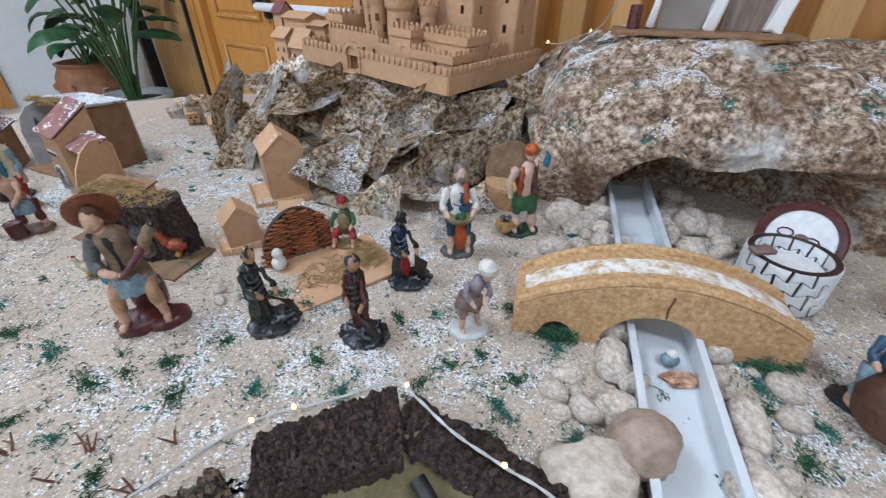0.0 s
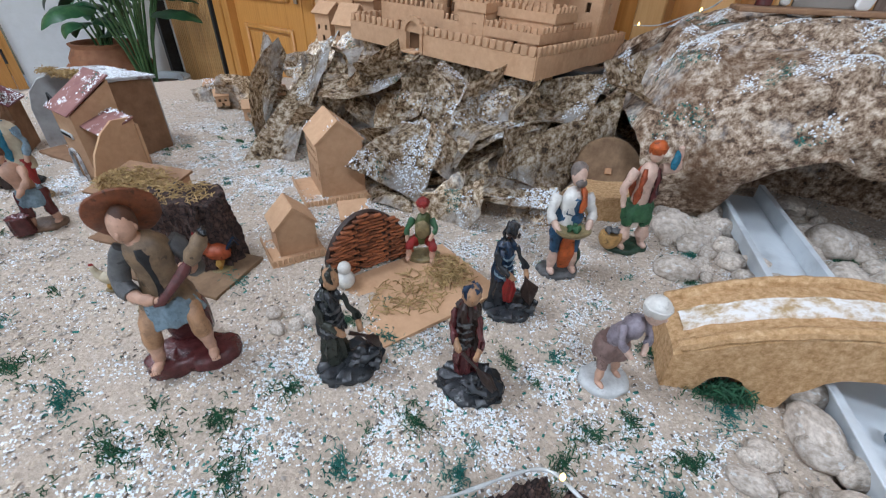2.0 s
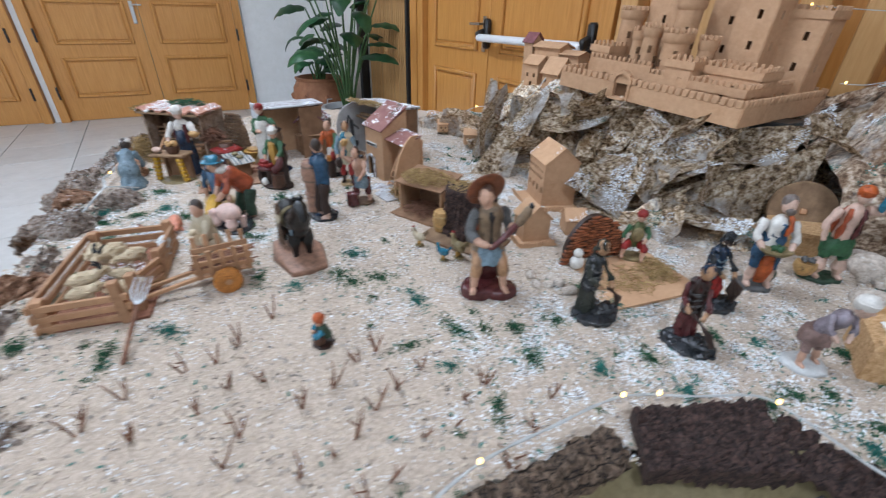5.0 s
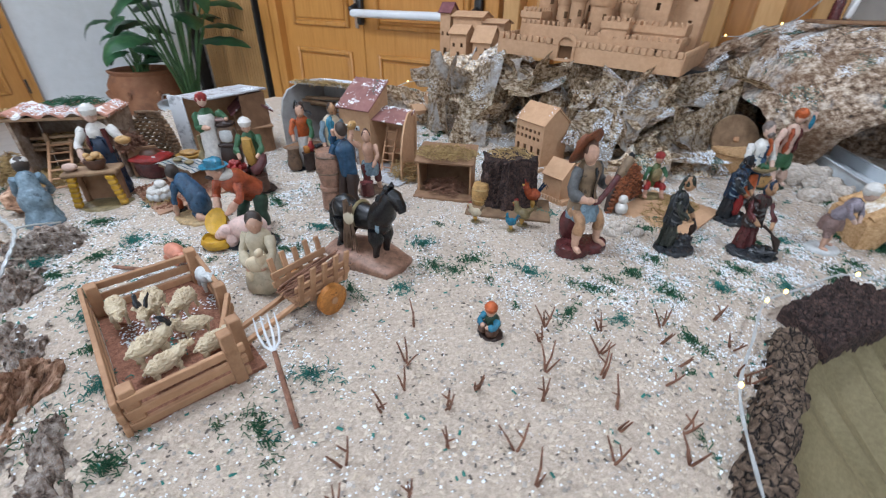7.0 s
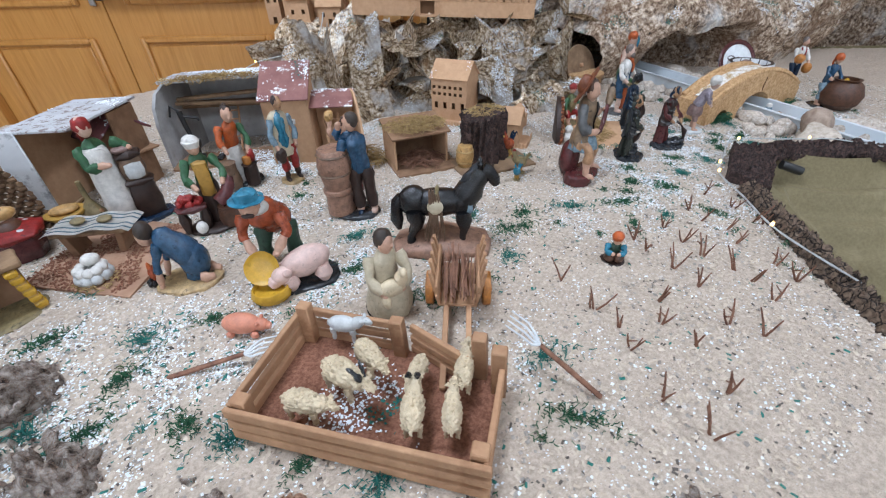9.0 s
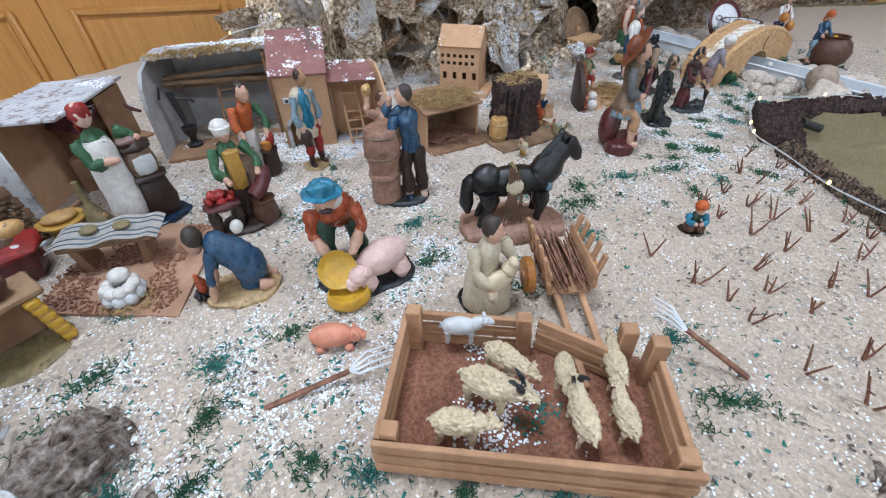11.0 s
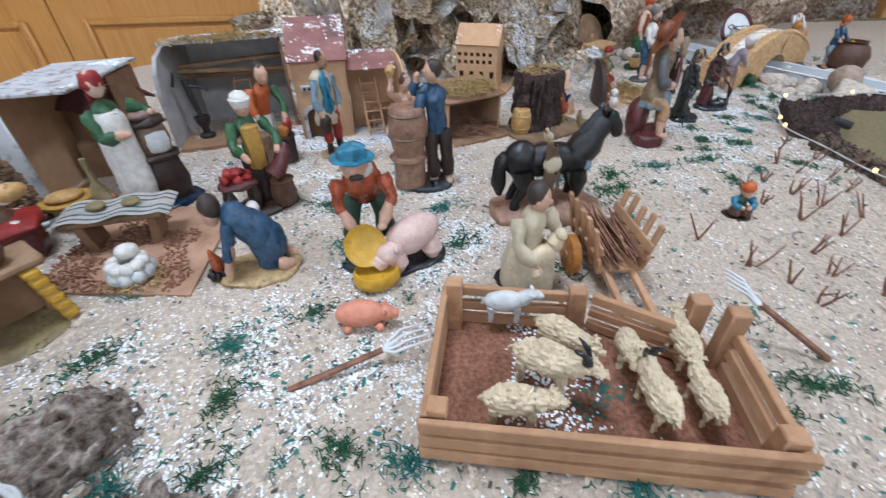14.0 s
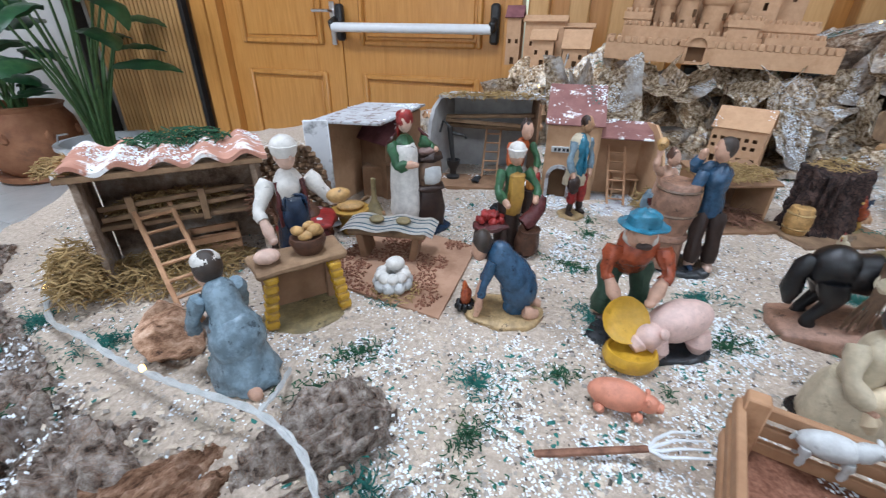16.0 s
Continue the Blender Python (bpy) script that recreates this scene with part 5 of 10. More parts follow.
def figures_by_the_farm():
    # swineherd feeding a pig
    f = Fig().base(0.42, 0.26, "dkgrey", 0.05, (0.14, -0.24))
    f.leg((-0.10, 0.10, 0.46), (-0.14, 0.02, 0.05), 0.08, "dkgreen", "skin", cut=0.9, shoe="dkbrown")
    f.leg((0.12, 0.12, 0.46), (0.16, 0.06, 0.05), 0.08, "dkgreen", "skin", cut=0.9, shoe="dkbrown")
    f.torso((0.04, 0.12, 0.50), (-0.04, -0.14, 0.74), 0.17, 0.175, "rust", 0.8)
    f.b((-0.05, -0.17, 0.80), (0.11, 0.10, 0.07), "white")
    f.arm((-0.20, -0.14, 0.72), (-0.14, -0.30, 0.36), 0.062, "rust", out=(-0.06, 0.02, 0), bare=0.75)
    f.arm((0.13, -0.16, 0.72), (0.05, -0.34, 0.40), 0.062, "rust", out=(0.08, 0.02, 0), bare=0.75)
    f.head((-0.08, -0.25, 0.87), 0.095, hair="greyhair", look_to=(-0.15, -1, -0.35), hat=("teal", "bowler"))
    f.b((-0.085, -0.335, 0.815), (0.06, 0.035, 0.03), "dkbrown", u=8, v=6)
    tilt = Euler((radians(55), 0, 0)).to_matrix()
    f.l([(0.09, -0.06), (0.145, 0.05), (0.155, 0.06), (0.14, 0.05), (0.02, 0.03)], "yellow", (-0.10, -0.36, 0.27), 20, m=tilt)
    f.l([(0.16, 0.04), (0.165, 0.14), (0.15, 0.15), (0.14, 0.12), (0.02, 0.11)], "yellow", (-0.06, -0.50, 0), 20, sy=0.85)
    f.b((0.27, -0.32, 0.26), (0.24, 0.13, 0.145), "pink", (0, -14, 14), 14, 10)
    f.b((0.06, -0.43, 0.21), (0.105, 0.085, 0.085), "pink", (0, -22, 24))
    f.t([(0.02, -0.44, 0.19), (-0.05, -0.48, 0.14)], [0.05, 0.04], "pink", 9)
    for q in (-1, 1):
        f.b((0.09 - 0.03 * q, -0.42 + 0.075 * q, 0.27), (0.05, 0.02, 0.04), "pink", (20 * q, 30, 30), 7, 5)
        f.t([(0.13, -0.36 + 0.08 * q, 0.20), (0.12, -0.37 + 0.08 * q, 0.04)], [0.05, 0.035], "pink", 7)
        f.t([(0.42, -0.28 + 0.08 * q, 0.22), (0.42, -0.28 + 0.08 * q, 0.04)], [0.055, 0.035], "pink", 7)
    f.done("swineherd_figurine", stand(-1.166, 0.828, -24), 0.172, "swineherd figurine in a blue hat feeding a pink pig", group=G1)
    # kneeling man blowing on a camp fire
    f = Fig().base(0.58, 0.36, "sandbase", 0.07)
    f.t([(0.34, 0.06, 0.10), (0.12, -0.02, 0.13), (0.12, 0.0, 0.22)], [0.06, 0.11, 0.12], "blue", 9)
    f.b((0.20, 0.04, 0.34), (0.27, 0.22, 0.27), "blue", (0, -10, 0), 14, 10)
    f.torso((0.20, 0.04, 0.42), (-0.18, -0.02, 0.76), 0.23, 0.19, "blue", 0.9)
    f.arm((-0.20, -0.14, 0.70), (-0.36, -0.22, 0.10), 0.075, "blue", "skin", out=(-0.02, -0.04, 0.0), bare=0.7)
    f.arm((-0.18, 0.12, 0.70), (-0.40, 0.10, 0.12), 0.075, "blue", "skin", out=(-0.02, 0.04, 0.0), bare=0.7)
    f.t([(0.30, -0.14, 0.16), (0.44, -0.10, 0.12), (0.50, -0.06, 0.11)], [0.065, 0.055, 0.04], "skin", 8)
    f.t([(0.30, 0.16, 0.16), (0.46, 0.15, 0.12), (0.54, 0.15, 0.11)], [0.065, 0.055, 0.04], "skin", 8)
    f.head((-0.38, -0.04, 0.80), 0.125, hair="hair", look_to=(-1, 0, -0.6))
    for i in range(9):
        a = i * 0.7
        f.b((-0.56 + 0.10 * math.cos(a), -0.02 + 0.10 * math.sin(a), 0.09), (0.06, 0.04, 0.045), "black", (0, 20, 40 * i), 6, 5)
    f.b((-0.55, -0.02, 0.20), (0.09, 0.09, 0.13), "rust", u=8, v=6)
    f.b((-0.57, -0.03, 0.30), (0.04, 0.04, 0.09), "orange", u=7, v=5)
    f.done("kneeling_man_figurine", stand(-1.306, 0.884, -30) @ Matrix.Diagonal((0.74, 0.86, 1.04, 1)), 0.122, "kneeling figurine in a blue tunic tending a small camp fire", group=G1)
    # blacksmith-baker with an iron oven
    f = Fig().base(0.30, 0.2, "navy", 0.05, (0.08, -0.02))
    f.l([(0.115, 0.04), (0.125, 0.10), (0.13, 0.35), (0.115, 0.50)], "dkbrown", (-0.06, 0.02, 0), 16, 5, 0.04)
    f.l([(0.13, 0.14), (0.14, 0.30), (0.13, 0.52), (0.12, 0.66), (0.09, 0.74)], "white", (-0.065, -0.005, 0), 16, 5, 0.05)
    f.torso((-0.06, 0.02, 0.52), (-0.05, 0.02, 0.75), 0.12, 0.135, "green")
    f.x((-0.06, -0.085, 0.63), (0.13, 0.03, 0.20), "white", (6, 0, 0), 0.02)
    f.arm((-0.20, 0.0, 0.75), (-0.02, -0.16, 0.60), 0.05, "green", out=(-0.08, -0.02, -0.08), bare=0.45)
    f.arm((0.10, 0.0, 0.75), (0.22, -0.08, 0.68), 0.05, "green", out=(0.06, 0.0, -0.03), bare=0.4)
    f.head((-0.06, -0.02, 0.90), 0.07, hair="maroon", skin="pale", look_to=(0.4, -1, 0.2), hat=("red", "scarf"))
    f.x((0.17, -0.03, 0.20), (0.24, 0.18, 0.34), "dkbrown", (0, 0, 0), 0.02)
    f.x((0.17, -0.03, 0.38), (0.28, 0.22, 0.04), "dkbrown", (0, 0, 0), 0.012)
    f.x((0.17, -0.03, 0.50), (0.20, 0.16, 0.20), "wood", (0, 0, 0), 0.02)
    f.x((0.17, -0.03, 0.62), (0.24, 0.19, 0.04), "dkbrown", (0, 0, 0), 0.012)
    f.x((0.17, -0.118, 0.49), (0.16, 0.02, 0.13), "whitegrey", (0, 0, 0), 0.01)
    f.b((0.17, -0.115, 0.19), (0.06, 0.02, 0.08), "orange", u=9, v=7)
    f.b((0.15, -0.06, 0.67), (0.11, 0.06, 0.04), "mauve", u=9, v=6)
    f.done("smith_figurine", stand(-1.352, 1.172, 8), 0.225, "figurine in red headscarf and apron at an iron oven", group=G1)
    # tomato seller
    f = Fig().base(0.34, 0.24, "dkbrown", 0.05, (-0.04, -0.06))
    f.l([(0.13, 0.04), (0.14, 0.12), (0.13, 0.36), (0.11, 0.50)], "dkbrown", (0, 0.04, 0), 16, 6, 0.05)
    f.torso((0, 0.03, 0.50), (0, 0.0, 0.76), 0.12, 0.135, "green")
    f.x((0, -0.085, 0.56), (0.17, 0.05, 0.38), "gold", (4, 0, 0), 0.025)
    f.arm((-0.15, 0, 0.75), (-0.12, -0.20, 0.50), 0.055, "green", out=(-0.07, 0, -0.02), bare=0.35)
    f.arm((0.15, 0, 0.75), (0.18, -0.20, 0.52), 0.055, "green", out=(0.07, 0, -0.02), bare=0.3)
    f.head((0, -0.03, 0.89), 0.078, hair="hair", skin="skin", look_to=(0, -1, -0.2), hat=("white", "cap"))
    f.x((-0.26, -0.10, 0.30), (0.34, 0.22, 0.035), "maroon", (0, 0, 0), 0.01)
    for sx in (-0.38, -0.14):
        f.x((sx, -0.10, 0.16), (0.06, 0.18, 0.26), "dkbrown", (0, 0, 0), 0.01)
    for i in range(22):
        a = i * 2.4
        r = 0.13 * math.sqrt(((i * 7) % 22) / 22)
        f.b((-0.26 + r * math.cos(a) * 1.1, -0.10 + r * math.sin(a) * 0.7, 0.35 + (0.05 if r < 0.08 else 0)), (0.045, 0.045, 0.038), "red", u=7, v=5)
    f.l([(0.12, 0.05), (0.125, 0.20), (0.12, 0.26), (0.13, 0.27)], "brown", (0.14, -0.20, 0), 14)
    f.t([(0.06, -0.22, 0.32), (0.18, -0.20, 0.40), (0.28, -0.16, 0.56)], [0.08, 0.09, 0.04], "maroon", 9, 0.6)
    f.b((-0.22, -0.22, 0.09), (0.07, 0.06, 0.07), "white")
    f.done("tomato_seller_figurine", stand(-1.217, 1.048, -6), 0.185, "tomato seller figurine in green with a table of red tomatoes", group=G1)
    # woman in orange at a churn
    f = Fig().base(0.30, 0.22, "dkgrey", 0.05)
    f.l([(0.14, 0.04), (0.15, 0.12), (0.12, 0.40), (0.11, 0.50)], "white", (0, 0.03, 0), 16, 6, 0.06)
    f.torso((0, 0.03, 0.50), (0.03, -0.06, 0.76), 0.12, 0.13, "orange")
    f.arm((-0.12, -0.05, 0.75), (-0.12, -0.20, 0.48), 0.055, "orange", out=(-0.05, 0, 0), bare=0.5)
    f.arm((0.16, -0.05, 0.75), (0.16, -0.22, 0.45), 0.055, "green", out=(0.05, 0, 0), bare=0.4)
    f.head((0.04, -0.13, 0.89), 0.078, hair="dkbrown", skin="skin", look_to=(0, -1, -0.4))
    f.b((0.04, -0.05, 0.97), 0.045, "dkbrown")
    f.l([(0.11, 0.05), (0.12, 0.20), (0.10, 0.36), (0.11, 0.37)], "wood", (-0.16, -0.22, 0), 14)
    f.l([(0.10, 0.05), (0.10, 0.30), (0.12, 0.31)], "dkbrown", (0.12, -0.24, 0), 14)
    f.l([(0.05, 0.31), (0.06, 0.36), (0.055, 0.40)], "pumpkin", (0.10, -0.24, 0), 12)
    f.b((0.18, -0.22, 0.40), (0.06, 0.05, 0.09), "red")
    f.done("woman_figurine", stand(-1.126, 1.205, -4), 0.188, "woman figurine in an orange blouse and white apron at wooden tubs", group=G1)
    # man in a white coat carrying a sack
    f = Fig().base(0.16, 0.15, "sandbase", 0.04)
    f.leg((-0.07, 0, 0.44), (-0.08, -0.02, 0.06), 0.062, "red", "dkbrown", cut=0.4, shoe="dkbrown")
    f.leg((0.07, 0, 0.44), (0.09, -0.02, 0.06), 0.062, "red", "dkbrown", cut=0.4, shoe="dkbrown")
    f.torso((0, 0, 0.46), (0, 0, 0.78), 0.11, 0.12, "teal")
    f.l([(0.15, 0.34), (0.14, 0.45), (0.12, 0.62), (0.13, 0.76), (0.07, 0.82)], "cream", (0, 0.025, 0), 16, 5, 0.05, 1, 0.7)
    f.t([(0, -0.10, 0.46), (0, -0.10, 0.62), (0, -0.07, 0.76)], [0.035, 0.04, 0.035], "teal", 8, 0.4)
    f.arm((-0.13, 0, 0.76), (-0.14, -0.08, 0.44), 0.048, "slate", out=(-0.05, 0.02, 0), bare=0.3)
    f.arm((0.13, 0, 0.76), (0.14, -0.06, 0.44), 0.048, "slate", out=(0.05, 0.02, 0), bare=0.3)
    f.b((-0.13, -0.09, 0.37), (0.08, 0.07, 0.09), "dkbrown")
    f.head((0.02, -0.02, 0.91), 0.066, hair="dkbrown", skin="tan", look_to=(0.6, -1, 0.1))
    f.done("man_figurine", stand(-1.030, 1.138, 12), 0.202, "man figurine in cream coat and red trousers", group=G1)
    # drinking man leaning on a barrel
    f = Fig().base(0.26, 0.20, "dkgrey", 0.045, (-0.06, 0))
    f.leg((-0.02, 0.0, 0.46), (0.0, -0.05, 0.05), 0.07, "dkbrown", "pale", cut=0.75, shoe="navy")
    f.leg((0.10, 0.02, 0.46), (0.15, 0.0, 0.05), 0.07, "dkbrown", "pale", cut=0.75, shoe="pale")
    f.torso((0.05, 0.02, 0.46), (0.03, 0.0, 0.76), 0.115, 0.13, "blue")
    f.arm((-0.10, -0.03, 0.75), (-0.20, -0.10, 0.56), 0.052, "blue", "skin", out=(-0.02, -0.03, -0.08), bare=0.25)
    f.arm((0.0, 0.06, 0.76), (-0.13, 0.0, 0.88), 0.052, "blue", "skin", out=(-0.10, 0.0, -0.06), bare=0.35)
    f.head((0.0, -0.01, 0.90), 0.07, hair="hair", skin="skin", look_to=(-1, -0.2, 0.25))
    f.l([(0.16, 0.04), (0.15, 0.24), (0.17, 0.26), (0.165, 0.29), (0.14, 0.30), (0.17, 0.42), (0.185, 0.52), (0.16, 0.66), (0.15, 0.67), (0.02, 0.665)], "clay", (-0.24, -0.02, 0), 20)
    f.l([(0.182, 0.44), (0.19, 0.45), (0.182, 0.46)], "wood", (-0.24, -0.02, 0), 20)
    f.l([(0.172, 0.61), (0.18, 0.62), (0.17, 0.63)], "wood", (-0.24, -0.02, 0), 20)
    f.done("wine_drinker_figurine", stand(-0.968, 0.905, -38), 0.216, "man figurine in a blue shirt leaning on a clay-coloured barrel", group=G1)
    # carpenter with raised mallet
    f = Fig().base(0.24, 0.20, "wood", 0.05)
    f.leg((-0.08, 0, 0.44), (-0.10, -0.08, 0.06), 0.075, "maroon", "skin", cut=0.5)
    f.leg((0.10, 0.04, 0.44), (0.16, 0.02, 0.06), 0.075, "maroon", "skin", cut=0.5)
    f.l([(0.16, 0.28), (0.16, 0.36), (0.13, 0.48)], "slate", (0, 0.01, 0), 16, 5, 0.06)
    f.torso((0, 0, 0.46), (-0.04, -0.06, 0.72), 0.11, 0.13, "skin")
    f.arm((-0.16, -0.04, 0.72), (-0.26, -0.02, 1.0), 0.048, "skin", "skin", out=(-0.10, 0.0, -0.06), bare=0.6)
    f.arm((0.10, -0.06, 0.72), (0.0, -0.24, 0.46), 0.048, "skin", "skin", out=(0.07, 0, 0), bare=0.6)
    f.t([(-0.32, -0.04, 1.0), (-0.20, 0.0, 1.04)], [0.04, 0.04], "bread", 8)
    f.head((-0.06, -0.11, 0.87), 0.075, hair="brown", skin="skin", look_to=(-0.3, -1, -0.3))
    f.l([(0.13, 0.04), (0.12, 0.22), (0.13, 0.24), (0.02, 0.24)], "maroon", (-0.14, -0.24, 0), 14)
    f.done("carpenter_figurine", stand(-0.927, 1.035, 20), 0.172, "bare-chested craftsman figurine raising a mallet over a block", group=G1)
    # bread seller behind her stall
    f = Fig().base(0.18, 0.14, "wood", 0.03)
    f.l([(0.14, 0.02), (0.14, 0.20), (0.12, 0.46), (0.11, 0.52)], "navy", (0, 0, 0), 16, 6, 0.05)
    f.torso((0, 0, 0.52), (0, 0, 0.77), 0.115, 0.135, "white")
    f.b((0, 0.015, 0.64), (0.135, 0.10, 0.15), "brown")
    f.x((0, -0.09, 0.55), (0.15, 0.05, 0.26), "navy", (3, 0, 0), 0.025)
    f.arm((-0.15, 0, 0.76), (-0.20, -0.18, 0.46), 0.054, "white", "pale", out=(-0.07, 0.02, 0), bare=0.7)
    f.arm((0.15, 0, 0.76), (0.28, -0.14, 0.62), 0.054, "white", "pale", out=(0.06, 0.02, -0.08), bare=0.6)
    f.b((0.30, -0.16, 0.65), (0.09, 0.06, 0.045), "bread")
    f.head((0.0, -0.03, 0.905), 0.075, hair="hair", skin="pale", look_to=(0.3, -1, -0.05), hat=("white", "cap"))
    for q in (-1, 1):
        f.t([(q * 0.085, -0.055, 0.50), (q * 0.095, -0.075, 0.62), (q * 0.085, -0.05, 0.76)], [0.040, 0.045, 0.035], "maroon", 9, 0.5)
    f.done("bread_seller_figurine", stand(-1.552, 1.030, 14), 0.222, "bread seller figurine in a white cap and dark apron", group=G1)
    # kneeling woman in grey-blue seen from behind
    f = Fig()
    f.l([(0.34, 0.0), (0.36, 0.05), (0.30, 0.18), (0.24, 0.34), (0.22, 0.46)], "slate", (0, 0.0, 0), 24, 7, 0.07, 0.85, 1.1)
    f.b((0.0, 0.02, 0.38), (0.25, 0.25, 0.26), "slate", (0, 0, 0), 16, 12)
    f.torso((0, 0.0, 0.46), (-0.02, -0.16, 0.76), 0.20, 0.18, "slate", 0.9)
    f.l([(0.205, 0.50), (0.22, 0.52), (0.205, 0.54)], "grey", (0, -0.05, 0.0), 18)
    f.arm((-0.19, -0.14, 0.74), (-0.20, -0.40, 0.36), 0.075, "slate", "skin", out=(-0.08, 0.02, -0.02), bare=0.2)
    f.arm((0.17, -0.14, 0.74), (0.14, -0.40, 0.36), 0.075, "slate", "skin", out=(0.10, 0.04, -0.02), bare=0.2)
    f.head((-0.02, -0.26, 0.86), 0.12, hair="hair", look_to=(0, -1, -0.4))
    f.b((-0.02, -0.25, 0.96), (0.125, 0.125, 0.07), "white")
    f.b((0.12, 0.36, 0.05), (0.06, 0.09, 0.05), "skin")
    f.done("kneeling_woman_figurine", stand(-1.622, 0.872, 215), 0.138, "kneeling woman figurine in a grey-blue dress and white cap", group=G1)
    # seated shepherd with a lamb
    f = Fig().base(0.30, 0.26, "black", 0.04, (0, 0.04))
    f.l([(0.27, 0.02), (0.29, 0.10), (0.25, 0.30), (0.20, 0.42)], "cream", (0, -0.02, 0), 20, 6, 0.06)
    f.torso((0, 0.02, 0.40), (0, -0.02, 0.72), 0.19, 0.185, "cream")
    f.arm((-0.19, 0, 0.70), (-0.08, -0.24, 0.34), 0.075, "cream", "skin", out=(-0.09, 0, -0.02), bare=0.2)
    f.arm((0.19, 0, 0.70), (0.14, -0.22, 0.38), 0.075, "cream", "skin", out=(0.09, 0, -0.02), bare=0.2)
    f.b((0.02, -0.20, 0.40), (0.18, 0.09, 0.10), "sheep", (0, -8, 0))
    f.t([(0.12, -0.20, 0.44), (0.16, -0.22, 0.58)], [0.065, 0.05], "sheep", 8)
    f.b((0.155, -0.26, 0.60), (0.05, 0.07, 0.05), "sheep")
    f.t([(-0.10, -0.22, 0.34), (-0.05, -0.28, 0.20)], [0.04, 0.03], "sheep", 7)
    f.head((0.02, -0.05, 0.87), 0.105, hair="hair", look_to=(0.7, -0.8, -0.1))
    f.done("lamb_shepherd_figurine", stand(-1.072, 0.624, -18), 0.145, "seated shepherd figurine in a cream robe holding a lamb", group=G1)
    # gnome-like child crouching in the field
    f = Fig().base(0.42, 0.36, "dkbrown", 0.08)
    f.b((-0.16, -0.12, 0.24), (0.18, 0.22, 0.16), "brown", (0, 0, 20))
    f.b((0.16, -0.12, 0.24), (0.18, 0.22, 0.16), "brown", (0, 0, -20))
    f.torso((0, 0.10, 0.26), (0, 0.02, 0.58), 0.27, 0.23, "dkgreen")
    f.arm((-0.26, 0.02, 0.56), (-0.08, -0.28, 0.40), 0.11, "teal", out=(-0.12, -0.04, -0.04), bare=0.2)
    f.arm((0.26, 0.02, 0.56), (0.10, -0.28, 0.40), 0.11, "teal", out=(0.12, -0.04, -0.04), bare=0.2)
    f.head((0, -0.04, 0.80), 0.16, hair="rust", look_to=(0, -1, 0), hat=("orange", "cap"))
    f.done("crouching_child_figurine", stand(-0.700, 0.485, -50), 0.062, "tiny crouching figurine with an orange cap and blue sleeves", group=G1)
    # two pumpkin sellers by the river
    for x, y, rz, hd, hat, top, leg, lab in ((0.66, 0.60, -20, "brown", ("orange", "scarf"), "blue", "slate", "figurine in an orange hood and blue shirt working by the river"), (0.905, 0.775, -25, "greyhair", None, "white", "navy", "figurine in a white shirt holding two pumpkins")):
        f = Fig().base(0.24, 0.2, "dkgrey", 0.05)
        f.leg((-0.08, 0, 0.46), (-0.10, -0.06, 0.06), 0.07, leg, "skin", cut=0.6)
        f.leg((0.08, 0, 0.46), (0.12, -0.02, 0.06), 0.07, leg, "skin", cut=0.6)
        f.torso((0, 0, 0.46), (0, -0.03, 0.75), 0.125, 0.135, top)
        if hat is None:
            for q in (-1, 1):
                f.t([(q * 0.06, -0.10, 0.50), (q * 0.06, -0.11, 0.66), (q * 0.06, -0.06, 0.78)], [0.02, 0.02, 0.02], "red", 6)
        f.arm((-0.15, 0, 0.74), (-0.17, -0.2, 0.55), 0.052, top, out=(-0.06, 0, -0.02))
        f.arm((0.15, 0, 0.74), (0.19, -0.2, 0.46), 0.052, top, out=(0.06, 0, -0.02))
        if hat is None:
            f.b((-0.18, -0.22, 0.57), (0.12, 0.12, 0.10), "pumpkin", u=14)
            f.b((0.20, -0.20, 0.36), (0.12, 0.12, 0.11), "pumpkin", u=14)
        else:
            f.t([(0.20, -0.28, 0.06), (0.20, -0.22, 0.40), (0.34, -0.22, 0.52)], [0.06, 0.05, 0.04], "yellow", 8)
        f.head((0, -0.05, 0.89), 0.075, hair=hd, look_to=(0.2, -1, -0.1), hat=hat)
        f.done("river_figurine", stand(x, y, rz), 0.175, lab, group=G1)


figures_by_the_farm()


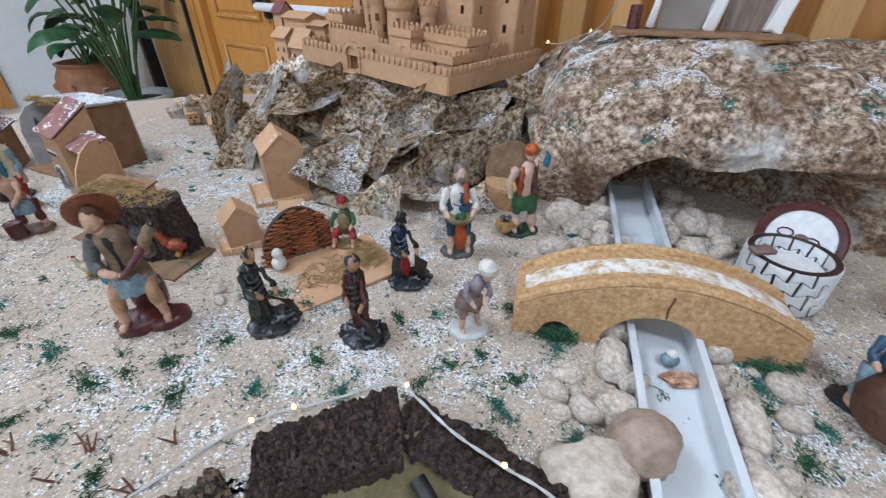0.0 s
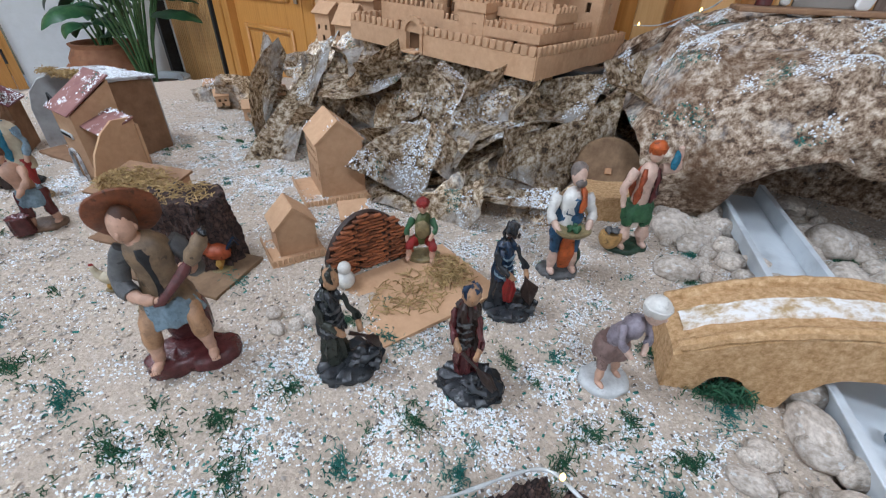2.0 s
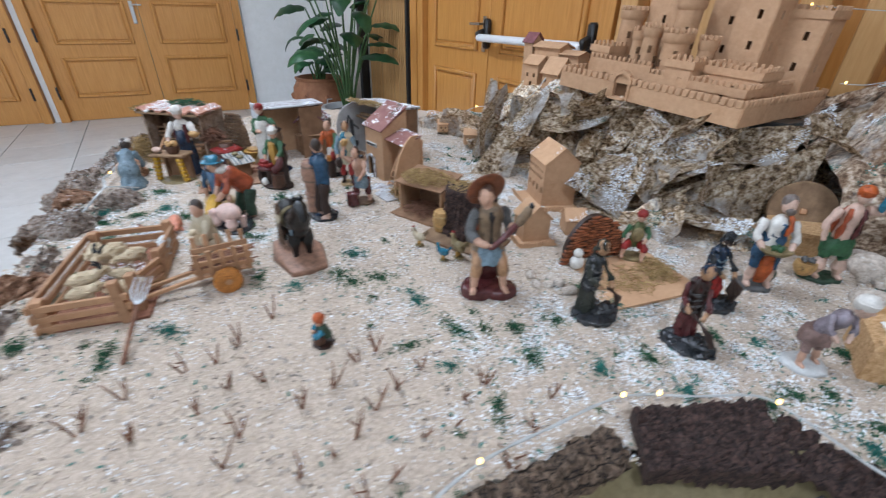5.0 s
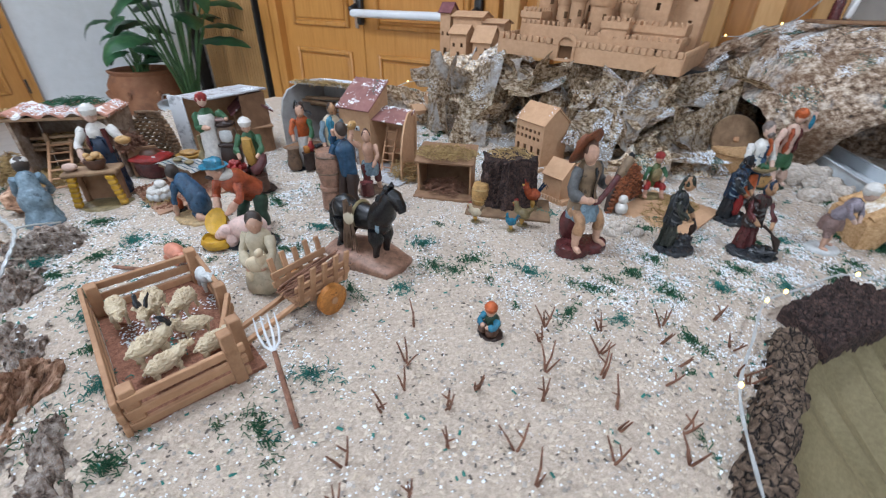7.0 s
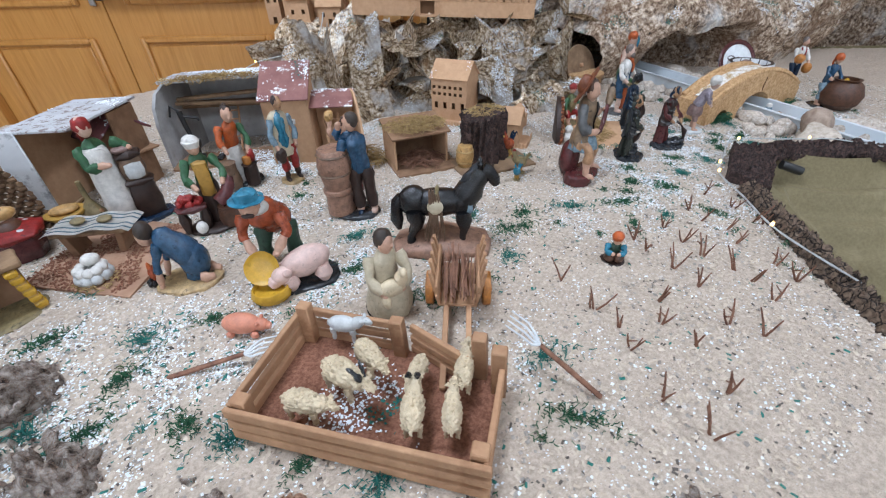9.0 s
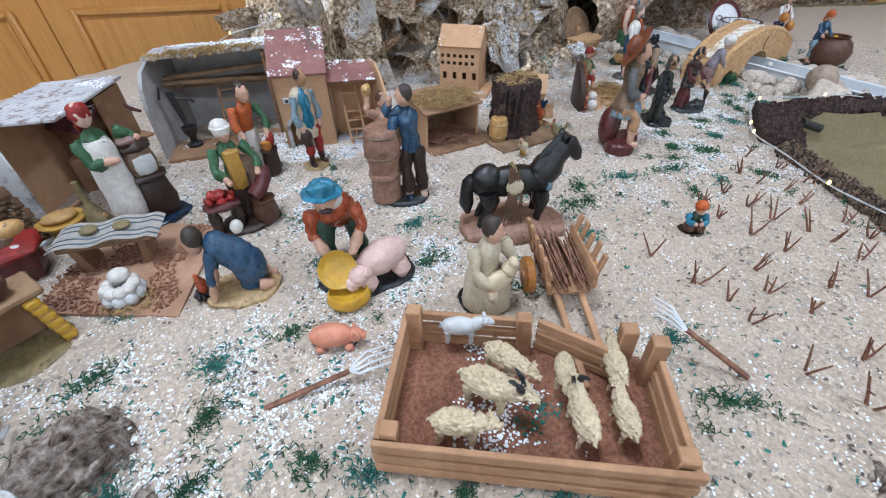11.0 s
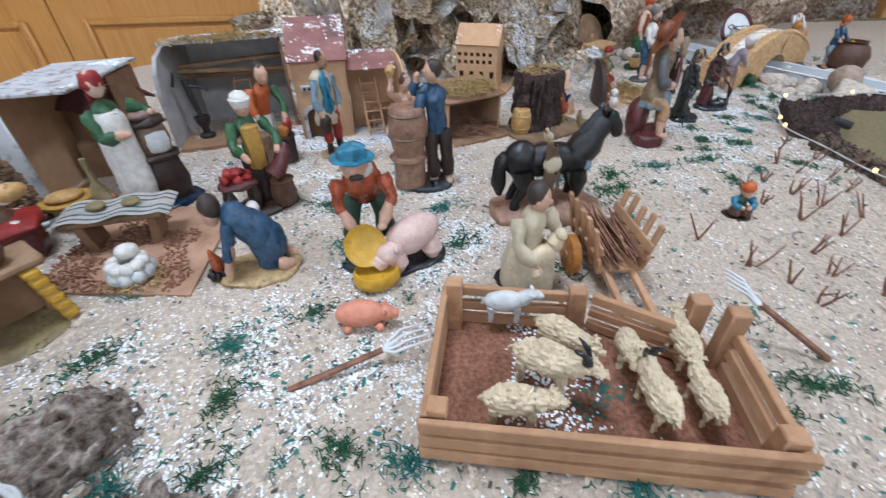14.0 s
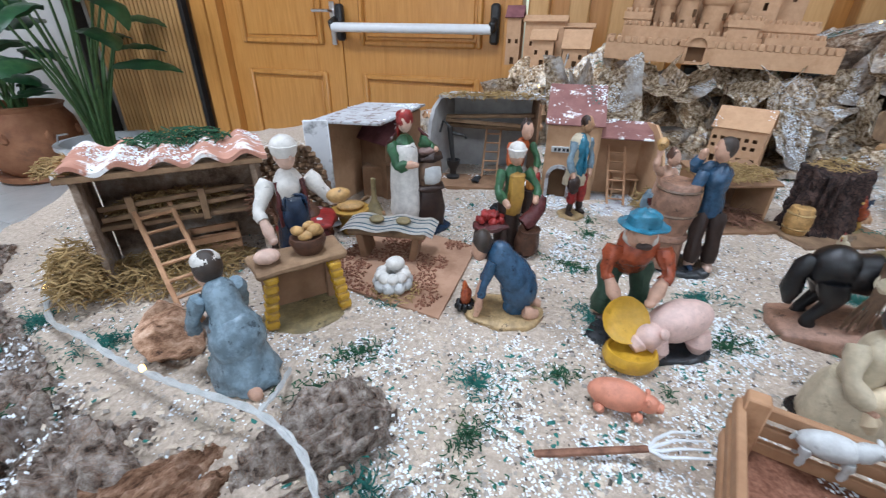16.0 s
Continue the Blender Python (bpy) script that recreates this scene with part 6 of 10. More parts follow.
def animals():
    # sheep and goats of the fold, each its own casting
    def sheep(x, y, rz, L, key, label, horn=False, down=0.0, wool=True, z=0.022):
        f = Fig()
        f.b((0, 0, 0.52), (0.46, 0.24, 0.26), key, (0, -4, 0), 14, 10)
        f.t([(0.34, 0, 0.56), (0.52, 0, 0.70 - down), (0.60, 0, 0.74 - down)], [0.17, 0.13, 0.10], key, 10)
        f.b((0.70, 0, 0.72 - down), (0.17, 0.10, 0.10), key, (0, 22, 0), 10, 8)
        for q in (-1, 1):
            f.b((0.60, 0.12 * q, 0.78 - down), (0.05, 0.10, 0.035), key, (30 * q, 0, 25 * q), 7, 5)
            for xx in (0.28, -0.30):
                f.t([(xx, 0.13 * q, 0.42), (xx + 0.02, 0.14 * q, 0.20), (xx, 0.14 * q, 0.0)], [0.085, 0.05, 0.045], key, 7)
            if horn:
                f.t([(0.58, 0.06 * q, 0.80 - down), (0.50, 0.10 * q, 0.96 - down), (0.36, 0.14 * q, 1.04 - down)], [0.045, 0.04, 0.012], "dkgrey", 7)
        f.t([(-0.44, 0, 0.56), (-0.50, 0, 0.40)], [0.05, 0.03], key, 6)
        if wool:
            for v in f.bm.verts:
                n = noise.noise(v.co * 11)
                v.co *= 1 + 0.07 * n
        f.done("sheep_figurine", on_ground(x, y, rz, z), L * 0.92, label, "figurine", "sheep in the fold", rough=0.016 if wool else 0.004, drape=0, wool=0.085 if wool else 0)
    W = "cream woolly sheep figurine standing in the fold"
    sheep(-1.160, 0.590, -48, 0.052, "whitegrey", "smooth white sheep figurine standing in the fold", wool=False)
    sheep(-1.200, 0.512, -72, 0.068, "sheep", "cream woolly ram figurine with dark curved horns", horn=True, down=0.05)
    sheep(-1.160, 0.522, -88, 0.058, "sheep", W, down=0.08)
    sheep(-1.250, 0.508, -52, 0.058, "sheep", W, down=0.12)
    sheep(-1.122, 0.470, 215, 0.046, "sheep", W, down=0.02)
    sheep(-1.160, 0.424, 52, 0.058, "sheep", "cream woolly goat figurine with small horns", horn=True)
    sheep(-1.128, 0.396, 50, 0.050, "sheep", W, down=0.0)
    sheep(-1.082, 0.432, 44, 0.052, "sheep", W, down=0.0)
    # lying pink piglet
    f = Fig()
    f.b((0, 0, 0.30), (0.46, 0.24, 0.26), "piglet", u=14, v=10)
    f.b((0.46, 0, 0.28), (0.17, 0.15, 0.15), "piglet")
    f.t([(0.56, 0, 0.26), (0.68, 0, 0.24)], [0.075, 0.07], "piglet", 9)
    for q in (-1, 1):
        f.b((0.44, 0.13 * q, 0.40), (0.04, 0.06, 0.05), "piglet", u=7, v=5)
        f.t([(0.28, 0.16 * q, 0.16), (0.40, 0.18 * q, 0.04)], [0.06, 0.045], "piglet", 7)
        f.t([(-0.28, 0.16 * q, 0.16), (-0.18, 0.20 * q, 0.04)], [0.07, 0.045], "piglet", 7)
    f.done("piglet_figurine", on_ground(-1.268, 0.706, -40), 0.062, "smooth salmon-pink piglet figurine lying on the sand", "figurine", rough=0.004)
    # pack horse on its red slab
    f = Fig()
    f.x((0, 0, 0.035), (1.05, 0.48, 0.07), "clay", (0, 0, 0), 0.012)
    f.b((-0.04, 0, 0.58), (0.36, 0.145, 0.165), "black", (0, -2, 0), 16, 10)
    f.b((-0.30, 0, 0.60), (0.17, 0.15, 0.18), "black")
    f.b((0.24, 0, 0.58), (0.15, 0.14, 0.18), "black")
    f.t([(0.26, 0, 0.64), (0.38, 0, 0.82), (0.46, 0, 0.96)], [0.15, 0.105, 0.08], "black", 12)
    f.t([(0.44, 0, 0.97), (0.54, 0, 0.90), (0.60, 0, 0.79)], [0.078, 0.066, 0.045], "black", 10)
    f.t([(0.22, 0, 0.80), (0.34, 0, 0.94), (0.42, 0, 1.05)], [0.03, 0.04, 0.02], "dkgrey", 7)
    for q in (-1, 1):
        f.t([(0.42, 0.04 * q, 1.00), (0.42, 0.05 * q, 1.09)], [0.025, 0.006], "black", 6)
        f.t([(0.24, 0.08 * q, 0.50), (0.26, 0.09 * q, 0.28), (0.24, 0.09 * q, 0.10), (0.26, 0.09 * q, 0.07)], [0.085, 0.05, 0.04, 0.055], "black", 9)
        f.t([(-0.30, 0.08 * q, 0.52), (-0.27, 0.09 * q, 0.32), (-0.35, 0.09 * q, 0.18), (-0.32, 0.09 * q, 0.07)], [0.10, 0.06, 0.042, 0.055], "black", 9)
    f.t([(-0.44, 0, 0.66), (-0.50, 0, 0.50), (-0.49, 0, 0.24)], [0.05, 0.065, 0.03], "black", 8)
    f.b((0.30, -0.12, 0.56), (0.06, 0.02, 0.07), "slate", u=7, v=5)
    f.l([(0.155, -0.02), (0.175, 0.0), (0.155, 0.02)], "khaki", (-0.04, 0, 0.60), 18, m=Euler((0, radians(90), 0)).to_matrix())
    random.seed(11)
    for i in range(26):
        a = random.uniform(-0.05, 0.05)
        f.t([(-0.07 + a, -0.17 + random.uniform(-0.02, 0.02), 0.74 + random.uniform(0, 0.08)), (-0.05 + a * 1.5, -0.20, 0.5), (-0.07 + a * 2.4, -0.19 + random.uniform(-0.03, 0.03), 0.16 + random.uniform(0, 0.1))], [0.008, 0.008, 0.005], "wood", 4)
    f.l([(0.062, -0.016), (0.086, 0), (0.062, 0.016)], "cream", (-0.06, -0.19, 0.62), 14, m=Euler((radians(80), 0, 0)).to_matrix())
    f.done("pack_horse_figurine", stand(-0.908, 0.708, -38), 0.158, "black pack horse figurine carrying twigs on a red slab", group=G1, rough=0.005)
    # poultry near the stump
    def bird(x, y, rz, h, body, comb, tail, label, name="hen_figurine"):
        f = Fig().base(0.20, 0.18, "khaki", 0.04)
        for q in (-1, 1):
            f.t([(0.02, 0.06 * q, 0.32), (0.02, 0.06 * q, 0.03)], [0.03, 0.02], "gold", 6)
        f.b((0, 0, 0.46), (0.27, 0.18, 0.20), body, (0, -18, 0), 12, 9)
        f.t([(0.18, 0, 0.54), (0.26, 0, 0.72), (0.29, 0, 0.84)], [0.14, 0.09, 0.08], body, 9)
        f.b((0.30, 0, 0.86), (0.09, 0.075, 0.085), body)
        f.t([(0.37, 0, 0.85), (0.44, 0, 0.83)], [0.03, 0.005], "gold", 6)
        f.b((0.30, 0, 0.97), (0.09, 0.02, 0.06), comb, u=8, v=6)
        f.b((0.37, 0, 0.76), (0.03, 0.03, 0.06), comb, u=7, v=5)
        for i in range(4):
            f.t([(-0.20, 0.03 * (i - 1.5), 0.52), (-0.38, 0.06 * (i - 1.5), 0.72 + 0.05 * (i % 2)), (-0.46, 0.08 * (i - 1.5), 0.58 + 0.05 * (i % 2))], [0.06, 0.05, 0.015], tail, 6, 0.5)
        f.done(name, on_ground(x, y, rz, 0.004), h, label, "figurine", "poultry figurines")
    bird(-0.528, 0.925, 200, 0.078, "rust", "red", "navy", "red-brown rooster figurine with a dark tail", "rooster_figurine")
    bird(-0.570, 0.840, 160, 0.062, "khaki", "red", "khaki", "speckled brown hen figurine with a red comb")
    bird(-0.675, 0.860, 190, 0.050, "cream", "red", "fur", "small pale hen figurine with a red comb")
    bird(-0.600, 0.820, 200, 0.045, "teal", "teal", "teal", "small teal-based duck figurine", "duck_figurine")


animals()


# ---------------------------------------------------------------- river, bridge, stones
def arch_bridge():
    br = empty("toy_bridge", pose(0.395, 0.755, 0.378, 0, 0, -11), "sandy yellow foam arch bridge with a worn white path", "model bridge")
    L, W = 0.46, 0.115

    def deck(x):
        u = x / (L / 2)
        return 0.070 + 0.072 * (1 - u * u)
    def soffit(x):
        return 0.078 * math.sqrt(max(0, 1 - (x / 0.085) ** 2)) if abs(x) < 0.085 else 0.0
    def left(x):
        return 0.045 * math.sqrt(max(0, 1 - ((x + 0.155) / 0.032) ** 2)) if abs(x + 0.155) < 0.032 else 0.0
    xs = [-L / 2 + L * i / 60 for i in range(61)]
    bm = B()
    rings = []
    for x in xs:
        z0, z1 = max(soffit(x), left(x)), deck(x)
        rings.append([bm.verts.new((x + 0.002 * noise.noise(Vector((x * 60, y * 30, z * 50))), y + 0.003 * noise.noise(Vector((x * 50, 3, z * 50))), z)) for y, z in ((-W / 2, z0), (-W / 2, z0 * 0.5 + z1 * 0.5), (-W / 2, z1 - 0.006), (-W / 2 + 0.006, z1), (W / 2 - 0.006, z1), (W / 2, z1 - 0.006), (W / 2, z0 * 0.5 + z1 * 0.5), (W / 2, z0))])
    for a, b in zip(rings, rings[1:]):
        for k in range(8):
            bm.faces.new((a[k], b[k], b[(k + 1) % 8], a[(k + 1) % 8]))
    for r in (rings[0], rings[-1]):
        bm.faces.new(r)
    bmesh.ops.recalc_face_normals(bm, faces=bm.faces)
    part("arch", bm, M_FOAM, br)
    bm = B()
    pr = None
    for x in xs[2:-2]:
        e = 0.004 * noise.noise(Vector((x * 40, 0, 5)))
        r = [bm.verts.new((x, y + e, deck(x) + z)) for y, z in ((-0.022, -0.001), (-0.020, 0.004), (0.014, 0.004), (0.016, -0.001))]
        if pr:
            for k in range(3):
                bm.faces.new((pr[k], r[k], r[k + 1], pr[k + 1]))
        pr = r
    part("path", bm, M_PATHWHITE, br, "worn white painted path")
    for s in (-1, 1):
        bm = B()
        tube(bm, [(x, s * (W / 2 - 0.008), deck(x) + 0.001) for x in xs[1:-1]], 0.009, 8)
        roughen(bm, 0.002, 60)
        part("kerb", bm, M_FOAM, br)
    bm = B()
    tube(bm, [(0.012, -W / 2 - 0.0005, 0.082), (0.010, -W / 2 - 0.0005, 0.10), (0.014, -W / 2 - 0.0005, 0.12), (0.012, -W / 2 + 0.01, 0.143)], 0.0018, 5)
    part("crack", bm, M_HOLLOWSHADE, br, "dark crack in the foam")


arch_bridge()


def gutter():
    a, b = Vector((0.562, 1.33, 0.420)), Vector((0.300, 0.28, 0.398))
    d = (b - a)
    ang = math.degrees(math.atan2(d.y, d.x))
    g = empty("river_gutter", pose(*a, 0, math.degrees(math.atan2(-d.z, d.xy.length)), ang), "white plastic gutter laid as a river bed", "gutter")
    L = d.length
    bm = B()
    box(bm, (L / 2, 0, -0.018), (L, 0.094, 0.003))
    part("bed", bm, M_GUTTER, g)
    for s in (-1, 1):
        bm = B()
        box(bm, (L / 2, s * 0.0485, -0.002), (L, 0.003, 0.034))
        box(bm, (L / 2, s * 0.052, 0.0165), (L, 0.012, 0.004), bevel=0.001)
        part("rim", bm, M_GUTTER, g)
    return g


gutter()
STONES = []
for i in range(7):
    sb = B()
    rock(sb, (0, 0, 0), 1.06, 0, i + 3, 8, (0.70, 0.97))
    STONES.append(mesh_of("stone", sb, M_STONESMALL))
STONE_N = [0]


def stone(x, y, r, z=None, sq=0.7, label="rough grey-beige river stone dusted with white"):
    """One stone resting on the sand."""
    i = STONE_N[0]
    STONE_N[0] += 1
    ob = new("stone", STONES[(i * 5) % 7])
    ob.matrix_world = pose(x, y, (ground(x, y) if z is None else z) + r * sq * 0.55, 0, 0, (i * 77) % 360) @ Matrix.Diagonal((r * (1.0 + 0.25 * math.sin(i * 1.7)), r * (0.85 + 0.15 * math.cos(i * 2.1)), r * sq, 1))
    tagged(ob, label, "stone", "stones along the river")


def stones():
    random.seed(5)
    for x, y, r in ((0.347, 0.735, 0.032), (0.315, 0.672, 0.034), (0.292, 0.570, 0.036), (0.245, 0.575, 0.026), (0.205, 0.61, 0.022), (0.335, 0.625, 0.022), (0.462, 0.635, 0.026), (0.492, 0.690, 0.034), (0.468, 0.55, 0.036), (0.425, 0.455, 0.034), (0.44, 0.50, 0.022),
                    (0.344, 1.15, 0.05), (0.395, 1.13, 0.034), (0.43, 1.10, 0.030), (0.455, 1.17, 0.036), (0.415, 1.05, 0.026), (0.455, 1.04, 0.025), (0.385, 1.08, 0.022), (0.47, 1.24, 0.03), (0.46, 0.985, 0.024),
                    (0.605, 1.005, 0.036), (0.66, 1.125, 0.05), (0.705, 1.09, 0.03), (0.645, 1.18, 0.028), (0.735, 1.15, 0.026), (0.595, 1.085, 0.028), (0.635, 1.04, 0.022), (0.70, 1.04, 0.024), (0.75, 1.06, 0.022), (0.57, 0.95, 0.022),
                    (0.355, 0.80, 0.020), (0.52, 0.80, 0.026), (0.30, 0.515, 0.03), (0.40, 0.39, 0.03), (0.415, 0.345, 0.035), (0.22, 0.40, 0.03)):
        stone(x, y, r)
    for i in range(170):
        s = random.choice((-1, 1))
        t = random.random()
        x, y = 0.562 - 0.262 * t + s * random.uniform(0.070, 0.20), 1.30 - 1.0 * t
        if 0.67 < y < 0.86 or y < 0.36 or (s < 0 and y < 0.56) or math.hypot(x - 0.70, y - 0.875) < 0.11:
            continue
        stone(x, y, random.choice((0.011, 0.014, 0.018, 0.023, 0.029)) * random.uniform(0.85, 1.15))
    for x, y in ((-0.36, 0.80), (-0.34, 0.815), (-0.315, 0.80), (-0.385, 0.79), (-0.40, 0.82), (-0.355, 0.835)):
        stone(x, y, 0.014, label="small grey-beige pebble on the sand")
    # the two larger boulders at the river
    bm = B()
    rock(bm, (0, 0, 0.024), (0.072, 0.066, 0.054), 0, 21, 15, (0.42, 0.85), 4)
    roughen(bm, 0.004, 40, seed=7)
    ob = part("boulder", bm, M_STONE, None, m=on_ground(0.205, 0.475, 20))
    tagged(ob, "large pale angular boulder beside the gutter", "boulder", "boulders")
    bm = B()
    rock(bm, (0, 0, 0.034), (0.046, 0.041, 0.044), 0, 33, 8, (0.75, 0.98), 4)
    ob = part("boulder", bm, M_STONEBROWN, None, m=on_ground(0.292, 0.50, 0, 0.012))
    tagged(ob, "round brownish boulder leaning on the gutter", "boulder", "boulders")


stones()


def little_things_by_the_river():
    f = Fig()
    f.b((0, 0, 0.35), (0.42, 0.36, 0.35), "slate")
    f.b((0, 0, 0.75), (0.26, 0.24, 0.24), "white")
    f.done("bird_figurine", pose(0.402, 0.66, 0.392), 0.035, "tiny white and blue bird figurine in the gutter", "figurine")
    bm = B()
    lump(bm, (0, 0, 0.004), (0.03, 0.018, 0.008), 0, 0.3, 2, 1.0)
    ob = part("bark_chip", bm, M_CORKCUT, None, m=pose(0.408, 0.63, 0.389))
    tagged(ob, "flat brown bark chip in the gutter", "bark chip")
    # well of white stones with a dark grout, and the mill's painted disc
    well = empty("toy_well", on_ground(0.705, 0.862, -20) @ Matrix.Scale(0.86, 4), "round toy well of white stones with dark joints", "model well")
    bm = B()
    lathe(bm, [(0.090, 0.0), (0.086, 0.05), (0.088, 0.112), (0.074, 0.112), (0.072, 0.07), (0.01, 0.066)], 30)
    body = part("body", bm, colour_of("dkbrown"), well)
    bm = B()
    lathe(bm, [(0.0715, 0.080), (0.04, 0.086), (0.002, 0.084)], 24, wob=0.03)
    part("snow_fill", bm, M_WELLSTONE, well, "white filling inside the well")
    rnd = random.Random(9)
    cols, rows = 12, 4
    shift = {(i, j): (rnd.uniform(-0.16, 0.16), rnd.uniform(-0.16, 0.16)) for i in range(2 * cols) for j in range(rows + 1)}

    def joint(i, j):
        dx, dz = shift[i % (2 * cols), j]
        zig = 0.16 if (i + j) % 2 else -0.16
        return (i + dx) * math.pi / cols, (j + (zig + dz if 0 < j < rows else 0)) * 0.113 / rows
    for rad, thick in ((0.0865, 0.0045), (0.0745, -0.0035)):
        for j in range(rows):
            for i in range(j % 2, 2 * cols, 2):
                ring = [joint(i + k, j) for k in (0, 1, 2)] + [joint(i + k, j + 1) for k in (2, 1, 0)]
                ca, cz = sum(q[0] for q in ring) / 6, sum(q[1] for q in ring) / 6
                bm = B()
                lay = []
                for f, t in ((0.88, 0.0), (0.86, thick * 0.7), (0.72, thick)):
                    lay.append([bm.verts.new(((rad + t) * math.cos(ca + (q - ca) * f), (rad + t) * math.sin(ca + (q - ca) * f), cz + (z - cz) * f)) for q, z in ring])
                for u, v in zip(lay, lay[1:]):
                    for k in range(6):
                        bm.faces.new((u[k], u[(k + 1) % 6], v[(k + 1) % 6], v[k]))
                bm.faces.new(lay[-1])
                part("stone", bm, M_WELLSTONE, body)
    bm = B()
    box(bm, (-0.07, -0.03, 0.122), (0.05, 0.03, 0.012), rot=(0, 0, 25), bevel=0.003)
    part("ledge", bm, colour_of("mauve"), well)
    disc = empty("mill_disc", on_ground(0.782, 0.945, -30) @ Matrix.Scale(0.84, 4), "round cream mill disc with a red painted rim", "model mill")
    tilt = pose(0, 0, 0.092, 66, 0, 0) @ Matrix.Scale(1.12, 4)
    bm = B()
    lathe(bm, [(0.078, -0.006), (0.081, 0.0), (0.078, 0.006), (0.002, 0.006)], 34)
    face = part("disc", bm, M_WELLSTONE, disc, m=tilt)
    bm = B()
    lathe(bm, [(0.079, 0.004), (0.086, 0.006), (0.080, 0.012), (0.066, 0.008)], 34, cap=False)
    part("rim", bm, colour_of("maroon"), face, "dark red painted rim")
    bm = B()
    lathe(bm, [(0.014, 0.006), (0.014, 0.013), (0.002, 0.014)], 16)
    part("hub", bm, colour_of("mauve"), face)
    for i, (x, z) in enumerate(((-0.03, 0.012), (-0.005, -0.02), (0.02, 0.0), (-0.04, -0.03))):
        bm = B()
        tube(bm, [(x + 0.015 * math.cos(a), z + 0.009 * math.sin(a), 0.0075) for a in (j * 0.7 for j in range(10))], 0.002, 5)
        part("painted_motif", bm, colour_of("maroon"), face)
    # dark jar at the bank
    bm = B()
    lathe(bm, [(0.03, 0), (0.055, 0.02), (0.062, 0.05), (0.05, 0.08), (0.035, 0.092), (0.04, 0.098), (0.03, 0.098), (0.03, 0.08)], 22)
    ob = part("jar", bm, colour_of("brown"), None, m=on_ground(0.672, 0.548))
    tagged(ob, "rounded dark brown clay jar", "jar")
    # oil mill: straw-coloured tub with a tilted wooden disc
    mill = empty("toy_mill", on_ground(0.220, 1.262, -8) @ Matrix.Scale(0.92, 4), "small tan tub with a tilted round wooden lid", "model mill")
    bm = B()
    lathe(bm, [(0.066, 0), (0.070, 0.03), (0.074, 0.062), (0.080, 0.066), (0.080, 0.076), (0.060, 0.078), (0.01, 0.074)], 28)
    part("tub", bm, M_FOAM, mill)
    bm = B()
    lathe(bm, [(0.082, -0.007), (0.086, 0), (0.082, 0.007), (0.002, 0.007)], 34)
    lid = part("lid", bm, M_OLDWOOD, mill, "round grey-brown wooden lid", m=pose(0.0, 0.035, 0.096, 68, 0, 4))
    bm = B()
    box(bm, (0, 0, 0.010), (0.016, 0.016, 0.010), bevel=0.002)
    part("knob", bm, M_PINE, lid)


M_WELLSTONE = material("white_painted_stone", (0.60, 0.61, 0.61), (0.74, 0.75, 0.75), scale=50, rough=0.7, bump=0.2, per_piece=0.08)
little_things_by_the_river()


# ---------------------------------------------------------------- bark-edged pit with cloth
def plates(p, scale, deep):
    """How far the cracks between bark plates are sunk at p."""
    w = p + noise.noise_vector(p * 30) * 0.006
    d = noise.voronoi(w * scale)[0]
    return deep * (1 - min(1.0, (d[1] - d[0]) * 3.0)) + deep * 0.4 * noise.cell(w * scale)


def bark_strip(name, pts, w, h, label, mat, seed=0.0):
    bm = B()
    n = 26
    P = [Vector(p) for p in pts]
    path = []
    for a, b in zip(P, P[1:]):
        k = max(4, int((b - a).length / 0.0035))
        path += [a.lerp(b, i / k) for i in range(k)]
    path.append(P[-1])
    rings = []
    for i, p in enumerate(path):
        d = (path[min(i + 1, len(path) - 1)] - path[max(i - 1, 0)]).normalized()
        s = d.cross(Vector((0, 0, 1))).normalized()
        ring = []
        for j in range(n):
            a = 2 * math.pi * j / n
            q = p + s * (math.cos(a) * w / 2) + Vector((0, 0, math.sin(a) * h / 2))
            q += noise.noise_vector(q * 28 + Vector((seed, 0, 0))) * 0.010 + noise.noise_vector(q * 75) * 0.004
            q -= Vector((0, 0, 1)) * plates(q, 66, 0.013) if math.sin(a) > -0.3 else Vector()
            ring.append(bm.verts.new(q))
        rings.append(ring)
    for a, b in zip(rings, rings[1:]):
        for j in range(n):
            bm.faces.new((a[j], a[(j + 1) % n], b[(j + 1) % n], b[j]))
    bm.faces.new(rings[0][::-1])
    bm.faces.new(rings[-1])
    ob = part(name, bm, mat, None)
    return tagged(ob, label, "bark")


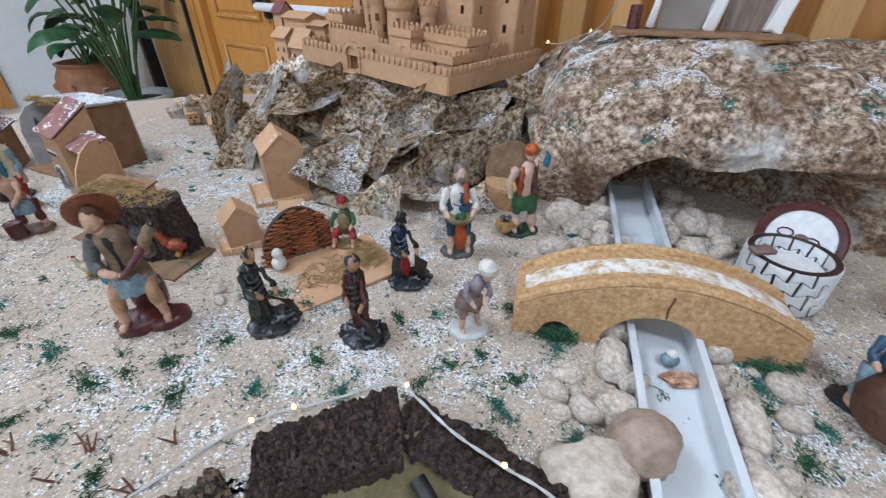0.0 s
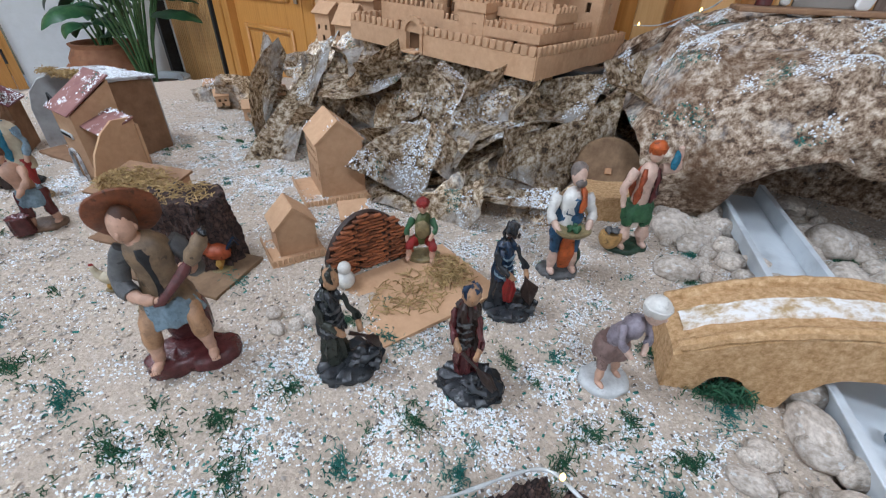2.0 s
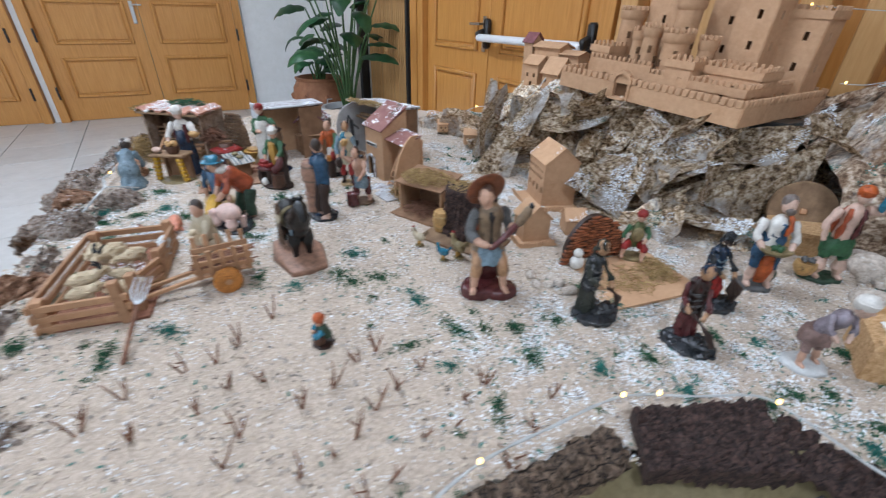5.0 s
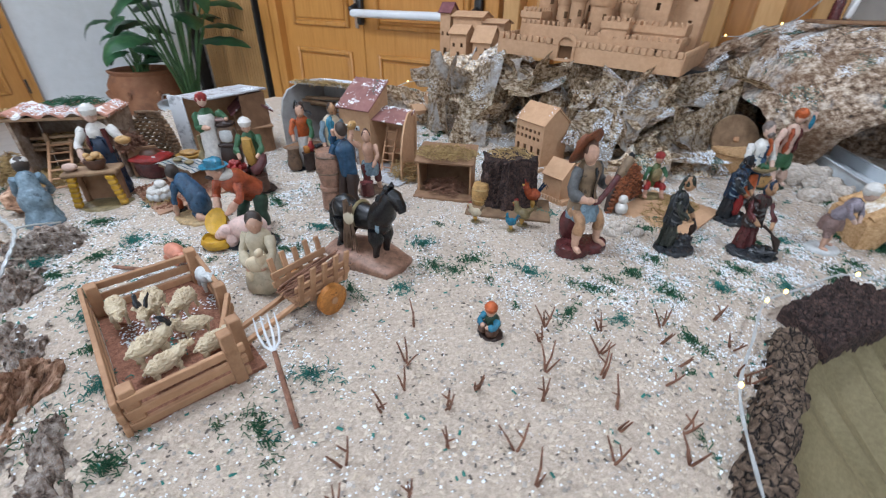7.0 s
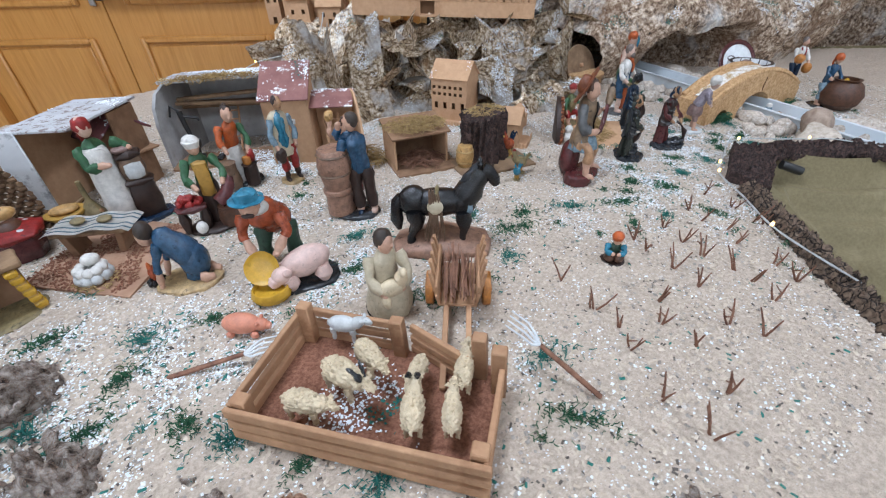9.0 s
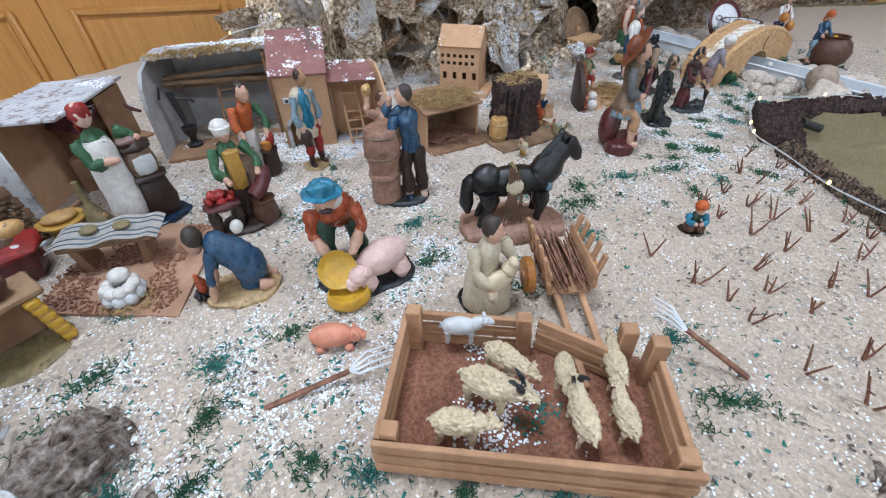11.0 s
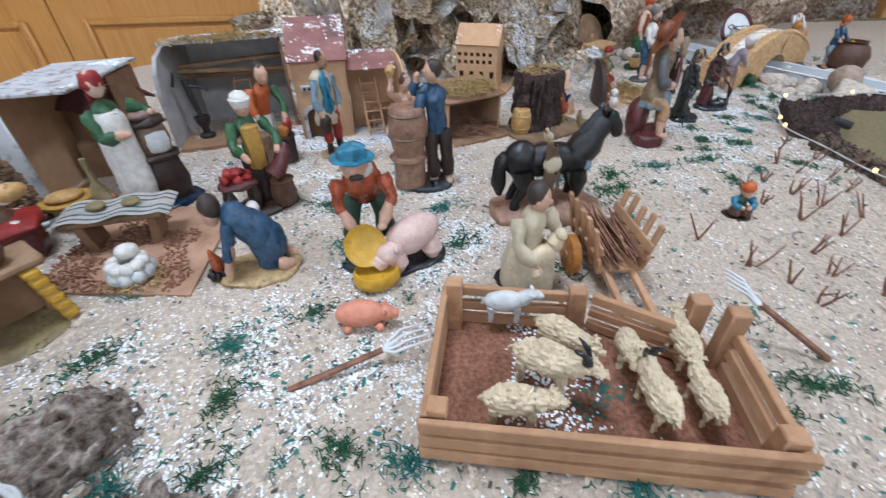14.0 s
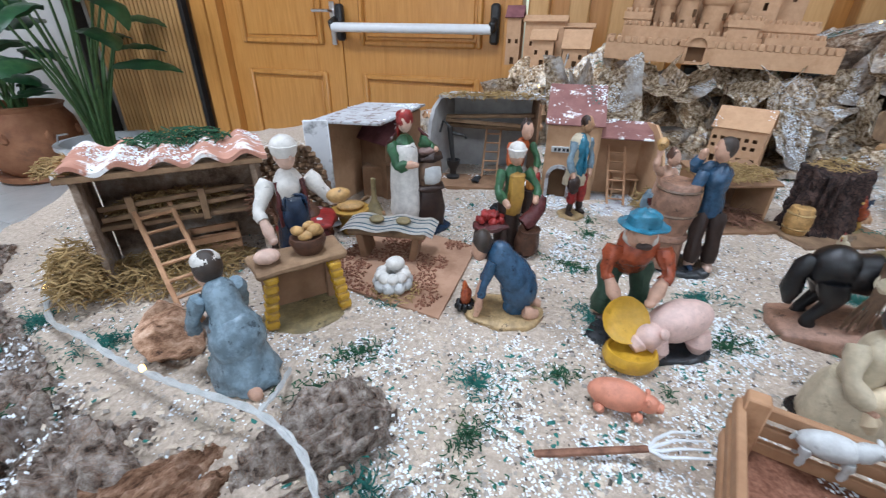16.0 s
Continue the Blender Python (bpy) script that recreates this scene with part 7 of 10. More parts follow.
def pit():
    bark_strip("bark_strip", [(-0.530, 0.135, 0.400), (-0.37, 0.310, 0.405), (-0.222, 0.455, 0.402)], 0.052, 0.052, "long strip of rough brown pine bark edging the cave", M_BARK, 1)
    bark_strip("bark_strip", [(-0.022, 0.555, 0.400), (0.07, 0.495, 0.408), (0.19, 0.40, 0.408), (0.33, 0.20, 0.405)], 0.075, 0.045, "long strip of dark bark beside the light string", M_BARKDARK, 4)
    # thick dark slab lying over the corner
    bm = B()
    nx, ny = 64, 48
    g = [[None] * (ny + 1) for _ in range(nx + 1)]
    for i in range(nx + 1):
        for j in range(ny + 1):
            u, v = i / nx, j / ny
            far = Vector((-0.208, 0.512, 0.417)).lerp(Vector((-0.030, 0.584, 0.423)), u)
            near = Vector((-0.190, 0.425, 0.408)).lerp(Vector((-0.012, 0.482, 0.409)), u)
            p = far.lerp(near, v)
            crack = 0.008 - plates(Vector((p.x * 1.5, p.y, p.z)), 70, 0.008) + 0.004 * noise.noise(p * 70) + 0.003 * noise.noise(p * 180)
            g[i][j] = bm.verts.new(p + Vector((0.003 * noise.noise(p * 40), 0.003 * noise.noise(p * 45), crack)))
    for i in range(nx):
        for j in range(ny):
            bm.faces.new((g[i][j], g[i][j + 1], g[i + 1][j + 1], g[i + 1][j]))
    rim = [g[i][0] for i in range(nx)] + [g[nx][j] for j in range(ny)] + [g[i][ny] for i in range(nx, 0, -1)] + [g[0][j] for j in range(ny, 0, -1)]
    low = [bm.verts.new(v.co - Vector((0, 0, 0.030))) for v in rim]
    for k in range(len(rim)):
        k2 = (k + 1) % len(rim)
        bm.faces.new((rim[k], rim[k2], low[k2], low[k]))
    bmesh.ops.recalc_face_normals(bm, faces=bm.faces)
    ob = part("bark_slab", bm, M_BARKDARK, None)
    tagged(ob, "thick square slab of dark reddish-brown bark", "bark")
    # olive cloth hanging into the pit in folds
    bm = B()
    nu, nv = 70, 26
    grid = []
    for i in range(nu + 1):
        u = i / nu
        row = []
        for j in range(nv + 1):
            v = j / nv
            edge = [(-0.535, 0.125), (-0.215, 0.455), (0.0, 0.520), (0.32, 0.20), (0.32, -0.08)]
            f = u * (len(edge) - 1)
            k = min(int(f), len(edge) - 2)
            ex, ey = (edge[k][0] + (edge[k + 1][0] - edge[k][0]) * (f - k), edge[k][1] + (edge[k + 1][1] - edge[k][1]) * (f - k))
            cx, cy = -0.10, 0.02
            x, y = ex + (cx - ex) * v * 0.75, ey + (cy - ey) * v * 0.75
            fold_ = (0.018 * math.sin(v * 26 + u * 3) * (1 - v) if u > 0.45 else 0.012 * math.sin(u * 75) * min(1, v * 4)) + 0.004 * math.sin(u * 17 + v * 3)
            z = 0.390 - 0.20 * v ** 0.8 + fold_
            row.append(bm.verts.new((x + 0.010 * math.sin(u * 40), y + 0.006 * math.cos(u * 37), z)))
        grid.append(row)
    for a, b in zip(grid, grid[1:]):
        for j in range(nv):
            bm.faces.new((a[j], a[j + 1], b[j + 1], b[j]))
    ob = part("cloth", bm, M_OLIVE, None)
    tagged(ob, "folded olive green cloth lining the cave", "cloth")
    bm = B()
    box(bm, (-0.12, 0.185, 0.17), (0.75, 0.53, 0.02))
    tagged(part("pit_floor", bm, M_OLIVE, None), "olive cloth at the bottom of the cave", "cloth", kind="structure")
    bm = B()
    tube(bm, [(0.005, 0.470, 0.392), (0.035, 0.430, 0.378)], 0.011, 14)
    ob = part("pipe", bm, M_BLACK, None)
    tagged(ob, "short black plastic pipe at the cave mouth", "pipe")


pit()


# ---------------------------------------------------------------- cork bark along the platform's edge
def cork(x, y, z, L, w, h, rz, seed, tip=0.0, hollow=True, label="rough grey cork bark piece on the platform edge", mat=None):
    """A curved length of cork bark, hollow beneath."""
    bm = B()
    nu, nv = 110, 60
    rows_ = []
    for i in range(nu + 1):
        u = i / nu - 0.5
        row = []
        for j in range(nv + 1):
            a = math.pi * (j / nv) * 1.12 - 0.18
            taper = 1 - 0.35 * abs(2 * u) ** 3
            p = Vector((u * L, -math.cos(a) * w / 2 * taper, math.sin(a) * h * taper))
            n1 = noise.noise(p * 10 + Vector((seed, 0, 0)))
            o = Vector((p.x * 8 + seed * 3, p.y * 26, p.z * 26 + seed))
            step_ = 5 * (0.5 + 0.5 * noise.fractal(o, 0.8, 2.0, 4))
            ledge = (math.floor(step_) + max(0.0, (step_ % 1) - 0.72) / 0.28) / 5 - 0.5
            r = noise.ridged_multi_fractal(o * 2.6, 0.8, 2.1, 3, 1.0, 1.5)
            out = Vector((0, p.y, p.z * 1.3)).normalized() if abs(p.y) + abs(p.z) > 1e-6 else Vector((0, 0, 1))
            q = Vector((p.x * (1 + 0.12 * n1), p.y * (1 + 0.28 * n1), p.z * (1 + 0.40 * n1)))
            q += out * (0.048 * ledge + 0.010 * (r - 1.0)) + noise.noise_vector(p * 95 + Vector((seed, 2, seed))) * 0.0022
            row.append(bm.verts.new(q))
        rows_.append(row)
    for a, b in zip(rows_, rows_[1:]):
        for j in range(nv):
            f = bm.faces.new((a[j], b[j], b[j + 1], a[j + 1]))
    inner = bmesh.ops.solidify(bm, geom=list(bm.faces), thickness=-0.010)["geom"]
    paintfaces([f for f in inner if isinstance(f, bmesh.types.BMFace)], 1)
    ob = part("cork_bark", bm, [M_CORKCUT, mat or M_CORK], None)
    ob.matrix_world = pose(x, y, z, 0, tip, rz)
    return tagged(ob, label, "cork bark", "cork bark along the edge")


def cork_edge():
    cork(-1.865, 0.925, 0.375, 0.22, 0.17, 0.060, 118, 1.0)
    cork(-1.755, 0.800, 0.365, 0.20, 0.16, 0.070, 128, 2.3)
    cork(-1.672, 0.742, 0.385, 0.11, 0.09, 0.052, 40, 3.7, label="cork bark piece with a reddish broken end", mat=M_CORKCUT)
    cork(-1.555, 0.752, 0.392, 0.15, 0.13, 0.050, 15, 4.9)
    cork(-1.610, 0.645, 0.365, 0.20, 0.14, 0.068, 125, 6.1)
    cork(-1.395, 0.480, 0.372, 0.18, 0.12, 0.068, 124, 7.2)
    cork(-1.322, 0.362, 0.385, 0.16, 0.10, 0.064, 106, 8.4, label="cork bark piece with a reddish cut face", mat=M_CORKCUT)
    cork(-1.215, 0.275, 0.368, 0.20, 0.11, 0.058, 132, 9.6)
    cork(-1.270, 0.245, 0.362, 0.16, 0.10, 0.055, 124, 17.5)
    cork(-1.950, 1.065, 0.375, 0.18, 0.14, 0.058, 125, 10.8)
    cork(-2.040, 1.230, 0.380, 0.20, 0.12, 0.055, 112, 12.0)
    cork(-1.505, 0.628, 0.390, 0.15, 0.11, 0.050, 116, 13.1)
    cork(-1.100, 0.205, 0.366, 0.16, 0.10, 0.055, 146, 14.4)
    cork(-1.000, 0.160, 0.365, 0.15, 0.10, 0.052, 152, 16.4)
    bm = B()
    rock(bm, (0, 0, 0.024), (0.052, 0.044, 0.050), 0, 12, 16, (0.45, 0.9), 4)
    roughen(bm, 0.008, 55, seed=3)
    ob = part("cork_chunk", bm, M_CORKCUT, None, m=on_ground(-1.700, 0.935, 30))
    tagged(ob, "reddish split cork chunk beside the kneeling woman", "cork bark")


cork_edge()


# ---------------------------------------------------------------- sheepfold, cart, tools
def fold_():
    pen = empty("sheepfold", pose(-1.168, 0.4855, 0.416, 0, 0, -51), "raw wooden slat sheepfold with a red-brown floor", "model fence")
    # local x along the long front side, y towards the back; centre of the pen at 0,0
    LX, LY = 0.280, 0.156
    bm = B()
    box(bm, (0, 0, 0.003), (LX, LY, 0.006))
    part("floor_board", bm, M_REDEARTH, pen, "red-brown bark dust on a board")
    def rail(a, b, z, hh=0.0125, t=0.007):
        ax, ay = a
        bx, by = b
        L = math.hypot(bx - ax, by - ay)
        bm = B()
        box(bm, (0, 0, 0), (L, t, hh), bevel=0.0012)
        roughen(bm, 0.0012, 60, seed=ax + z)
        part("slat", bm, M_PINE, pen, m=pose((ax + bx) / 2, (ay + by) / 2, z, random.uniform(-3, 3), random.uniform(-0.8, 0.8), math.degrees(math.atan2(by - ay, bx - ax))))
    random.seed(21)
    hx, hy = LX / 2, LY / 2
    for z in (0.012, 0.032, 0.052):
        rail((-hx - 0.004, -hy - 0.004), (hx + 0.006, -hy - 0.004), z)
        rail((-hx, -hy), (-hx, hy), z)
        rail((-hx, hy), (0.0, hy), z)
        rail((hx, -hy), (hx, hy * 0.75), z)
    for z in (0.014, 0.032, 0.050):
        rail((0.015, hy + 0.002), (hx * 0.72, hy - 0.035), z)
    for x, y, h in ((-hx + 0.008, -hy + 0.008, 0.062), (hx - 0.008, -hy + 0.010, 0.066), (-hx + 0.010, hy - 0.008, 0.070), (0.0, hy - 0.004, 0.066), (hx - 0.004, hy * 0.55, 0.082), (hx - 0.030, hy * 0.78, 0.078)):
        bm = B()
        box(bm, (x, y, h / 2), (0.018, 0.016, h), rot=(random.uniform(-3, 3), random.uniform(-4, 4), 0), bevel=0.0015)
        part("post", bm, M_PINE, pen)


fold_()


def cart():
    c = empty("toy_cart", on_ground(-0.980, 0.570, 50), "small raw wooden cart with slatted sides holding twigs", "model cart")
    bm = B()
    box(bm, (0, 0, 0.034), (0.098, 0.052, 0.005), bevel=0.001)
    part("bed", bm, M_PINE, c)
    for s in (-1, 1):
        for z in (0.050, 0.066):
            bm = B()
            box(bm, (0, s * 0.029, z), (0.105, 0.004, 0.011), rot=(s * -12, 0, 0), bevel=0.001)
            part("side_slat", bm, M_PINE, c)
        for i in range(5):
            bm = B()
            box(bm, (-0.044 + 0.022 * i, s * 0.032, 0.062), (0.009, 0.005, 0.062 + 0.006 * (i % 2)), rot=(s * -12, 0, 0), bevel=0.001)
            part("upright", bm, M_PINE, c)
        bm = B()
        lathe(bm, [(0.024, -0.006), (0.026, -0.005), (0.026, 0.005), (0.024, 0.006), (0.002, 0.006)], 24)
        w = part("wheel", bm, colour_of("pumpkin"), c, "round orange-edged wooden wheel", m=pose(0.0, s * 0.043, 0.026, 90, 0, 0))
        bm = B()
        lathe(bm, [(0.006, -0.008), (0.006, 0.008)], 10)
        part("hub", bm, M_PINE, w)
        bm = B()
        box(bm, (-0.11, s * 0.016, 0.022), (0.13, 0.008, 0.007), rot=(0, -9, 0), bevel=0.001)
        part("shaft", bm, M_PINE, c)
    random.seed(3)
    bm = B()
    for i in range(34):
        y = random.uniform(-0.022, 0.022)
        tube(bm, [(-0.05 + random.uniform(-0.01, 0.02), y, 0.040 + random.uniform(0, 0.018)), (0.05 + random.uniform(-0.02, 0.015), y + random.uniform(-0.012, 0.012), 0.042 + random.uniform(0, 0.022))], 0.0013, 4)
    ob = part("twig_load", bm, M_TWIG, None)
    ob.matrix_world = on_ground(-0.980, 0.570, 50, 0.002)
    tagged(ob, "bundle of thin brown twigs in the cart", "twigs", kind="stuff")


cart()


def pitchfork(a, b, label):
    a, b = Vector(a), Vector(b)
    d = (b - a).normalized()
    s = d.cross(Vector((0, 0, 1))).normalized()
    fk = empty("toy_pitchfork", Matrix.Identity(4), label, "model tool", "toy pitchforks")
    bm = B()
    tube(bm, [a, a.lerp(b, 0.3), a.lerp(b, 0.66)], [0.0036, 0.0036, 0.0032], 7)
    part("handle", bm, M_TWIG, fk)
    for q in (-1.5, -0.5, 0.5, 1.5):
        bm = B()
        n = a.lerp(b, 0.66)
        tube(bm, [n, n + d * 0.010 + s * 0.006 * q, a.lerp(b, 0.82) + s * 0.0085 * q + Vector((0, 0, 0.004)), b + s * 0.0085 * q], [0.0018, 0.0017, 0.0015, 0.0008], 6)
        part("tine", bm, M_TINE, fk)


M_TINE = material("pale_grey_metal_paint", (0.55, 0.57, 0.58), (0.70, 0.72, 0.73), scale=60, rough=0.35, bump=0.02)
pitchfork((-1.372, 0.684, 0.420), (-1.235, 0.630, 0.442), "toy pitchfork lying on the sand against the fold")
pitchfork((-0.955, 0.325, 0.418), (-1.010, 0.435, 0.500), "toy pitchfork leaning on the fold's post")


# ---------------------------------------------------------------- straw heaps and bundles
def straw_heap(name, c, r, n, m, label, mat=None, seed=0, length=0.03):
    random.seed(seed)
    bm = B()
    for _ in range(n):
        u = Vector((random.gauss(0, 1), random.gauss(0, 1), abs(random.gauss(0, 0.8)))).normalized() * random.random() ** 0.4
        p = Vector((c[0] + u.x * r[0], c[1] + u.y * r[1], c[2] + u.z * r[2]))
        d = Vector((random.uniform(-1, 1), random.uniform(-1, 1), random.uniform(-0.35, 0.35))).normalized() * length * random.uniform(0.4, 1)
        mid = p + Vector((0, 0, random.uniform(0, length * 0.15)))
        tube(bm, [p - d / 2, mid, p + d / 2], random.uniform(0.0006, 0.0011), 3, cap=False)
    ob = part(name, bm, mat or M_STRAW, None)
    ob.matrix_world = m
    return tagged(ob, label, "straw", kind="stuff")


# ---------------------------------------------------------------- sheds and houses of the farm
M_GREYBOARD = material("grey_painted_board", (0.30, 0.29, 0.28), (0.42, 0.41, 0.40), scale=24, c=(0.22, 0.17, 0.13), c_scale=7, c_cut=0.6, rough=0.9, bump=0.2)
M_BROWNBOARD = material("brown_board", (0.20, 0.105, 0.055), (0.30, 0.17, 0.095), scale=24, c=(0.14, 0.07, 0.035), c_scale=8, rough=0.9, bump=0.2, per_piece=0.08)
M_TILE = material("clay_roof_tile", (0.42, 0.19, 0.13), (0.56, 0.29, 0.21), scale=26, c=(0.78, 0.76, 0.74), c_scale=22, c_cut=0.52, c_soft=0.06, rough=0.85, bump=0.25)


def ladder(name, a, b, w, rungs, label, r=0.0028, parent_rot=None):
    a, b = Vector(a), Vector(b)
    d = (b - a).normalized()
    s = Vector(parent_rot or (1, 0, 0)).normalized() * w / 2
    ld = empty(name, Matrix.Identity(4), label, "model ladder", "toy ladders")
    for q in (-1, 1):
        bm = B()
        tube(bm, [a + s * q, b + s * q], r, 7)
        part("rail", bm, M_PINE, ld)
    for i in range(rungs):
        p = a.lerp(b, (i + 0.7) / (rungs + 0.4))
        bm = B()
        tube(bm, [p - s * 1.02, p + s * 1.02], r * 0.75, 6)
        part("rung", bm, M_PINE, ld)


def slab_poly(bm, pts, y0, y1, axis="x", k=0):
    """A flat board of any outline: pts in its plane, thickness from y0 to y1 along the axis."""
    put = (lambda o, a, b: (o, a, b)) if axis == "x" else (lambda o, a, b: (a, o, b))
    lo = [bm.verts.new(put(y0, a, b)) for a, b in pts]
    hi = [bm.verts.new(put(y1, a, b)) for a, b in pts]
    n = len(pts)
    fs = [bm.faces.new(lo[::-1]), bm.faces.new(hi)] + [bm.faces.new((lo[i], lo[(i + 1) % n], hi[(i + 1) % n], hi[i])) for i in range(n)]
    bmesh.ops.recalc_face_normals(bm, faces=fs)
    paintfaces(fs, k)


def tall_house():
    """Card house with an arched door, sign and lean-to workshop."""
    h = empty("workshop_house", on_ground(-0.966, 1.258, -33), "brown cardboard workshop house with snowy maroon roofs", "model house")
    bm = B()
    card_wall(bm, (-0.052, -0.030), (0.052, -0.030), 0, 0.163, t=0.005, holes=[(0.012, 0.0, 0.040, 0.070)])
    part("front_wall", bm, M_CARD, h, smooth=False)
    bm = B()
    card_wall(bm, (0.052, 0.055), (-0.052, 0.055), 0, 0.222, t=0.005)
    part("back_wall", bm, M_CARD, h, smooth=False)
    for sx in (-0.052, 0.052):
        bm = B()
        slab_poly(bm, [(-0.0325, 0), (0.0575, 0), (0.0575, 0.222), (-0.0325, 0.163)], sx - 0.0025, sx + 0.0025)
        part("side_wall", bm, M_CARD, h, smooth=False)
    # Dark block paints the inner shade behind the arched door.
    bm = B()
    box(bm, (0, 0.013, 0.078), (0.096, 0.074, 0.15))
    part("interior", bm, M_HOLLOWSHADE, h)
    bm = B()
    prev = None
    for i in range(13):
        a = math.pi * i / 12
        ring = [bm.verts.new((-0.020 + r * math.cos(a), y, 0.052 + r * math.sin(a))) for r, y in ((0.020, -0.0345), (0.027, -0.0345), (0.027, -0.0395), (0.020, -0.0395))]
        if prev:
            for k in range(4):
                bm.faces.new((prev[k], ring[k], ring[(k + 1) % 4], prev[(k + 1) % 4]))
        prev = ring
    bmesh.ops.recalc_face_normals(bm, faces=bm.faces)
    part("door_arch", bm, M_WHITEROOF, h, "white painted door arch")
    for q in (-1, 1):
        bm = B()
        box(bm, (-0.020 + q * 0.0235, -0.037, 0.026), (0.007, 0.005, 0.052))
        part("door_post", bm, M_WHITEROOF, h, "white painted door post")
    bm = B()
    box(bm, (-0.012, -0.0345, 0.112), (0.060, 0.003, 0.013), bevel=0.001)
    sign = part("sign", bm, colour_of("whitegrey"), h, "small white sign board")
    for i in range(6):
        bm = B()
        box(bm, (-0.034 + 0.0088 * i, -0.0367, 0.112), (0.0052, 0.0012, 0.006))
        part("lettering", bm, colour_of("dkgrey"), sign)
    bm = B()
    box(bm, (0, 0.010, 0.198), (0.120, 0.122, 0.004), rot=(34, 0, 0), bevel=0.001)
    part("roof", bm, M_REDROOF, h, "maroon card roof dusted white")
    # lean-to workshop with a rounded wing board
    bm = B()
    card_wall(bm, (0.160, 0.045), (0.056, 0.045), 0, 0.150, t=0.005)
    part("workshop_wall", bm, M_CARD, h, smooth=False)
    bm = B()
    arc = [(-0.075, 0.0), (0.045, 0.0), (0.045, 0.165), (0.0, 0.168), (-0.028, 0.150), (-0.055, 0.115), (-0.072, 0.07)]
    slab_poly(bm, arc, -0.0025, 0.0025)
    part("side_panel", bm, M_CARD, h, m=pose(0.163, 0, 0, 0, 0, 16), smooth=False)
    bm = B()
    box(bm, (0.106, 0.010, 0.152), (0.108, 0.072, 0.004), rot=(20, 0, 0), bevel=0.001)
    part("workshop_roof", bm, M_REDROOF, h, "maroon card roof dusted white")
    bm = B()
    box(bm, (0.055, -0.045, 0.0015), (0.29, 0.13, 0.003))
    part("base_board", bm, M_WHITEROOF, h, "snow-covered base board")
    bm = B()
    box(bm, (0.125, 0.020, 0.048), (0.055, 0.04, 0.004), bevel=0.001)
    bench = part("bench", bm, M_CARD, h)
    for sx in (0.102, 0.148):
        bm = B()
        box(bm, (sx, 0.020, 0.023), (0.004, 0.036, 0.046))
        part("bench_leg", bm, M_CARD, bench)


tall_house()
ladder("toy_ladder", (-0.898, 1.165, 0.416), (-0.875, 1.222, 0.530), 0.034, 6, "small raw wooden ladder leaning on the workshop", parent_rot=(0.84, -0.54, 0))
for x, y, r, n in ((0.232, 0.725, 0.026, 150), (0.252, 0.720, 0.022, 110), (0.560, 0.660, 0.030, 150), (0.600, 0.665, 0.022, 110)):
    straw_heap("moss_clump", (0, 0, 0.004), (r, r * 0.7, 0.026), n, on_ground(x, y), "dark green moss clump against the bridge foot", M_MOSS, int(x * 1000), 0.022)
straw_heap("straw_pile", (0, 0, 0), (0.045, 0.030, 0.050), 200, on_ground(-0.835, 1.12, -30), "sheaf of straw leaning by the workshop", M_STRAW, 33, 0.06)


def manger():
    at = on_ground(-0.728, 1.060, -14) @ Matrix.Scale(0.88, 4)
    m = empty("hay_shelter", at, "open cardboard shelter with moss roof and twigs inside", "model shelter")
    bm = B()
    box(bm, (0, -0.020, 0.004), (0.170, 0.150, 0.008))
    part("base_board", bm, M_BROWNBOARD, m)
    for q in (-1, 1):
        bm = B()
        slab_poly(bm, [(-0.050, 0.008), (0.055, 0.008), (0.055, 0.118), (-0.052, 0.098)], q * 0.077 - 0.003, q * 0.077 + 0.003)
        part("side", bm, M_CARD, m, smooth=False)
    bm = B()
    box(bm, (0, 0.055, 0.062), (0.150, 0.005, 0.108))
    part("back", bm, M_BROWNBOARD, m)
    bm = B()
    box(bm, (0, 0.000, 0.111), (0.172, 0.125, 0.005), rot=(10, 0, 0))
    part("roof", bm, M_BROWNBOARD, m)
    straw_heap("moss_thatch", (0, 0.000, 0.112), (0.095, 0.070, 0.016), 900, at, "dry yellow moss on the shelter roof", M_STRAW, 31, 0.024)
    straw_heap("twig_pile", (0, -0.030, 0.014), (0.070, 0.060, 0.022), 190, at, "pile of reddish twigs in the shelter", M_TWIG, 32, 0.055)


manger()


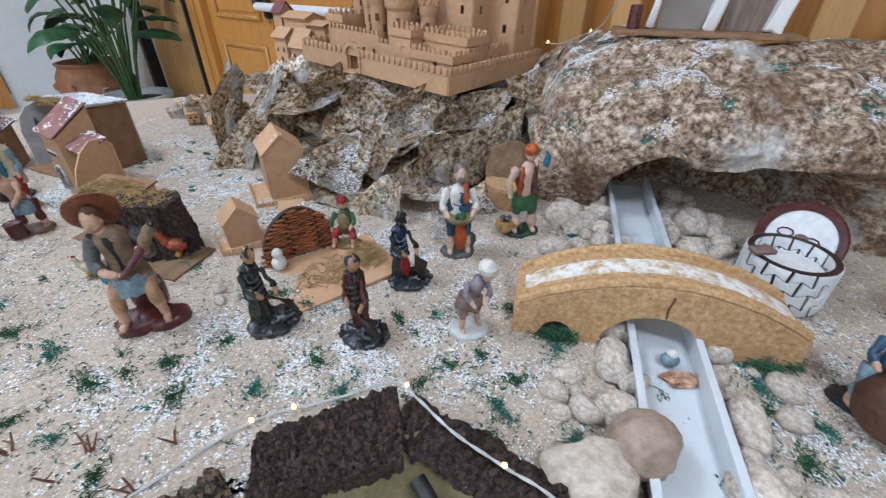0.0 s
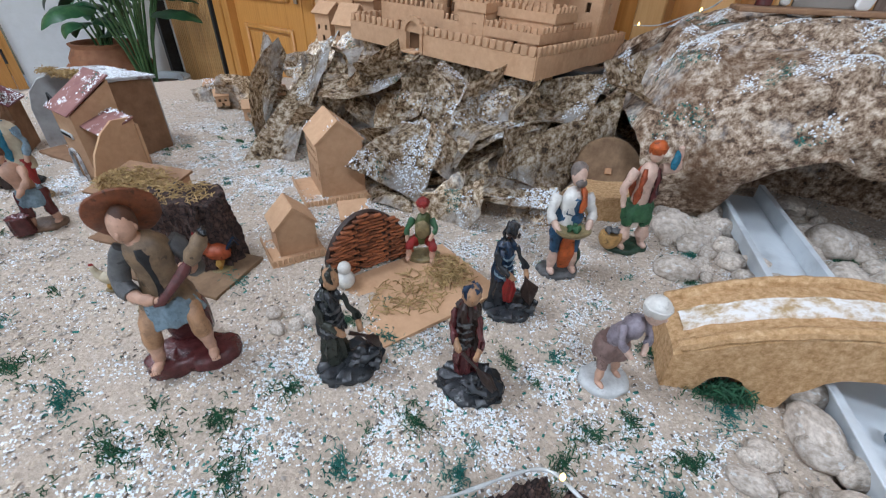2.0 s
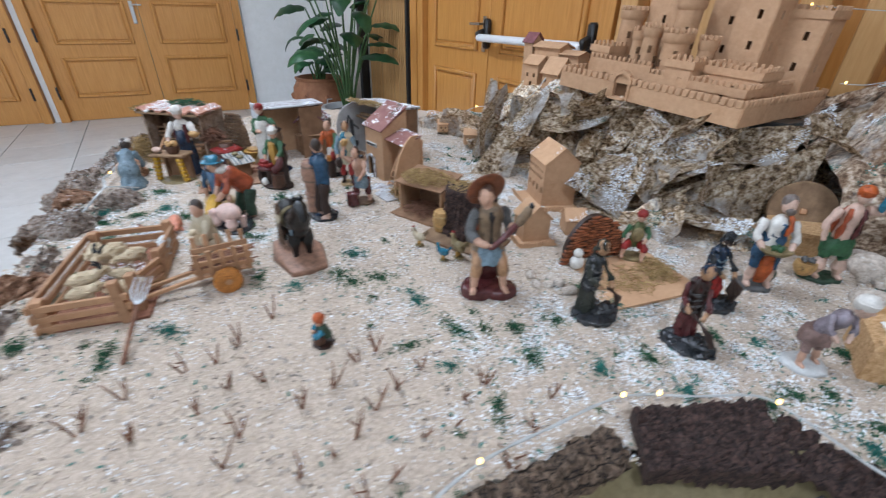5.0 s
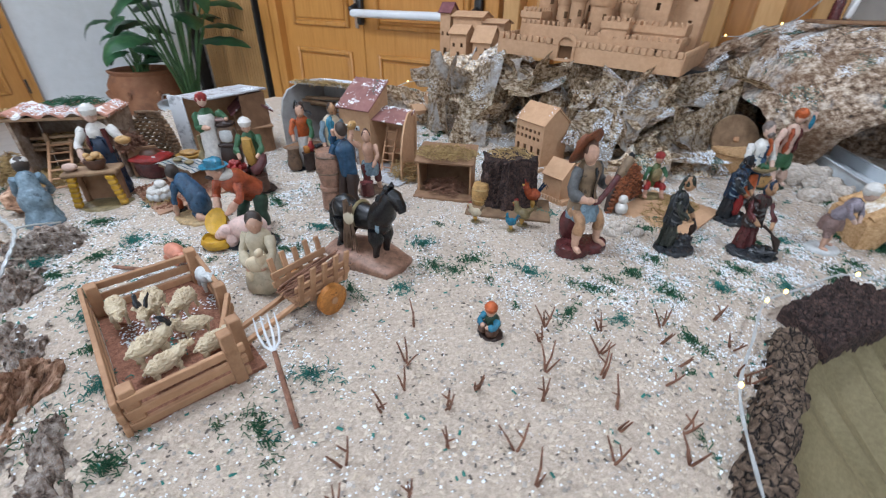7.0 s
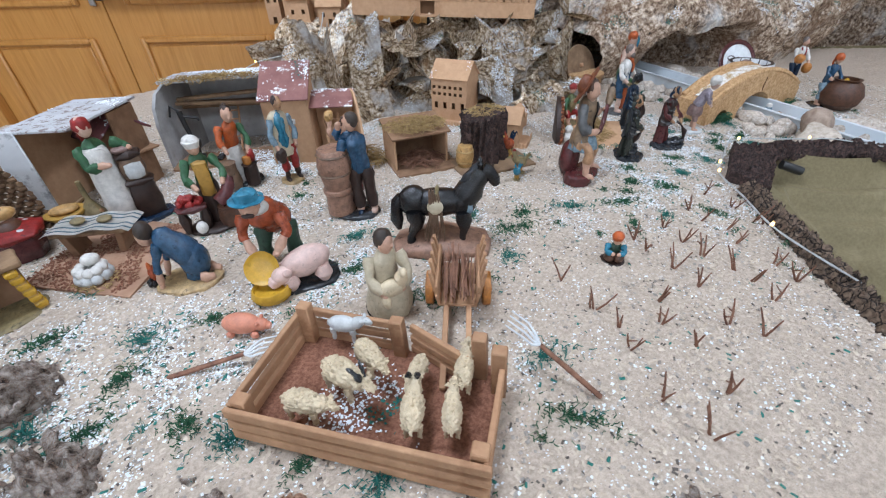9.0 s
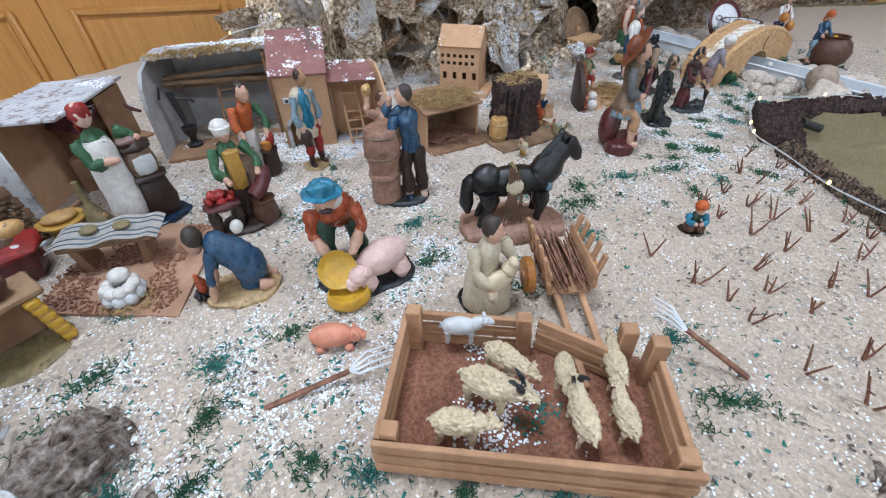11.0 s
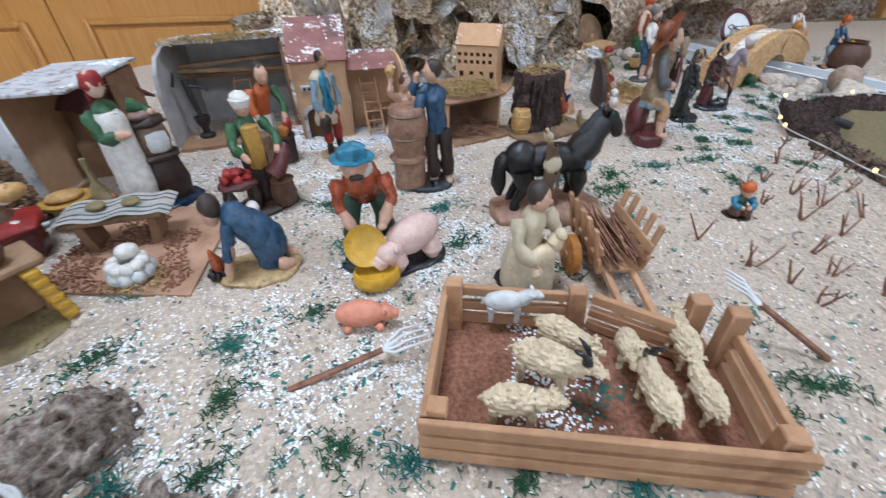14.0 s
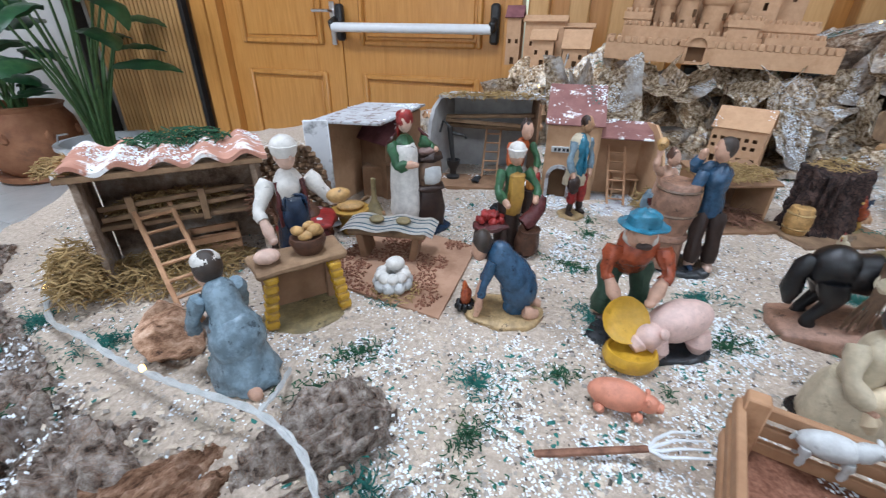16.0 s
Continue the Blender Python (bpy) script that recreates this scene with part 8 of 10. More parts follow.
def stump():
    bm = B()
    nu, nv = 110, 30
    rows_ = []
    for j in range(nv + 1):
        z = 0.124 * j / nv
        row = []
        for i in range(nu):
            a = 2 * math.pi * i / nu
            r = 0.052 * (1 + 0.18 * (1 - j / nv) ** 2) * (1 + 0.16 * noise.noise(Vector((math.cos(a) * 2.2, math.sin(a) * 2.2, z * 9))) + 0.42 * (0.25 - abs(noise.noise(Vector((math.cos(a) * 5, math.sin(a) * 5, z * 9))))) + 0.12 * noise.noise(Vector((math.cos(a) * 15, math.sin(a) * 15, z * 60))))
            row.append(bm.verts.new((r * 1.15 * math.cos(a), r * 0.85 * math.sin(a), z + (0.004 + 0.012 * j / nv) * noise.noise(Vector((math.cos(a) * 3, math.sin(a) * 3, z * 3))))))
        rows_.append(row)
    for a, b in zip(rows_, rows_[1:]):
        for i in range(nu):
            bm.faces.new((a[i], a[(i + 1) % nu], b[(i + 1) % nu], b[i]))
    bm.faces.new(rows_[-1])
    ob = part("tree_stump", bm, M_BARKDARK, None, m=on_ground(-0.582, 0.962, 0))
    tagged(ob, "dark rough bark stump topped with dry moss", "tree stump")
    straw_heap("moss_cap", (0, 0, 0.128), (0.060, 0.046, 0.010), 160, on_ground(-0.582, 0.962, 0), "dry moss on top of the stump", M_STRAW, 41, 0.02)
    bm = B()
    box(bm, (0, 0, 0.004), (0.20, 0.12, 0.008), bevel=0.001)
    ob = part("board", bm, M_OLDWOOD, None, m=on_ground(-0.585, 0.93, -14, -0.002))
    tagged(ob, "thin brown board under the stump and poultry", "board")
    bm = B()
    lathe(bm, [(0.018, 0), (0.021, 0.012), (0.023, 0.026), (0.021, 0.040), (0.018, 0.052), (0.016, 0.053), (0.002, 0.053)], 18)
    brl = part("barrel", bm, colour_of("bread"), None, m=on_ground(-0.652, 0.952, 0, 0.006))
    tagged(brl, "small pale yellow wooden barrel beside the stump", "model barrel")
    for z in (0.012, 0.040):
        bm = B()
        lathe(bm, [(0.0205, z - 0.002), (0.0225, z), (0.0205, z + 0.002)], 18)
        part("hoop", bm, M_STRAW, brl)


stump()


def cork_wall():
    b = empty("hay_corner", on_ground(-0.205, 0.925, 38), "cork-chip wall curved round a hay-strewn cardboard base", "model shelter")
    bm = B()
    box(bm, (0, -0.02, 0.003), (0.235, 0.175, 0.006))
    part("base_board", bm, M_CARD, b)
    wall = B()
    nu = 20
    pts = []
    for i in range(nu + 1):
        u = i / nu
        pts.append((-0.115 + 0.165 * u, 0.070 + 0.012 * math.sin(u * math.pi), 0.115 * math.sqrt(max(0.05, 1 - (2 * u - 0.95) ** 2 * 0.92))))
    lo0 = [wall.verts.new((x, y, 0.005)) for x, y, z in pts]
    hi0 = [wall.verts.new((x, y, z)) for x, y, z in pts]
    lo1 = [wall.verts.new((x, y + 0.012, 0.005)) for x, y, z in pts]
    hi1 = [wall.verts.new((x, y + 0.012, z)) for x, y, z in pts]
    for i in range(nu):
        wall.faces.new((lo0[i], lo0[i + 1], hi0[i + 1], hi0[i]))
        wall.faces.new((lo1[i], hi1[i], hi1[i + 1], lo1[i + 1]))
        wall.faces.new((hi0[i], hi0[i + 1], hi1[i + 1], hi1[i]))
    wall.faces.new((lo0[0], hi0[0], hi1[0], lo1[0]))
    wall.faces.new((lo0[-1], lo1[-1], hi1[-1], hi0[-1]))
    wl = part("wall", wall, colour_of("dkbrown"), b)
    ch = B()
    box(ch, (0, 0, 0), (0.020, 0.008, 0.0042), bevel=0.001)
    me = mesh_of("cork_chip", ch, M_CHIP)
    random.seed(8)
    for row in range(17):
        z = 0.010 + row * 0.0064
        for i in range(9):
            u = (i + 0.5 * (row % 2)) / 8.6
            k = min(nu, int(u * nu))
            if u <= 1 and pts[k][2] > z + 0.002:
                piece("cork_chip", me, wl, pose(pts[k][0] + random.uniform(-0.002, 0.002), pts[k][1] - 0.003 + random.uniform(-0.002, 0.001), z, random.uniform(-12, 12), random.uniform(-9, 9), random.uniform(-10, 10)))
    straw_heap("hay", (-0.01, -0.03, 0.006), (0.085, 0.06, 0.010), 170, on_ground(-0.205, 0.925, 38), "loose hay on the cardboard base", M_STRAW, 51, 0.03)
    straw_heap("hay", (0.07, -0.02, 0.006), (0.04, 0.05, 0.028), 260, on_ground(-0.205, 0.925, 38), "heap of dry moss beside the resting figurine", M_STRAW, 52, 0.022)


M_CHIP = material("orange_brown_cork_chip", (0.10, 0.035, 0.018), (0.36, 0.11, 0.04), scale=50, rough=0.9, bump=0.3, per_piece=0.45)
cork_wall()
# white gourd pair beside the dark peasant
f = Fig()
f.b((0, 0, 0.33), (0.30, 0.30, 0.33), "white")
f.b((0, 0, 0.78), (0.21, 0.21, 0.22), "white")
f.done("gourd", on_ground(-0.310, 0.905, 0), 0.052, "small white two-bellied gourd", "gourd")


def farm_sheds():
    # shed with a snowy roof, open to the front, its left wall pale
    s1 = empty("open_shed", on_ground(-1.384, 1.353, -40), "open brown cardboard shed with a snow-covered roof", "model shed")
    for c, sz, mat, nm in (((-0.064, 0.0, 0.090), (0.005, 0.185, 0.180), M_CARD, "side"), ((0.0, 0.092, 0.092), (0.130, 0.005, 0.184), M_BROWNBOARD, "back"), ((0.064, 0.052, 0.092), (0.005, 0.080, 0.184), M_BROWNBOARD, "side")):
        bm = B()
        box(bm, c, sz, (0, 0, 0), bevel=0.001)
        part(nm, bm, mat, s1)
    bm = B()
    box(bm, (0.0, 0.0, 0.187), (0.150, 0.205, 0.005), rot=(1, -3, 0), bevel=0.001)
    roughen(bm, 0.0025, 30, seed=4)
    part("roof", bm, M_WHITEROOF, s1, "white flake-covered roof board")
    bm = B()
    box(bm, (-0.012, 0.045, 0.035), (0.07, 0.06, 0.07), rot=(0, 0, 12), bevel=0.003)
    part("box", bm, M_BROWNBOARD, s1)
    # panel painted white with a black smoke stain
    bm = B()
    box(bm, (0, 0, 0.095), (0.046, 0.007, 0.190), bevel=0.002)
    ob = part("painted_panel", bm, M_SMOKE, None, m=on_ground(-1.498, 1.300, -12))
    tagged(ob, "white panel with a black smoke stain", "panel")
    # gabled oven house with a wine-red roof and an arched fire hole
    o = empty("oven_house", on_ground(-1.318, 1.372, 26), "small brown oven house with a wine-red roof", "model house")
    bm = B()
    w_, d_, e_, r_ = 0.050, 0.085, 0.128, 0.166
    card_wall(bm, (-w_, 0.0), (w_, 0.0), 0.0, 0.085, t=0.005)
    for x0, x1 in ((-w_, -0.019), (0.019, w_)):
        box(bm, ((x0 + x1) / 2, 0.0, 0.1065), (x1 - x0, 0.005, 0.043))
    part("front_wall", bm, M_BROWNBOARD, o, smooth=False)
    bm = B()
    top = [(0.019 * math.cos(a), 0.100 + 0.019 * math.sin(a)) for a in (math.pi * i / 10 for i in range(11))]
    slab_poly(bm, [(w_, 0.1278), (0.0, r_), (-w_, 0.1278)] + [(-0.019, 0.1278)] + [(x, max(z, 0.1045)) for x, z in reversed(top)] + [(0.019, 0.1278)], -0.0025, 0.0025, "y")
    part("gable", bm, M_BROWNBOARD, o, smooth=False)
    # Dark block gives the fire hole its inner shade.
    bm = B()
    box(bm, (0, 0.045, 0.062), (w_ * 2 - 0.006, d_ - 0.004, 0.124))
    part("interior", bm, M_HOLLOWSHADE, o)
    for q in (-1, 1):
        bm = B()
        box(bm, (q * (w_ - 0.0025), 0.045, 0.064), (0.005, d_, 0.128))
        part("side_wall", bm, M_BROWNBOARD, o)
        sl = math.degrees(math.atan2(r_ - e_, w_))
        bm = B()
        box(bm, (q * 0.030, 0.040, 0.1475), (0.078, 0.115, 0.005), rot=(0, q * sl, 0), bevel=0.001)
        part("roof", bm, M_WINE, o, "wine-red roof board dusted white")
    bm = B()
    box(bm, (0, -0.018, 0.083), (0.105, 0.034, 0.005), bevel=0.001)
    part("sill", bm, M_BROWNBOARD, o)
    # grey stable: pale arched side board, dark beams, straw-edged roof
    G = on_ground(-1.075, 1.452, -24)
    s2 = empty("grey_stable", G, "grey painted open stable with a straw-edged roof", "model stable")
    bm = B()
    slab_poly(bm, [(-0.098, 0.0), (0.085, 0.0), (0.085, 0.195), (-0.020, 0.190), (-0.060, 0.178), (-0.085, 0.150), (-0.096, 0.110)], -0.004, 0.004)
    part("painted_side", bm, M_GREYBOARD, s2, "pale grey rounded side board", m=pose(-0.118, 0.0, 0, 0, 0, -14), smooth=False)
    bm = B()
    box(bm, (0.112, 0.01, 0.095), (0.006, 0.15, 0.19), bevel=0.001)
    part("side", bm, M_BROWNBOARD, s2)
    bm = B()
    box(bm, (0.0, 0.085, 0.095), (0.23, 0.006, 0.19), bevel=0.001)
    part("back", bm, M_GREYBOARD, s2)
    bm = B()
    box(bm, (0.0, 0.020, 0.194), (0.245, 0.145, 0.006), rot=(-5, 0, 0))
    part("roof", bm, M_WHITEROOF, s2, "pale roof board")
    for z, y, dz, tilt in ((0.118, 0.040, 0.05, 2), (0.150, 0.0, 0.016, -2), (0.136, -0.020, 0.010, 3)):
        bm = B()
        box(bm, (0.0, y, z), (0.216, dz, 0.008), rot=(0, tilt, 0), bevel=0.001)
        part("beam", bm, M_OLDWOOD, s2)
    bm = B()
    box(bm, (0, -0.075, 0.004), (0.27, 0.10, 0.008))
    part("base_board", bm, M_BROWNBOARD, s2)
    straw_heap("straw_eave", (0, -0.045, 0.200), (0.128, 0.022, 0.012), 420, G, "straw along the stable roof edge", M_STRAW, 61, 0.028)
    lo, hi = G @ Vector((0.005, -0.045, 0.010)), G @ Vector((0.012, 0.020, 0.118))
    ladder("toy_ladder", lo, hi, 0.036, 5, "small raw wooden ladder leaning in the grey stable", parent_rot=(0.91, -0.41, 0))
    # black hand pump before the painted wall
    p = empty("hand_pump", G @ pose(-0.085, -0.058, 0.008), "black toy hand pump with a round basin", "model pump")
    bm = B()
    lathe(bm, [(0.016, 0), (0.017, 0.006), (0.008, 0.010), (0.008, 0.022), (0.015, 0.034), (0.017, 0.046), (0.014, 0.046), (0.010, 0.038)], 16)
    part("basin", bm, M_BLACK, p)
    bm = B()
    tube(bm, [(0, 0, 0.040), (-0.006, 0, 0.085), (-0.010, 0, 0.125)], [0.005, 0.006, 0.007], 10)
    part("column", bm, M_BLACK, p)
    bm = B()
    tube(bm, [(-0.010, 0, 0.112), (0.026, 0, 0.105), (0.030, 0, 0.098)], 0.0036, 8)
    part("spout", bm, M_BLACK, p)
    bm = B()
    tube(bm, [(-0.010, 0, 0.125), (-0.026, 0, 0.138), (-0.034, 0, 0.112)], 0.003, 7)
    part("lever", bm, M_BLACK, p)
    f = Fig()
    for i in range(7):
        a = i * 0.9
        f.b((0.5 * math.cos(a) * (i % 3) / 2, 0.35 * math.sin(a), 0.18 + 0.10 * (i % 2)), (0.24, 0.20, 0.17), "dkgrey", (0, 0, 50 * i), 8, 6)
    f.done("coal_heap", G @ pose(-0.025, -0.085, 0.008), 0.030, "small heap of dark coal lumps on the board", "coal heap")


M_SMOKE = material("white_panel_black_smoke", (0.60, 0.61, 0.62), (0.70, 0.71, 0.72), scale=12, c=(0.02, 0.02, 0.022), c_scale=11, c_cut=0.50, rough=0.7, bump=0.1)
farm_sheds()


M_HUT = weathered("mottled_clay_board", ((0.36, (0.10, 0.062, 0.04)), (0.46, (0.24, 0.165, 0.115)), (0.55, (0.36, 0.275, 0.21)), (0.65, (0.48, 0.41, 0.35))), 22, rough=0.95, bump=0.5, bump_dist=0.003)


def tile_hut():
    h = empty("tiled_hut", on_ground(-1.712, 1.165, 8), "open hut with a wavy clay tile roof, shelf and straw", "model hut")
    for c, s, rot, nm in (((-0.110, 0.010, 0.086), (0.008, 0.12, 0.172), (0, 0, 6), "side"), ((0.112, 0.015, 0.086), (0.008, 0.11, 0.172), (0, 0, -6), "side"), ((0.0, 0.070, 0.088), (0.22, 0.008, 0.176), (0, 0, 0), "back")):
        bm = B()
        box(bm, c, s, rot, bevel=0.001)
        part(nm, bm, M_HUT, h)
    bm = B()
    box(bm, (0.155, -0.02, 0.04), (0.07, 0.006, 0.08), rot=(0, 0, 20), bevel=0.001)
    part("wing_board", bm, M_BROWNBOARD, h)
    bm = B()
    nu, nv = 72, 10
    top, bot = [], []
    for i in range(nu + 1):
        x = -0.118 + 0.245 * i / nu
        r0, r1 = [], []
        for j in range(nv + 1):
            y = -0.062 + 0.125 * j / nv
            z = 0.182 + 0.0055 * math.cos(x * 2 * math.pi / 0.050) + 0.03 * (y + 0.062) + 0.002 * noise.noise(Vector((x * 30, y * 30, 0)))
            r0.append(bm.verts.new((x, y, z)))
            r1.append(bm.verts.new((x, y, z - 0.006)))
        top.append(r0)
        bot.append(r1)
    for i in range(nu):
        for j in range(nv):
            bm.faces.new((top[i][j], top[i + 1][j], top[i + 1][j + 1], top[i][j + 1]))
            bm.faces.new((bot[i][j], bot[i][j + 1], bot[i + 1][j + 1], bot[i + 1][j]))
        bm.faces.new((top[i][0], bot[i][0], bot[i + 1][0], top[i + 1][0]))
    for j in range(nv):
        bm.faces.new((top[0][j], top[0][j + 1], bot[0][j + 1], bot[0][j]))
        bm.faces.new((top[nu][j], bot[nu][j], bot[nu][j + 1], top[nu][j + 1]))
    part("tile_roof", bm, M_TILE, h, "wavy pink clay roof tile dusted white")
    bm = B()
    box(bm, (0.0, -0.056, 0.169), (0.24, 0.010, 0.008), bevel=0.001)
    part("eave_board", bm, M_OLDWOOD, h)
    bm = B()
    box(bm, (-0.005, 0.030, 0.080), (0.20, 0.075, 0.007), bevel=0.001)
    part("shelf", bm, M_OLDWOOD, h)
    for y, z in ((-0.006, 0.098), (-0.006, 0.114)):
        bm = B()
        box(bm, (-0.005, y, z), (0.19, 0.005, 0.007), rot=(0, -3, 0), bevel=0.001)
        part("rail", bm, M_OLDWOOD, h)
    for x in (-0.06, 0.03):
        bm = B()
        box(bm, (x, -0.011, 0.100), (0.010, 0.006, 0.050), bevel=0.001)
        part("rail_post", bm, M_OLDWOOD, h)
    bm = B()
    for z in (0.012, 0.028, 0.044):
        for yy in (-0.022, 0.022):
            box(bm, (0.03, yy, z), (0.07, 0.004, 0.010))
        for xx in (-0.005, 0.065):
            box(bm, (xx, 0, z), (0.004, 0.044, 0.010))
    ob = part("toy_crate", bm, M_PINE, None)
    ob.matrix_world = on_ground(-1.71, 1.165, 10)
    tagged(ob, "small slatted wooden crate under the shelf", "model crate")
    M = on_ground(-1.715, 1.165, 10)
    straw_heap("straw", (-0.01, 0.030, 0.088), (0.090, 0.036, 0.026), 900, M, "straw on the hut's shelf", M_STRAW, 71, 0.03)
    straw_heap("straw", (-0.03, -0.03, 0.004), (0.12, 0.075, 0.034), 1300, M, "loose straw on the hut floor", M_STRAW, 72, 0.03)
    straw_heap("straw", (-0.135, -0.05, 0.02), (0.035, 0.055, 0.07), 900, M, "straw beside the hut's wall", M_STRAW, 73, 0.025)
    straw_heap("straw", (-0.118, -0.02, 0.176), (0.022, 0.05, 0.012), 160, M, "straw on the roof edge", M_STRAW, 74, 0.02)
    straw_heap("green_sprig", (0.02, 0.03, 0.186), (0.07, 0.03, 0.018), 260, M, "green moss sprigs on the tile roof", M_MOSS, 75, 0.028)
    straw_heap("straw", (0.128, -0.02, 0.075), (0.030, 0.035, 0.05), 420, M, "twigs and straw at the hut corner", M_TWIG, 76, 0.05)
    ladder("toy_ladder", (-1.688, 1.020, 0.425), (-1.750, 1.160, 0.520), 0.046, 6, "raw wooden ladder leaning on the hut's shelf", r=0.0036, parent_rot=(0.86, 0.42, 0))


tile_hut()


def bread_stall():
    M = on_ground(-1.553, 0.968, 12)
    st = empty("bread_stall", M, "brown stall with yellow block legs on an oval base", "model stall")
    bm = B()
    lathe(bm, [(0.056, 0), (0.058, 0.004), (0.054, 0.008), (0.01, 0.009)], 24, sy=0.78, wob=0.06)
    part("base", bm, colour_of("khaki"), st, "sandy oval base")
    bm = B()
    box(bm, (0, 0, 0), (0.112, 0.052, 0.010), bevel=0.003)
    bmesh.ops.subdivide_edges(bm, edges=bm.edges[:], cuts=3, use_grid_fill=True)
    roughen(bm, 0.004, 45, seed=2)
    part("tabletop", bm, M_OLDWOOD, st, m=pose(0, -0.002, 0.088, 0, 0, 3))
    for sx in (-1, 1):
        bm = B()
        box(bm, (sx * 0.042, -0.020, 0.045), (0.013, 0.013, 0.074), rot=(0, sx * -7, 0))
        leg = part("leg", bm, colour_of("gold"), st, "yellow painted stone-block leg")
        for i in range(6):
            bm = B()
            box(bm, (sx * (0.046 - 0.0016 * i), -0.020, 0.015 + 0.0122 * i), (0.016, 0.017, 0.0112), rot=(0, 0, 3 * (i % 2)), bevel=0.003)
            part("block", bm, colour_of("yellow"), leg)
        bm = B()
        box(bm, (sx * 0.040, 0.018, 0.045), (0.012, 0.012, 0.078), bevel=0.002)
        part("back_leg", bm, M_BROWNBOARD, st)
    bm = B()
    box(bm, (0, 0.020, 0.045), (0.072, 0.004, 0.068), bevel=0.001)
    part("back_panel", bm, M_BROWNBOARD, st)
    f = Fig()
    f.l([(0.30, 0.0), (0.42, 0.22), (0.46, 0.50), (0.40, 0.50), (0.05, 0.38)], "brown", (0, 0, 0), 18, sy=0.8)
    for i in range(7):
        f.b((0.24 * math.cos(i * 1.1), 0.17 * math.sin(i * 1.1), 0.58 + 0.12 * (i % 2)), (0.21, 0.14, 0.13), "bread", (0, 10, 40 * i), 9, 6)
    f.done("bread_basket", M @ pose(0.014, -0.006, 0.0925), 0.046, "small brown basket heaped with golden loaves", "basket")
    f = Fig()
    f.b((0, 0, 0.30), (0.5, 0.38, 0.30), "pale", u=14, v=8)
    f.done("bread_loaf", M @ pose(-0.036, -0.010, 0.0925), 0.030, "round pale loaf on the stall", "bread")


bread_stall()


def cloth_table():
    t = empty("toy_table", on_ground(-1.412, 1.085, -28), "small dark table covered with a striped white cloth", "model table")
    bm = B()
    box(bm, (0, 0, 0.056), (0.125, 0.055, 0.008), bevel=0.002)
    part("tabletop", bm, M_OLDWOOD, t)
    for sx in (-1, 1):
        bm = B()
        box(bm, (sx * 0.042, 0, 0.026), (0.012, 0.045, 0.052), rot=(0, sx * 10, 0), bevel=0.002)
        part("leg", bm, M_BROWNBOARD, t)
    M = on_ground(-1.412, 1.085, -28)
    bm = B()
    nu, nv = 40, 16
    g = []
    for i in range(nu + 1):
        row = []
        for j in range(nv + 1):
            u, v = i / nu - 0.5, j / nv - 0.5
            z = 0.0645 + 0.002 * math.sin(u * 17) + (-0.006 * max(0, abs(u) - 0.42) / 0.08)
            row.append(bm.verts.new((u * 0.150, v * 0.066 + 0.003 * math.sin(u * 9), z)))
        g.append(row)
    for i in range(nu):
        for j in range(nv):
            f = bm.faces.new((g[i][j], g[i + 1][j], g[i + 1][j + 1], g[i][j + 1]))
            f.material_index = 1 if j in (2, 5, 10, 13) else 0
    bmesh.ops.solidify(bm, geom=list(bm.faces), thickness=0.0012)
    ob = part("tablecloth", bm, [colour_of("white"), colour_of("slate")], None)
    ob.matrix_world = M
    tagged(ob, "white cloth with grey-blue stripes over the table", "tablecloth")
    for x in (-0.022, 0.022):
        f = Fig()
        f.b((0, 0, 0.22), (0.5, 0.46, 0.24), "khaki", u=14, v=9)
        ob = f.done("loaf", M @ pose(x, 0.002, 0.064), 0.024, "round flat brown loaf on the cloth", "loaf", "loaves on the table")


cloth_table()


